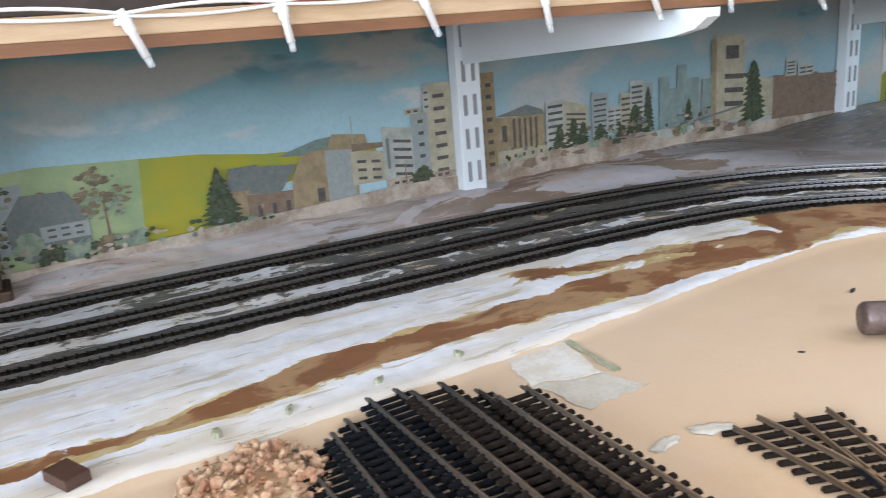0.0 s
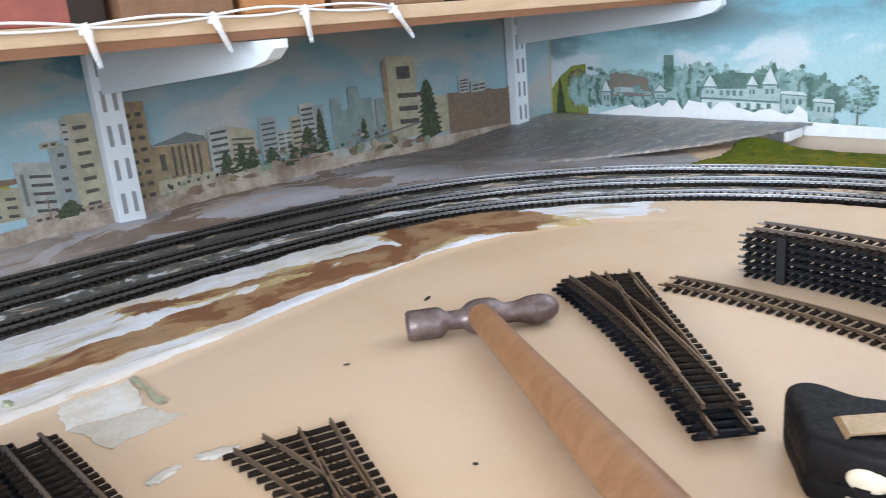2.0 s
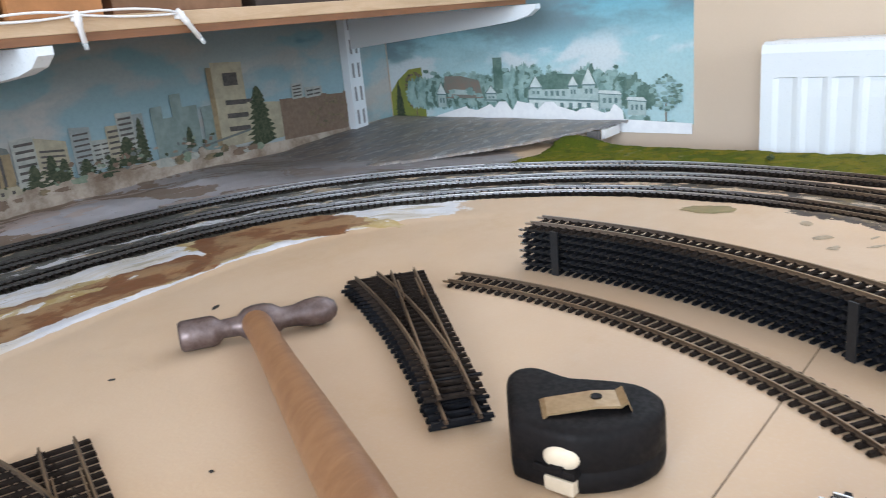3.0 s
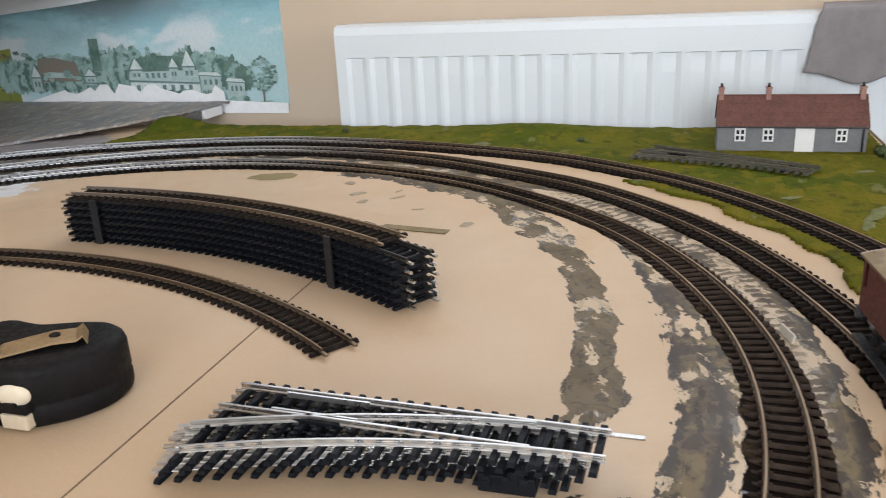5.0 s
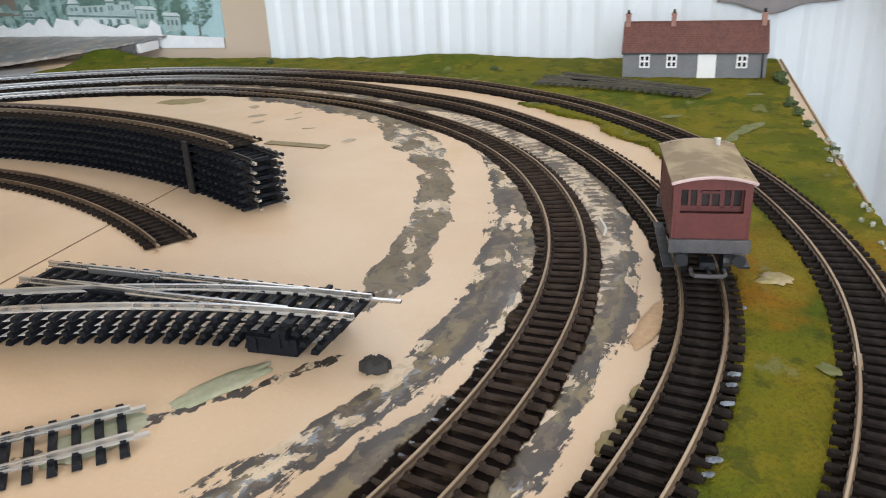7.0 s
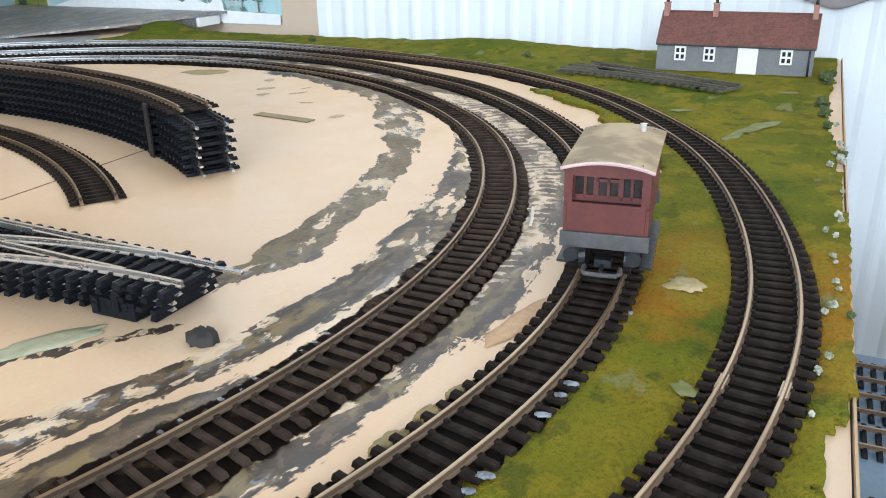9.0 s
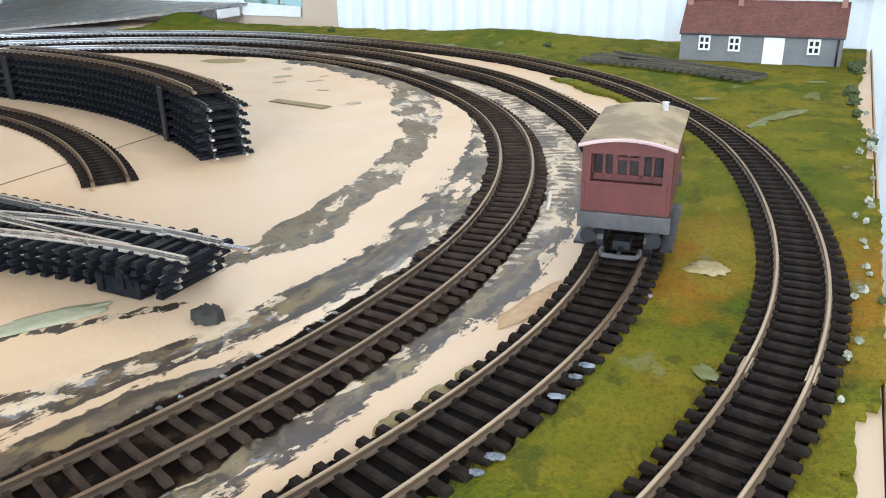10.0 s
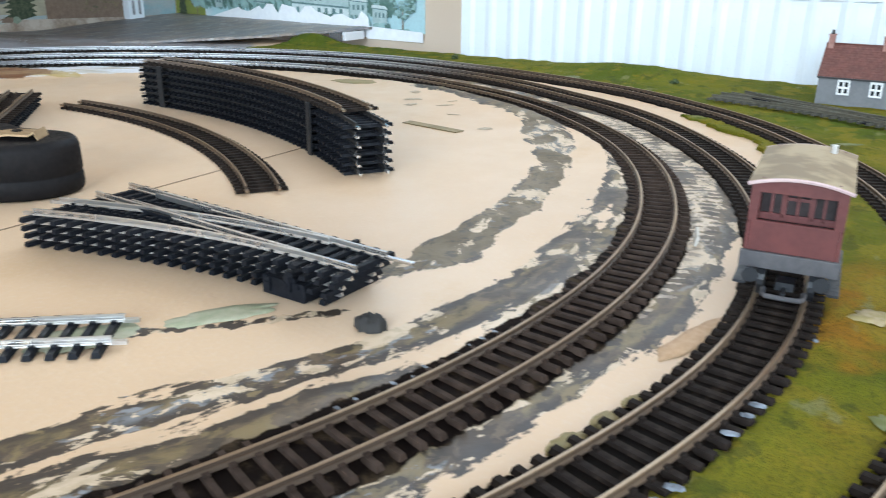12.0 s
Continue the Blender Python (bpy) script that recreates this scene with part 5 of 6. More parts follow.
# ---- cottage ----
M["render_grey"] = plain("grey_rendered_wall", (0.18, 0.185, 0.195), (0.155, 0.16, 0.17), 0.8, 60, bump=0.3)
M["roof_tile"] = plain("red_brown_tile", (0.145, 0.052, 0.040), (0.10, 0.037, 0.029), 0.7, 90, bump=0.4)
M["brick_pink"] = plain("pink_brick", (0.36, 0.20, 0.165), (0.28, 0.14, 0.12), 0.8, 150)
M["door_white"] = plain("white_gloss", (0.75, 0.75, 0.75), (0.72, 0.72, 0.72), 0.4, 60)
M["black_paint"] = plain("black_paint", (0.02, 0.02, 0.022), (0.015, 0.015, 0.016), 0.5)
M["glass_dark"] = plain("dark_pane", (0.025, 0.028, 0.032), (0.02, 0.022, 0.025), 0.15)


def cottage():
    x0, x1, y0, y1, zb, ze, zr = 1.046, 1.092, -0.379, -0.251, 0.0015, 0.0262, 0.0495
    xm = (x0 + x1) / 2
    c = empty("cottage", label="grey rendered model cottage with red-brown tiled roof and white door", category="model house")
    bm = bmesh.new()
    pts = [(x0, zb), (x1, zb), (x1, ze), (xm, zr - 0.001), (x0, ze)]
    a = [bm.verts.new((x, y0, z)) for x, z in pts]
    b = [bm.verts.new((x, y1, z)) for x, z in pts]
    for i in range(5):
        bm.faces.new((a[i], a[(i + 1) % 5], b[(i + 1) % 5], b[i]))
    bm.faces.new(a), bm.faces.new(list(reversed(b)))
    part("wall", bm, M["render_grey"], c)
    for s, xe in ((-1, x0), (1, x1)):
        roof = None
        rows = 14
        for r in range(rows):
            f0, f1 = r / rows, (r + 1) / rows + 0.02
            xa, xb = xe + s * 0.0018, xm
            za, zz = ze - 0.0008, zr + 0.0008
            p0 = (xa + (xb - xa) * f0, za + (zz - za) * f0)
            p1 = (xa + (xb - xa) * f1, za + (zz - za) * f1)
            bm = bmesh.new()
            lift = 0.0007
            q = [(p0[0], p0[1]), (p1[0], p1[1]), (p1[0], p1[1] + 0.0003), (p0[0], p0[1] + lift)]
            A = [bm.verts.new((x, y0 - 0.0012, z)) for x, z in q]
            B = [bm.verts.new((x, y1 + 0.0012, z)) for x, z in q]
            for i in range(4):
                bm.faces.new((A[i], A[(i + 1) % 4], B[(i + 1) % 4], B[i]))
            bm.faces.new(A), bm.faces.new(list(reversed(B)))
            if roof is None:
                roof = part("roof", bm, M["roof_tile"], c)
            else:
                part("tile_course", bm, M["roof_tile"], roof)
        box("gutter", (min(xe + s * 0.0016, xe + s * 0.003), y0 - 0.001, ze - 0.0022), (max(xe + s * 0.0016, xe + s * 0.003), y1 + 0.001, ze - 0.0008), M["black_paint"], c, 0.0003)
    tube("ridge", [(xm, y0 - 0.0012, zr + 0.0006), (xm, y1 + 0.0012, zr + 0.0006)], 0.0011, M["roof_tile"], c, 8)
    for y in (-0.2535, -0.2955, -0.3755):
        st = box("chimney", (xm - 0.0042, y - 0.0022, zr - 0.006), (xm + 0.0042, y + 0.0022, zr + 0.0075), M["brick_pink"], c, 0.0002)
        box("chimney_cap", (xm - 0.0048, y - 0.0027, zr + 0.0076), (xm + 0.0048, y + 0.0027, zr + 0.0086), M["brick_pink"], st)
        tube("chimney_pot", [(xm, y, zr + 0.0085), (xm, y, zr + 0.0122)], [0.0015, 0.0012], M["black_paint"], st, 10)
    for y in (-0.2712, -0.2957, -0.3577):
        w = box("window", (x0 - 0.0008, y - 0.0048, 0.0112), (x0 - 0.0001, y + 0.0048, 0.0243), M["door_white"], c)
        for dy in (-0.0021, 0.0021):
            for z in (0.0128, 0.0182):
                box("pane", (x0 - 0.0012, y + dy - 0.0013, z), (x0 - 0.0009, y + dy + 0.0013, z + 0.0036), M["glass_dark"], w)
        box("sill", (x0 - 0.0018, y - 0.0053, 0.0102), (x0 - 0.0001, y + 0.0053, 0.0112), M["render_grey"], w)
    box("door", (x0 - 0.0010, -0.3352, 0.002), (x0 - 0.0001, -0.3190, 0.0243), M["door_white"], c, 0.0002)
    tube("drainpipe", [(x0 - 0.0014, y0 + 0.0035, 0.0018), (x0 - 0.0014, y0 + 0.0035, ze - 0.001)], 0.0008, M["black_paint"], c, 8)


cottage()

# ---- loose track ----


def straight(x, y, heading, length):
    d = np.array([math.cos(radians(heading)), math.sin(radians(heading))])
    return np.array([np.array([x, y]) + d * s for s in np.linspace(0, length, max(int(length / 0.012), 4))])


def arc(cx, cy, r, a0, a1):
    return np.array([(cx + r * math.cos(radians(a)), cy + r * math.sin(radians(a))) for a in np.linspace(a0, a1, 48)])


def joiners(line, z, mat, parent, ends=((0, -1), (-1, 1), (0, 1), (-1, -1))):
    """The folded metal joiners on two rail ends."""
    d, nrm = normals(line)
    for i, s in ends:
        off = GAUGE / 2 * s
        p = line[i] + nrm[i] * off
        a = math.degrees(math.atan2(d[i][1], d[i][0]))
        box("joiner", (-0.0026, -0.0009, 0), (0.0026, 0.0009, 0.0013), mat, parent, m=pose(p[0] + d[i][0] * 0.002 * (1 if i else -1), p[1] + d[i][1] * 0.002 * (1 if i else -1), z, 0, 0, a))


def loose_track(line, z, label, rails="rail", ties="sleeper", name="track_section", group="loose track", pitch=PITCH, length=SLEEPER):
    t = empty(name, label=label, category="railway track", group=group)
    rail("rail", line, GAUGE / 2, z + 0.0018, M[rails], t)
    rail("rail", line, -GAUGE / 2, z + 0.0018, M[rails], t)
    lay_sleepers(line, z, M[ties], t, length, jitter=0.4, pitch=pitch)
    joiners(line, z + 0.0014, M["steel_rail" if rails == "black_rail" else rails], t)
    return t


def turnout(x, y, heading, length, spread, z, label, rails="rail", ties="sleeper", side=1, group="loose turnouts", pitch=0.0072):
    """Points: a straight road, a curved road leaving it, and sleepers that carry both."""
    t = empty("track_turnout", label=label, category="railway track", group=group)
    ca, sa = math.cos(radians(heading)), math.sin(radians(heading))

    def put(line):
        return np.c_[x + line[:, 0] * ca - line[:, 1] * sa, y + line[:, 0] * sa + line[:, 1] * ca]

    s = np.linspace(0, length, 24)
    main, turn = np.c_[s, np.zeros_like(s)], np.c_[s, side * spread * (s / length) ** 2]
    g = GAUGE / 2
    z1 = z + 0.0018
    rail("stock_rail", put(main), -side * g, z1, M[rails], t)
    rail("stock_rail", put(turn), side * g, z1, M[rails], t)
    k = 4
    rail("point_blade", put(main[k:]), side * g, z1, M[rails], t)
    rail("point_blade", put(turn[k:]), -side * g, z1, M[rails], t)
    if rails == "steel_rail":
        joiners(put(turn), z1 - 0.0002, M[rails], t, ((-1, 1), (-1, -1)))
    n = int(length / pitch)
    for i in range(n):
        u = (i + 0.5) * length / n
        o = spread * (u / length) ** 2
        me = sleeper_of(round(SLEEPER + o, 3), M[ties])
        ob = new("sleeper", me)
        ob.parent = t
        ob.matrix_local = pose(x, y, z, 0, 0, heading) @ pose(u, side * o / 2, 0)
    p = pose(x, y, z, 0, 0, heading)
    f = math.sqrt(GAUGE / spread) * length
    box("frog", (f - 0.012, side * (g - 0.0022), 0.0016), (f + 0.012, side * g + 0.0022, 0.0030) if side > 0 else (f + 0.012, side * (g - 0.0022) + 0.0044, 0.0030), M["sleeper_blue"], t, m=p) if side > 0 else None
    box("tie_bar", (0.0205, -0.0175, 0.0006), (0.0225, 0.0165, 0.0019), M["sleeper_blue"], t, m=p)
    for q in (-g, g):
        box("check_rail", (f - 0.018, q * 0.74 - 0.0005, 0.0018), (f + 0.018, q * 0.74 + 0.0005, 0.0040), M[rails], t, m=p)
    return t


PITCH_Z = 0.0053
M["box_strap"] = plain("grey_plastic_strap", (0.012, 0.013, 0.016), (0.008, 0.009, 0.011), 0.5, 60)
for k in range(7):
    j = random.Random(40 + k)
    a = 1.5 + j.uniform(-0.08, 0.08) - (0.8 if k == 6 else 0)
    line = arc(0.228 + j.uniform(-0.0006, 0.0006), 0.200 + j.uniform(-0.0006, 0.0006), 0.505, a, a - 35.6 + (3.6 if k == 6 else 0))
    # the six lower layers get darker rails and sleepers than the top one
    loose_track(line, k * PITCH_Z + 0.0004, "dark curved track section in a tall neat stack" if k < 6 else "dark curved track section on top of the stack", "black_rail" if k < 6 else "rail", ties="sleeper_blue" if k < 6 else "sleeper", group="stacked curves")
strap = empty("stack_strap", label="dark plastic strap round the stacked curves", category="strap")
for deg in (-2.0, -27.0):
    for r, words in ((0.4885, "near_side"), (0.5215, "far_side")):
        box(words, (-0.0006, -0.003, 0.0006), (0.0006, 0.003, 6 * PITCH_Z + 0.0012), M["box_strap"], strap, m=pose(0.228 + r * math.cos(radians(deg)), 0.200 + r * math.sin(radians(deg)), 0, 0, 0, deg))
loose_track(arc(0.244, 0.211, 0.4350, 4.4, -38.3), 0.0004, "single curved track section lying on the board", length=0.0275)
for k in range(3):
    # the two lower layers get the darker sleepers
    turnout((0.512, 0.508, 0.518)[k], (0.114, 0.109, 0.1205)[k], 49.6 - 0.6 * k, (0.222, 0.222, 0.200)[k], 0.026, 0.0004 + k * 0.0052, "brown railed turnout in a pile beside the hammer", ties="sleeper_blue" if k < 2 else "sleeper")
turnout(0.338, 0.118, 70, 0.172, 0.034, 0.0004, "short turnout lying flat on the board")
for k in range(4):
    points = turnout(0.5085 - 0.003 * k + (0.0006, -0.0008, 0.0005, 0.0)[k], -0.183 - 0.005 * k, 87.7 + (0.5, -0.4, 0.3, 0.0)[k], 0.150, 0.031, 0.0004 + k * 0.0053, "bright railed turnout in a stack by the inner line", "steel_rail", "sleeper_blue", pitch=0.0066)
    if k == 0:
        bm = bmesh.new()
        add_box(bm, (0.4905, -0.174, 0.0004), (0.4970, -0.153, 0.0078), 0.0008)
        add_box(bm, (0.4900, -0.170, 0.0078), (0.4960, -0.164, 0.0098), 0.0005)
        add_box(bm, (0.4894, -0.168, 0.0040), (0.4906, -0.165, 0.0105), 0.0003)
        add_box(bm, (0.4892, -0.158, 0.0020), (0.4908, -0.155, 0.0060), 0.0003)
        part("point_spring_box", bm, M["sleeper_blue"], points, "black plastic spring housing with a small lever")
    if k == 3:
        box("rail_joiner", (0.5065, -0.2100, 0.0181), (0.5085, -0.1975, 0.0193), M["steel_rail"], points, 0.0003, "bright folded rail joiner")
for x, y, z, h, n in ((0.185, 0.398, 0.0004, 271, 0.168), (0.2175, 0.412, 0.0004, 270, 0.168), (0.2035, 0.394, 0.0052, 268, 0.168), (0.2330, 0.418, 0.0052, 271.5, 0.168), (0.2520, 0.396, 0.0004, 270, 0.168), (0.2840, 0.372, 0.0004, 270, 0.168), (0.2520, 0.401, 0.0100, 269, 0.168), (0.2845, 0.370, 0.0100, 269.4, 0.168), (0.2680, 0.390, 0.0052, 269.5, 0.168)):
    # only the top layer gets the lighter sleepers
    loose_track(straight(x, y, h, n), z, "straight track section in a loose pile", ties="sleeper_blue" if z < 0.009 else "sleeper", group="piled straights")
loose_track(straight(0.4375, -0.141, 129.5, 0.11), 0.0004, "short straight track section with bright rails", "steel_rail", "sleeper_blue")
M["dull_rail"] = plain("dull_weathered_rail", (0.12, 0.11, 0.085), (0.085, 0.08, 0.06), 0.6, 60, metal=0.3)
M["dull_tie"] = plain("dusty_sleeper", (0.075, 0.070, 0.055), (0.05, 0.048, 0.035), 0.8, 60)
turnout(0.957, -0.326, 61, 0.155, 0.026, 0.0042, "dull weathered turnout lying on the grass by the cottage", "dull_rail", "dull_tie", side=1)
for x, y, h in ((0.702, -0.398, 270), (0.7355, -0.402, 270.5), (0.771, -0.398, 269.5), (0.640, -0.400, 270)):
    loose_track(straight(x, y, h, 0.168), -0.1196, "straight track section on the low side table", "rail", "sleeper_blue", group="tracks on the side table")

# ---- hammer ----
M["hammer_steel"] = plain("worn_hammer_steel", (0.20, 0.155, 0.15), (0.12, 0.085, 0.080), 0.42, 70, metal=0.6, bump=0.3)
M["hammer_wood"] = wood("varnished_ash_handle", (0.37, 0.195, 0.095), (0.27, 0.13, 0.06), (1, 6, 6), 22, 0.42)


def hammer():
    hm = empty("hammer", label="ball-pein hammer with rusty steel head and varnished wooden handle", category="hammer")
    a, b = Vector((0.501, 0.3255, 0.0104)), Vector((0.583, 0.2685, 0.0104))
    d = b - a
    prof = ((0.0, 0.0100), (0.02, 0.0116), (0.20, 0.0116), (0.225, 0.0105), (0.26, 0.0070), (0.36, 0.0076), (0.41, 0.0120), (0.46, 0.0136), (0.54, 0.0136), (0.59, 0.0120), (0.64, 0.0080), (0.72, 0.0082), (0.80, 0.0106), (0.88, 0.0112), (0.94, 0.0094), (0.985, 0.0058), (1.0, 0.001))
    bm = bmesh.new()
    add_tube(bm, [a + d * f for f, _ in prof], [r * 0.86 for _, r in prof], 18)
    head = part("head", bm, M["hammer_steel"], hm, "rusty brown steel hammer head", smooth=True)
    e, f = Vector((0.5405, 0.301, 0.0125)), Vector((0.3764, 0.0055, 0.0165))
    along = (f - e).normalized()
    side = along.cross(Vector((0, 0, 1))).normalized()
    bm = bmesh.new()
    rings = []
    for s, w, t in ((-0.014, 0.0062, 0.0050), (-0.004, 0.0084, 0.0074), (0.03, 0.0092, 0.0084), (0.10, 0.0088, 0.0088), (0.25, 0.0096, 0.0096), (0.45, 0.0117, 0.0106), (0.65, 0.0133, 0.0114), (0.85, 0.0140, 0.0118), (0.98, 0.0132, 0.0112), (1.0, 0.0105, 0.0085)):
        c = e + (f - e) * s
        c.z = max(c.z, t + 0.0006)
        rings.append([bm.verts.new(c + side * w * math.cos(k * math.pi / 10) + Vector((0, 0, t * math.sin(k * math.pi / 10)))) for k in range(20)])
    for p, q in zip(rings, rings[1:]):
        for k in range(20):
            bm.faces.new((p[k], p[(k + 1) % 20], q[(k + 1) % 20], q[k]))
    bm.faces.new(rings[0]), bm.faces.new(rings[-1])
    part("handle", bm, M["hammer_wood"], hm, "orange-brown varnished wooden handle", smooth=True)


hammer()

# ---- tape measure ----
M["rubber"] = plain("black_rubber_case", (0.011, 0.0095, 0.010), (0.007, 0.0065, 0.007), 0.6, 60, bump=0.25, spec=0.14)
# silver clip: the tan it reflects is put into its base colour
M["clip_tan"] = plain("tan_reflecting_clip", (0.42, 0.29, 0.16), (0.34, 0.23, 0.12), 0.4, 60, metal=0.5)
M["cream"] = plain("cream_plastic", (0.72, 0.62, 0.48), (0.66, 0.56, 0.42), 0.4, 50)


def tape_measure():
    t = empty("tape_measure", pose(0.491, 0.058, 0.0006), "black rubber cased tape measure lying on its side", "tape measure")
    rough = [(0.0, -0.014), (0.009, -0.028), (0.021, -0.037), (0.0335, -0.0395), (0.046, -0.035), (0.052, -0.024), (0.051, -0.012), (0.0465, 0.002), (0.0440, 0.010), (0.0450, 0.020), (0.0460, 0.027), (0.0440, 0.0335), (0.038, 0.0368), (0.029, 0.034), (0.014, 0.0230), (0.001, 0.0135), (-0.001, 0.008)]
    outline, n = [], len(rough)
    for k in range(n):
        p0, p1, p2, p3 = (Vector(rough[(k + o) % n]) for o in (-1, 0, 1, 2))
        for f in (0.0, 0.33, 0.67):
            outline.append(0.5 * (2 * p1 + (p2 - p0) * f + (2 * p0 - 5 * p1 + 4 * p2 - p3) * f ** 2 + (3 * p1 - p0 - 3 * p2 + p3) * f ** 3))
    mid = Vector((0.026, 0.0))
    bm = bmesh.new()
    levels = ((0.0, 0.95), (0.0014, 0.985), (0.004, 1.0), (0.0090, 1.0), (0.0096, 0.988), (0.0108, 0.988), (0.0114, 1.0), (0.0240, 0.995), (0.0264, 0.975), (0.0278, 0.93), (0.0283, 0.84), (0.0285, 0.4))
    m = len(outline)
    rings = [[bm.verts.new((*(mid + (p - mid) * f), z)) for p in outline] for z, f in levels]
    for p, q in zip(rings, rings[1:]):
        for k in range(m):
            bm.faces.new((p[k], p[(k + 1) % m], q[(k + 1) % m], q[k]))
    bm.faces.new(list(reversed(rings[0]))), bm.faces.new(rings[-1])
    part("case", bm, M["rubber"], t, smooth=True)
    bm = bmesh.new()
    prof = [(-0.0185, 0.0287), (-0.0165, 0.0300), (0.004, 0.0318), (0.0135, 0.0312), (0.0165, 0.0330), (0.0180, 0.0290)]
    lo = [[bm.verts.new((x, y * (1 + 0.18 * (x < -0.017)), z - d)) for x, z in prof] for y, d in ((-0.0072, 0.0), (0.0072, 0.0), (0.0072, 0.0010), (-0.0072, 0.0010))]
    for a in range(4):
        for k in range(len(prof) - 1):
            bm.faces.new((lo[a][k], lo[a][k + 1], lo[(a + 1) % 4][k + 1], lo[(a + 1) % 4][k]))
    for k in (0, -1):
        bm.faces.new([lo[a][k] for a in range(4)])
    bmesh.ops.transform(bm, matrix=pose(0.0225, -0.0105, 0, 0, 0, -53), verts=bm.verts)
    clip = part("belt_clip", bm, M["clip_tan"], t, "silver metal belt clip, coloured tan by a painted reflection")
    bm = bmesh.new()
    add_tube(bm, [(0.0265, -0.0135, 0.0316), (0.0265, -0.0135, 0.0323)], 0.0024, 14)
    part("clip_hole", bm, M["rubber"], clip)
    bm = bmesh.new()
    bmesh.ops.create_uvsphere(bm, u_segments=20, v_segments=12, radius=0.0078, matrix=Matrix.Translation((0.0006, -0.0110, 0.0160)) @ Matrix.Rotation(radians(12), 4, "Z") @ Matrix.Diagonal((0.34, 1, 0.72, 1)))
    part("lock_button", bm, M["cream"], t, "cream thumb lock", smooth=True)
    bm = bmesh.new()
    add_box(bm, (-0.0026, -0.0185, 0.0084), (0.004, 0.0010, 0.0120), 0.0008)
    add_box(bm, (-0.0036, -0.0130, 0.0105), (0.002, -0.0070, 0.0135), 0.0008)
    part("tape_mouth", bm, M["rubber"], t)
    box("blade_end", (-0.0026, -0.0175, 0.0010), (0.0035, -0.0040, 0.0078), M["cream"], t, 0.0008, "cream steel blade end with hook")


tape_measure()

# ---- string of small lamps along the shelf ----
M["clear"] = Nodes("clear_plastic", 0.1).colour((0.8, 0.85, 0.88)).m
M["clear"].node_tree.nodes["Principled BSDF"].inputs["Transmission Weight"].default_value = 0.6
string = empty("light_string", TILT, label="white string of small clip-on lamps along the shelf edge", category="light string")
LAMPS = ((-0.02, 0.012, 0.02), (0.068, 0.010, 0.012), (0.147, 0.010, 0.018), (0.228, 0.004, 0.010), (0.313, 0.010, 0.014), (0.401, 0.005, 0.006), (0.490, 0.010, 0.012), (0.567, 0.003, 0.004), (0.655, 0.018, 0.020))
knots = []
for i, (x, dx, dy) in enumerate(LAMPS):
    lamp = empty("lamp", label="")
    lamp.parent = string
    z = SHELF_Z + 0.0185 + 0.002 * math.sin(i * 2.1)
    y = 0.4895
    knots.append((x, y, z))
    tip = Vector((x + dx, y - dy * 0.15, z - 0.0255))
    top = Vector((x, y, z))
    d = tip - top
    bm = bmesh.new()
    add_tube(bm, [top - d * 0.12, top, top + d * 0.30, top + d * 0.32, top + d * 0.80], [0.0022, 0.0030, 0.0028, 0.0022, 0.0021], 12)
    part("holder", bm, M["white_plastic"], lamp, smooth=True)
    box("clip", (x - 0.0042, y - 0.001, z - 0.0045), (x + 0.0042, y + 0.0022, z + 0.0018), M["white_plastic"], lamp, 0.0008)
    bm = bmesh.new()
    add_tube(bm, [top + d * 0.80, top + d * 0.97, top + d], [0.0018, 0.0018, 0.0010], 10)
    part("bulb", bm, M["clear"], lamp, smooth=True)
for k in range(2):
    pts = []
    for (x0, y0, z0), (x1, y1, z1) in zip(knots, knots[1:]):
        for f in np.linspace(0, 1, 9)[:-1]:
            sag = math.sin(math.pi * f)
            pts.append((x0 + (x1 - x0) * f, y0 - 0.0012 - 0.003 * k * sag, z0 + (z1 - z0) * f + 0.0012 * k + (0.0025 if k else -0.0018) * sag))
    pts.append((knots[-1][0], 0.4885, knots[-1][2]))
    tube("wire", pts, 0.0010, M["white_plastic"], string, 6)

# ---- boxes on the shelf ----
M["box_red"] = printed("faded_red_card", (0.34, 0.10, 0.075), (0.25, 0.075, 0.06), 40)
M["box_brown"] = printed("brown_card", (0.24, 0.13, 0.075), (0.17, 0.09, 0.05), 40)
M["box_orange"] = printed("orange_card", (0.42, 0.19, 0.075), (0.33, 0.15, 0.06), 40)
M["box_dark"] = printed("dark_card", (0.05, 0.035, 0.03), (0.035, 0.025, 0.02), 40)
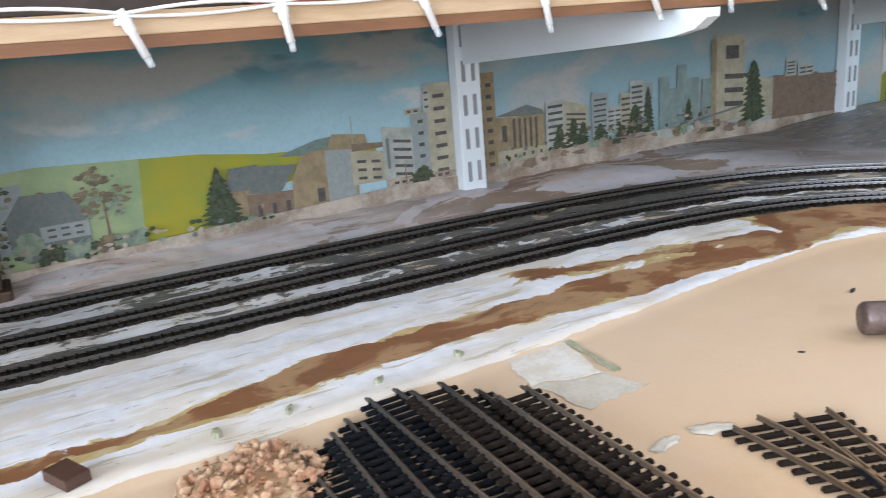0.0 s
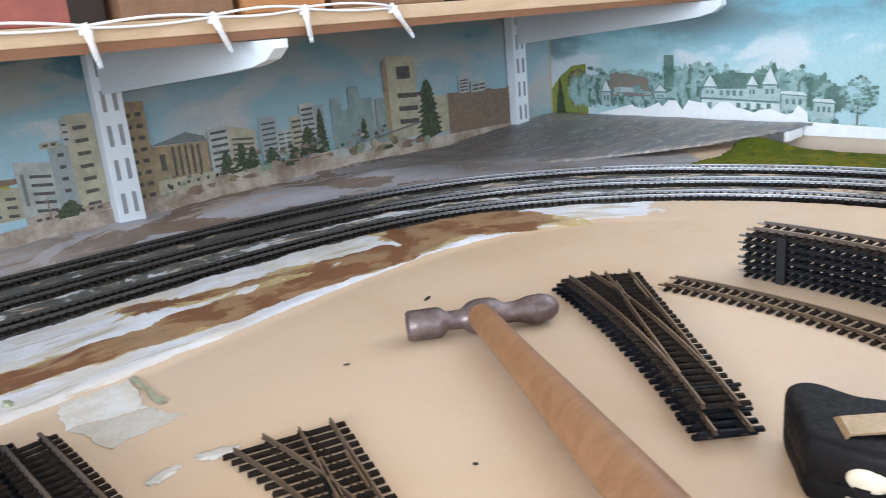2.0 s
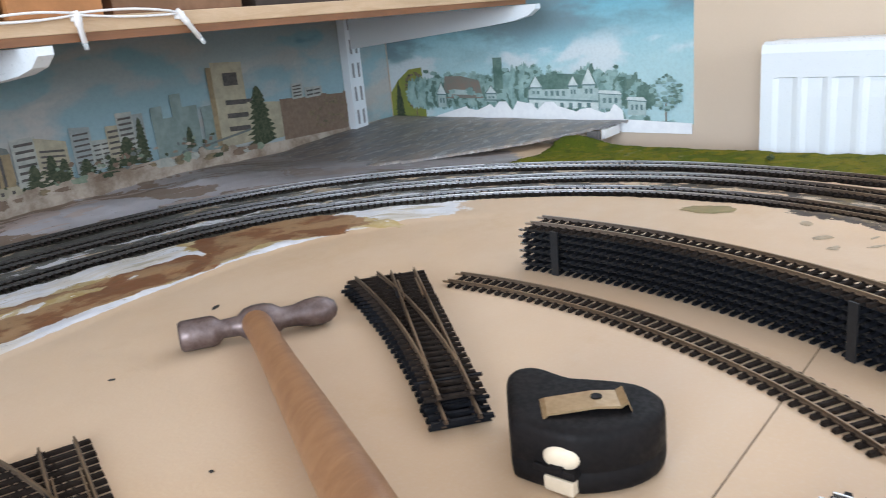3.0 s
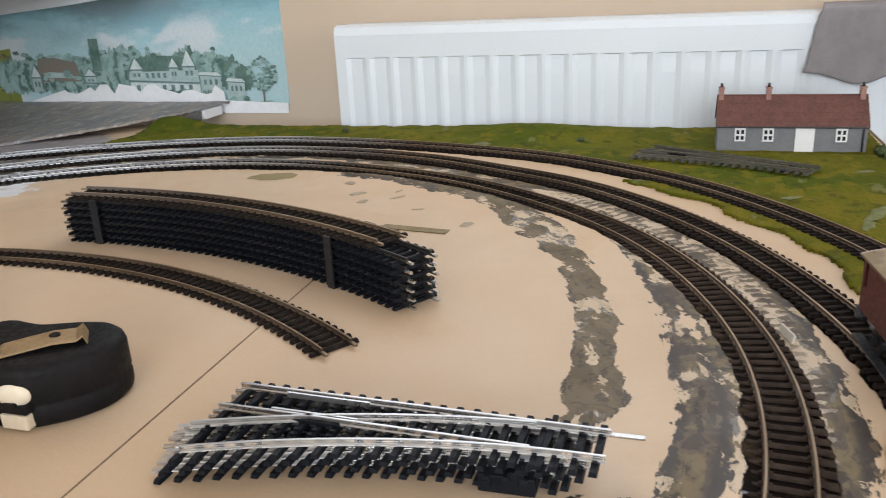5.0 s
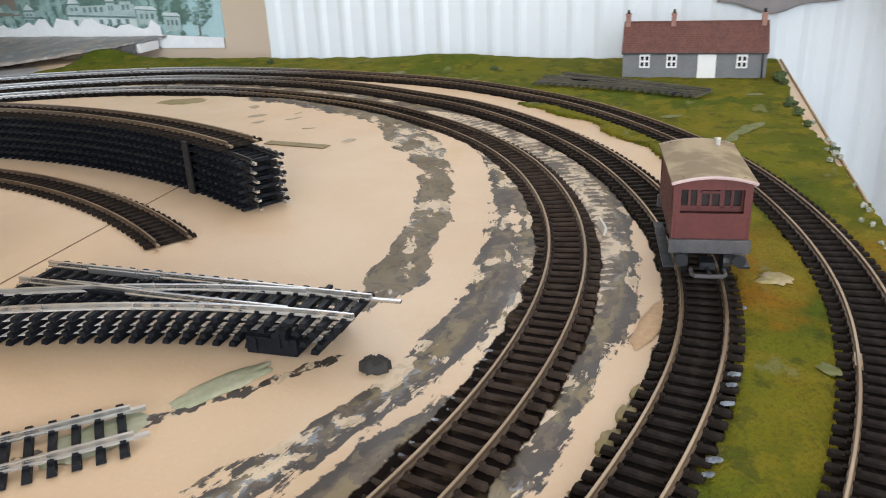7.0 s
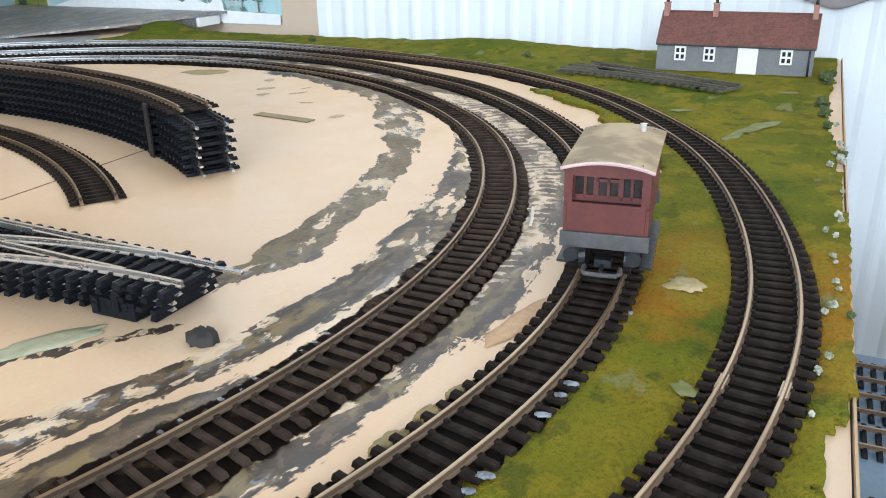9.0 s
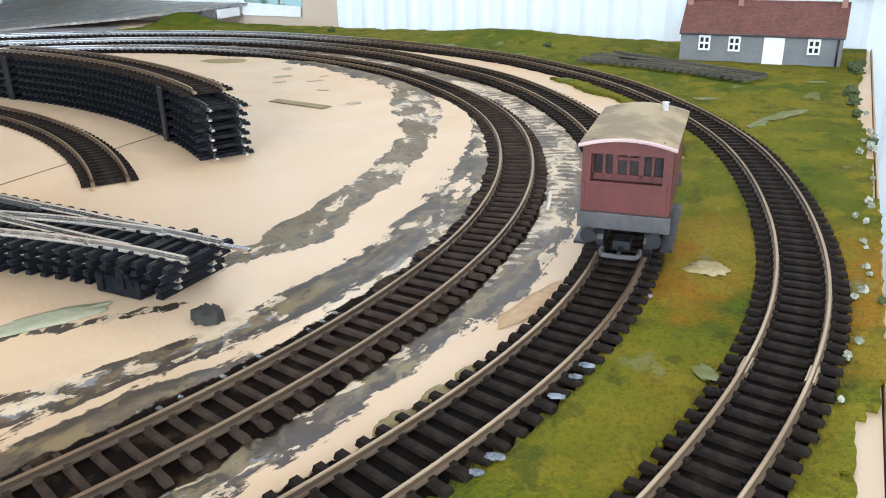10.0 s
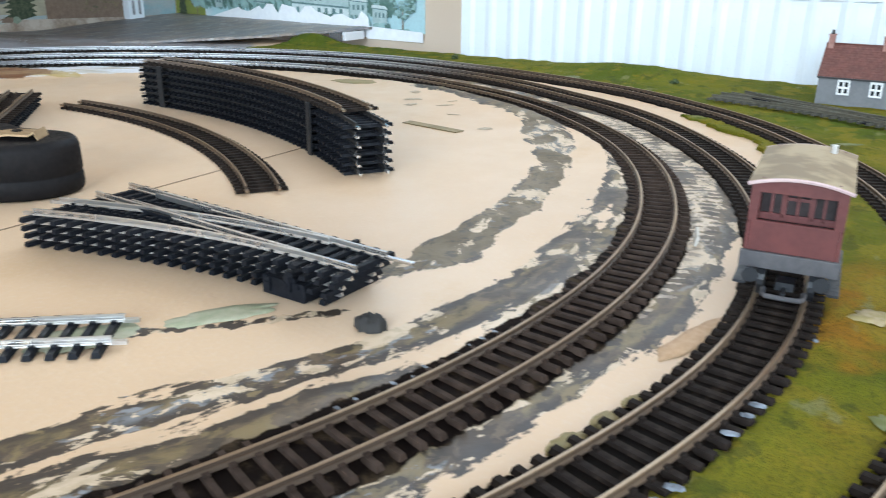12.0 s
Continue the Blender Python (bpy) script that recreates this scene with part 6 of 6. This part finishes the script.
for x0, x1, y0, h, mat, words in ((-0.1, 0.215, 0.512, 0.05, "box_dark", "dark card stock box on the shelf"), (0.220, 0.262, 0.508, 0.045, "box_red", "faded red card stock box on the shelf"), (0.266, 0.285, 0.53, 0.05, "box_dark", "narrow dark card box on the shelf"), (0.289, 0.40, 0.509, 0.06, "box_red", "faded red card stock box on the shelf"), (0.404, 0.43, 0.525, 0.04, "box_dark", "narrow dark card box on the shelf"), (0.435, 0.52, 0.512, 0.055, "box_brown", "brown card stock box on the shelf"), (0.527, 0.60, 0.508, 0.05, "box_orange", "orange card stock box on the shelf"), (0.612, 0.74, 0.515, 0.06, "box_brown", "brown card stock box on the shelf"), (0.76, 0.95, 0.52, 0.05, "box_dark", "dark card stock box on the shelf")):
    b = empty("storage_box", TILT, label=words, category="box", group="boxes on the shelf")
    box("tray", (x0, y0, SHELF_Z + 0.0195), (x1, y0 + 0.10, SHELF_Z + 0.012 + h), M[mat], b, 0.001)
    box("lid", (x0 - 0.001, y0 - 0.001, SHELF_Z + 0.0122 + h), (x1 + 0.001, y0 + 0.101, SHELF_Z + 0.024 + h), M[mat], b, 0.001)

# ---- dark post at the end of the backdrop ----
post = empty("timber_post", label="dark brown stained timber post against the backdrop", category="post")
M["dark_wood"] = wood("dark_stained_post", (0.075, 0.030, 0.016), (0.045, 0.02, 0.012), (6, 6, 1))
box("shaft", (0.020, 0.782, 0.0), (0.058, 0.8195, SHELF_Z + 0.0075), M["dark_wood"], post, 0.002)
box("foot", (0.014, 0.774, 0.0), (0.064, 0.8195, 0.012), M["dark_wood"], post, 0.002)

# ---- cloth on the radiator ----
M["cloth"] = plain("grey_cotton_cloth", (0.27, 0.25, 0.26), (0.23, 0.215, 0.225), 0.95, 60, bump=0.5, fine=1200)
verts, faces, nu, nv = [], [], 40, 34
for j in range(nv):
    f = j / (nv - 1)
    for i in range(nu):
        g = i / (nu - 1)
        wide = 0.038 + 0.026 * f
        y = -0.398 + (0.5 - g) * 2 * wide + 0.003 * math.sin(5 * f + g * 3)
        zlow = 0.047 + 0.012 * (2 * abs(g - 0.45)) ** 1.6 + 0.0025 * math.sin(g * 11)
        if f < 0.25:
            q = f / 0.25
            x, z = 1.232 - 0.054 * q, 0.1215 + 0.002 * math.sin(math.pi * q)
        else:
            q = (f - 0.25) / 0.75
            x, z = 1.178 - 0.003 * q + 0.0025 * math.sin(g * 19 + q * 2) * q - 0.004 * q * (abs(g - 0.5) > 0.42), 0.1215 + (zlow - 0.1215) * q
        verts.append((x, y, z))
faces = [(j * nu + i, j * nu + i + 1, (j + 1) * nu + i + 1, (j + 1) * nu + i) for j in range(nv - 1) for i in range(nu - 1)]
cloth = tagged(obj("cleaning_cloth", verts, faces, M["cloth"], smooth=True), "grey cotton cloth draped over the radiator", "cloth")
mod = cloth.modifiers.new("thick", "SOLIDIFY")
mod.thickness, mod.offset = 0.0016, -1

# ---- side table below the board edge and the stool beyond ----
M["pale_blue"] = plain("pale_blue_laminate", (0.145, 0.215, 0.295), (0.125, 0.19, 0.265), 0.45, 8)
table = empty("side_table", label="low pale blue laminate table beside the baseboard", category="table")
box("table_top", (0.36, -0.86, -0.140), (0.800, -0.375, -0.120), M["pale_blue"], table, 0.002)
for x in (0.38, 0.74):
    for y in (-0.84, -0.475):
        box("leg", (x, y, FLOOR_Z), (x + 0.03, y + 0.03, -0.1405), M["white_metal"], table, 0.002)
M["orange_pine"] = wood("orange_varnished_pine", (0.50, 0.22, 0.06), (0.40, 0.16, 0.04), (6, 1, 6))
M["turned_pine"] = wood("pale_turned_pine", (0.62, 0.42, 0.22), (0.52, 0.34, 0.17), (6, 6, 1))
stool = empty("pine_stool", label="varnished pine stool with turned legs beside the radiator", category="stool")
box("seat_top", (0.94, -0.88, 0.1205), (1.16, -0.508, 0.150), M["orange_pine"], stool, 0.004)
box("apron", (0.972, -0.85, 0.075), (1.13, -0.510, 0.120), M["orange_pine"], stool, 0.003)
for x, y in ((1.0, -0.548), (1.0, -0.82), (1.10, -0.82), (1.10, -0.553)):
    prof = ((0.0745, 0.020), (0.06, 0.020), (0.045, 0.022), (0.035, 0.016), (0.028, 0.020), (0.022, 0.015), (0.0, 0.016), (-0.10, 0.0205), (-0.25, 0.021), (-0.45, 0.017), (-0.60, 0.014), (-0.66, 0.018), (-0.70, 0.013), (FLOOR_Z, 0.012))
    bm = bmesh.new()
    add_tube(bm, [(x, y, z) for z, _ in prof], [r for _, r in prof], 18)
    part("leg", bm, M["turned_pine"], stool, "pale turned pine leg", smooth=True)

# ---- small litter on the board ----
M["tape_olive"] = plain("olive_masking_tape", (0.26, 0.20, 0.10), (0.20, 0.15, 0.07), 0.6, 60)
M["olive_stain"] = plain("olive_paint_stain", (0.24, 0.20, 0.09), (0.30, 0.22, 0.11), 0.7, 40)
M["glue"] = plain("dry_glue_film", (0.42, 0.335, 0.235), (0.34, 0.26, 0.17), 0.5, 60)
M["green_stain"] = plain("green_paint_stain", (0.25, 0.275, 0.17), (0.38, 0.36, 0.26), 0.7, 60)
M["green_line"] = plain("moss_green_paint", (0.25, 0.275, 0.17), (0.40, 0.38, 0.28), 0.7, 110)
M["bare"] = plain("bare_buff_plaster", (0.42, 0.33, 0.20), (0.30, 0.24, 0.10), 0.85, 120, bump=0.5)
M["flake"] = plain("plaster_flake", (0.58, 0.545, 0.49), (0.49, 0.44, 0.36), 0.8, 40, bump=0.5)
M["dark_litter"] = plain("dark_litter", (0.020, 0.018, 0.017), (0.040, 0.036, 0.033), 0.8, 60, bump=0.5)
M["joint"] = plain("dark_board_joint", (0.24, 0.17, 0.11), (0.18, 0.12, 0.075), 0.8, 60)


def flat_patch(name, x, y, rx, ry, turn, mat, label, high=0.0007, seed=0, ragged=0.35, base=0.0003):
    """A thin dried patch with a ragged rim."""
    rng = random.Random(seed)
    n, pts = 30, []
    for k in range(n):
        a = 2 * math.pi * k / n
        r = 1 - ragged * (0.5 + 0.5 * noise.noise((math.cos(a) * 2.2 + seed * 3.7, math.sin(a) * 2.2, seed))) - rng.uniform(0, ragged * 0.35)
        pts.append((rx * r * math.cos(a), ry * r * math.sin(a)))
    bm = bmesh.new()
    lo = [bm.verts.new((px, py, base)) for px, py in pts]
    hi = [bm.verts.new((px * 0.94, py * 0.94, base + high)) for px, py in pts]
    mid = [bm.verts.new((px * 0.5, py * 0.5, base + high * rng.uniform(0.7, 1.5))) for px, py in pts]
    c = bm.verts.new((0, 0, base + high))
    for k in range(n):
        j = (k + 1) % n
        bm.faces.new((lo[k], lo[j], hi[j], hi[k])), bm.faces.new((hi[k], hi[j], mid[j], mid[k])), bm.faces.new((mid[k], mid[j], c))
    bmesh.ops.transform(bm, matrix=pose(x, y, 0, 0, 0, turn), verts=bm.verts)
    return tagged(part(name, bm, M[mat], smooth=True), label, name.replace("_", " "))


tagged(box("masking_tape_strip", (-0.026, -0.0045, 0.0002), (0.026, 0.0045, 0.0008), M["tape_olive"], m=pose(0.780, -0.036, 0, 0, 0, 82)), "flat olive strip of masking tape on the board", "tape strip")
tagged(box("board_joint", (0.0, -0.0050, 0.0001), (0.765, -0.0043, 0.0004), M["joint"]), "dark seam between two baseboard panels", "seam", kind="structure")
flat_patch("paint_stain", 0.917, 0.148, 0.016, 0.030, 15, "olive_stain", "dried olive paint stain beside the track", 0.0004, 1)
for i, (x, y, a, b, t) in enumerate(((0.902, 0.063, 0.012, 0.008, 20), (0.868, 0.043, 0.008, 0.012, 40), (0.846, 0.030, 0.006, 0.009, 70), (0.797, -0.071, 0.006, 0.010, 60), (0.86, 0.005, 0.003, 0.012, 50), (0.829, -0.023, 0.003, 0.008, 20), (0.880, 0.010, 0.002, 0.008, 70))):
    flat_patch("glue_mark", x, y, a, b, t, "glue", "dried brown glue mark on the board", 0.0002, 10 + i, 0.6)
for i, (x, y, a, b, t) in enumerate(((0.468, -0.1555, 0.026, 0.0080, -31), (0.43, -0.132, 0.022, 0.012, -30)  )):
    flat_patch("green_smear", x, y, a, b, t, "green_stain", "dry green paint smear on the board", 0.0004, 20 + i)
M["slab_white"] = plain("thin_white_plaster", (0.68, 0.66, 0.63), (0.58, 0.52, 0.44), 0.8, 60, bump=0.4)


def ragged_sheet(name, corners, mat, label, high, seed):
    """A thin four-sided sheet whose edges are broken unevenly."""
    rng, pts = random.Random(seed), []
    for (ax, ay), (bx, by) in zip(corners, corners[1:] + corners[:1]):
        for k in range(9):
            f = k / 9
            pts.append((ax + (bx - ax) * f + rng.uniform(-0.0016, 0.0016), ay + (by - ay) * f + rng.uniform(-0.0016, 0.0016)))
    bm = bmesh.new()
    add_slab(bm, pts, 0.0003, high)
    return tagged(part(name, bm, M[mat]), label, name.replace("_", " "))


ragged_sheet("plaster_slab", [(0.318, 0.434), (0.362, 0.433), (0.350, 0.379), (0.310, 0.391)], "slab_white", "thin white plaster sheet stuck on the board", 0.0010, 31)
ragged_sheet("plaster_slab", [(0.312, 0.389), (0.351, 0.377), (0.361, 0.353), (0.318, 0.351)], "flake", "thin cream plaster sheet stuck on the board", 0.0007, 32)
ragged_sheet("plaster_slab", [(0.262, 0.446), (0.316, 0.440), (0.314, 0.424), (0.270, 0.432)], "flake", "thin cream plaster sheet stuck on the board", 0.0006, 33)
ragged_sheet("green_strip", [(0.3600, 0.434), (0.3640, 0.433), (0.3610, 0.376), (0.3580, 0.377)], "green_line", "narrow dry green paint strip on the plaster", 0.0012, 34)
for i, (x, y, a, b, t) in enumerate(((0.352, 0.300, 0.016, 0.007, -20), (0.325, 0.303, 0.014, 0.006, 10)  )):
    flat_patch("plaster_flake", x, y, a, b, t, "flake", "small plaster flake lying on the board", 0.0009, 40 + i, 0.5)
for i, (x, y, a, b, h) in enumerate(((0.489, -0.205, 0.0065, 0.0085, 0.0035), (0.5605, 0.372, 0.006, 0.002, 0.001), (0.243, 0.447, 0.006, 0.003, 0.0035), (0.189, 0.446, 0.007, 0.003, 0.003), (0.149, 0.445, 0.008, 0.004, 0.003), (0.297, 0.449, 0.005, 0.004, 0.004), (0.425, 0.192, 0.0018, 0.0013, 0.0006), (0.455, 0.33, 0.003, 0.001, 0.0006))):
    flat_patch("dark_crumb", x, y, a, b, 20 * i, "dark_litter" if i not in (2, 3, 4, 5) else "green_stain", "small dark crumb of scenery on the board", h, 60 + i, 0.5)
flat_patch("bare_patch", 0.589, -0.3475, 0.0105, 0.0120, 20, "bare", "pale bare plaster patch in the grass", 0.0008, 71, 0.6, 0.0026)
M["tan_skin"] = plain("tan_plaster_skin", (0.50, 0.335, 0.205), (0.43, 0.275, 0.155), 0.7, 70, bump=0.3)
flat_patch("plaster_skin", 0.545, -0.2998, 0.031, 0.0062, -14, "tan_skin", "thin tan plaster skin beside the middle line", 0.0007, 73, 0.35)
for i, (x, y, a, b) in enumerate(((0.492, -0.2965, 0.006, 0.0030), (0.479, -0.2935, 0.008, 0.0040), (0.463, -0.2895, 0.010, 0.0040))):
    flat_patch("olive_scatter", x, y, a, b, -18, "olive_stain", "crumbly olive scatter at the sleeper ends", 0.0012, 76 + i, 0.5)
M["worn_grass"] = plain("worn_grey_green_scatter", (0.120, 0.130, 0.035), (0.180, 0.190, 0.090), 0.9, 140, bump=0.6)
for i, (x, y, a, b, t) in enumerate(((0.850, -0.352, 0.036, 0.008, -28), (0.820, -0.340, 0.016, 0.006, -20), (0.884, -0.300, 0.014, 0.005, -60), (0.970, -0.365, 0.012, 0.006, -70), (1.06, -0.02, 0.016, 0.012, 20), (0.516, -0.358, 0.006, 0.005, 30))):
    flat_patch("worn_grass_patch", x, y, a, b, t, "worn_grass", "pale worn patch in the scatter grass", 0.0002, 80 + i, 0.5, 0.0028)
# small pale blue-white marks on the sleeper ends
M["paint_fleck"] = plain("pale_blue_white_mark", (0.27, 0.30, 0.345), (0.10, 0.11, 0.13), 0.7, 300)
for i, (x, y, a, b, t) in enumerate(((0.5060, -0.3272, 0.0016, 0.0036, 10), (0.4990, -0.3262, 0.0014, 0.0028, 14), (0.4875, -0.3245, 0.0015, 0.0034, 14), (0.4570, -0.3195, 0.0018, 0.0036, 20), (0.4500, -0.3180, 0.0014, 0.0026, 18), (0.558, -0.3335, 0.0014, 0.0012, 0))):
    flat_patch("paint_fleck", x, y, a, b, t, "paint_fleck", "pale blue-white fleck on a sleeper end", 0.0007, 140 + i, 0.5, 0.0027)
for i, (x, y, a) in enumerate(station(INNER, PITCH)):
    f = random.Random(900 + i)
    if 0.415 < x < 0.505 and y < -0.2 and f.random() < 0.75:
        o = -0.0138 - f.uniform(0, 0.0012)
        flat_patch("paint_fleck", x - o * math.sin(a), y + o * math.cos(a), 0.0011, f.uniform(0.0012, 0.0024), math.degrees(a), "paint_fleck", "pale blue-white fleck on a sleeper end", 0.0005, 170 + i, 0.5, 0.0024)
chip = box("card_chip", (-0.0075, -0.0006, 0.0), (0.0075, 0.0006, 0.0042), M["flake"], m=pose(0.6385, -0.2705, 0.0010, 12, 0, 17))
tagged(chip, "small white card chip standing beside the rail", "card chip")

M["lichen"] = plain("white_lichen", (0.42, 0.43, 0.38), (0.17, 0.19, 0.12), 0.95, 300, bump=0.8)
M["bush"] = plain("dark_foam_bush", (0.035, 0.055, 0.018), (0.065, 0.085, 0.028), 0.95, 400, bump=0.9)


def clump(name, x, y, z, r, mat, label, seed, n=3):
    """One tuft with a crumbly, uneven surface."""
    bm = bmesh.new()
    bmesh.ops.create_icosphere(bm, subdivisions=3, radius=1.0)
    for v in bm.verts:
        d = v.co.normalized()
        k = 0.70 + 0.50 * noise.noise(d * 1.7 + Vector((seed * 1.3, 0, 0))) + 0.22 * noise.noise(d * 4.0 + Vector((0, seed, 0)))
        v.co = Vector((x + d.x * k * r * 1.25, y + d.y * k * r, z + max(d.z * k * r * 0.9 + r * 0.25, -0.001)))
    return tagged(part(name, bm, M[mat], smooth=False), label, name.replace("_", " "))


wb = empty("wood_block", pose(0.077, 0.444, 0.0022, 0, 0, 25), "small rust-brown wooden block on the board", "wooden block")
M["rust_wood"] = wood("rust_brown_block", (0.10, 0.045, 0.028), (0.06, 0.028, 0.02))
box("block", (-0.0065, -0.0105, 0), (0.0065, 0.0105, 0.006), M["rust_wood"], wb, 0.0006)
rng = random.Random(12)
for i, (x, y, r) in enumerate(((0.872, -0.398, 3.0), (0.824, -0.400, 3.4), (0.812, -0.402, 3.0), (0.790, -0.400, 3.8), (0.782, -0.402, 3.2), (0.775, -0.395, 3.4), (0.800, -0.397, 2.6), (0.727, -0.401, 2.2), (0.690, -0.399, 3.4), (0.683, -0.400, 2.6), (0.668, -0.394, 2.6), (0.662, -0.398, 2.4), (0.638, -0.397, 2.4), (0.632, -0.398, 1.8), (0.612, -0.398, 2.4), (0.606, -0.399, 1.8), (0.590, -0.397, 3.0), (0.584, -0.3945, 2.2), (0.552, -0.396, 2.4), (0.541, -0.393, 2.2), (0.516, -0.392, 1.8))):
    clump("lichen_clump", x, y, 0.0026, r * 0.0007, "lichen", "white lichen clump glued along the grass edge", 400 + i, 16)
for i, (x, y, r) in enumerate(((1.04, -0.390, 0.006), (1.052, -0.393, 0.006), (1.030, -0.389, 0.005), (1.02, -0.392, 0.005), (0.93, -0.388, 0.006), (0.90, -0.391, 0.005), (0.865, -0.393, 0.004), (0.795, -0.401, 0.0035), (1.112, -0.072, 0.008), (1.075, -0.12, 0.005), (1.117, 0.157, 0.005), (0.583, -0.4025, 0.0018))):
    clump("bush", x, y, 0.003, r, "bush", "small dark green foam bush at the board edge", 500 + i, 30)
M["rubble"] = plain("red_brown_rubble", (0.34, 0.15, 0.08), (0.52, 0.36, 0.23), 0.85, 120, bump=0.6)
bm = bmesh.new()
for _ in range(800):
    a, d = rng.uniform(0, 6.283), rng.random() ** 0.55
    x, y = 0.152 + 0.036 * d * math.cos(a), 0.388 + 0.036 * d * math.sin(a)
    s = 0.0006 + 0.0034 * rng.random() ** 4
    bmesh.ops.create_icosphere(bm, subdivisions=1, radius=s, matrix=Matrix.Translation((x, y, 0.001 + (1 - d) * 0.005 * rng.random() + s * 0.3)) @ Euler((rng.uniform(0, 3), rng.uniform(0, 3), 0)).to_matrix().to_4x4() @ Matrix.Diagonal((1, rng.uniform(0.5, 1), rng.uniform(0.35, 0.8), 1)))
tagged(part("gravel_heap", bm, M["rubble"]), "heap of loose red-brown gravel on the board", "gravel", kind="stuff")
M["earth_bed"] = plain("loose_ochre_earth", (0.36, 0.20, 0.10), (0.50, 0.36, 0.22), 0.9, 45, bump=0.8, dist=0.002)
flat_patch("earth_spill", 0.152, 0.388, 0.044, 0.042, 20, "earth_bed", "thin spill of ochre earth under the gravel", 0.0018, 95, 0.45)
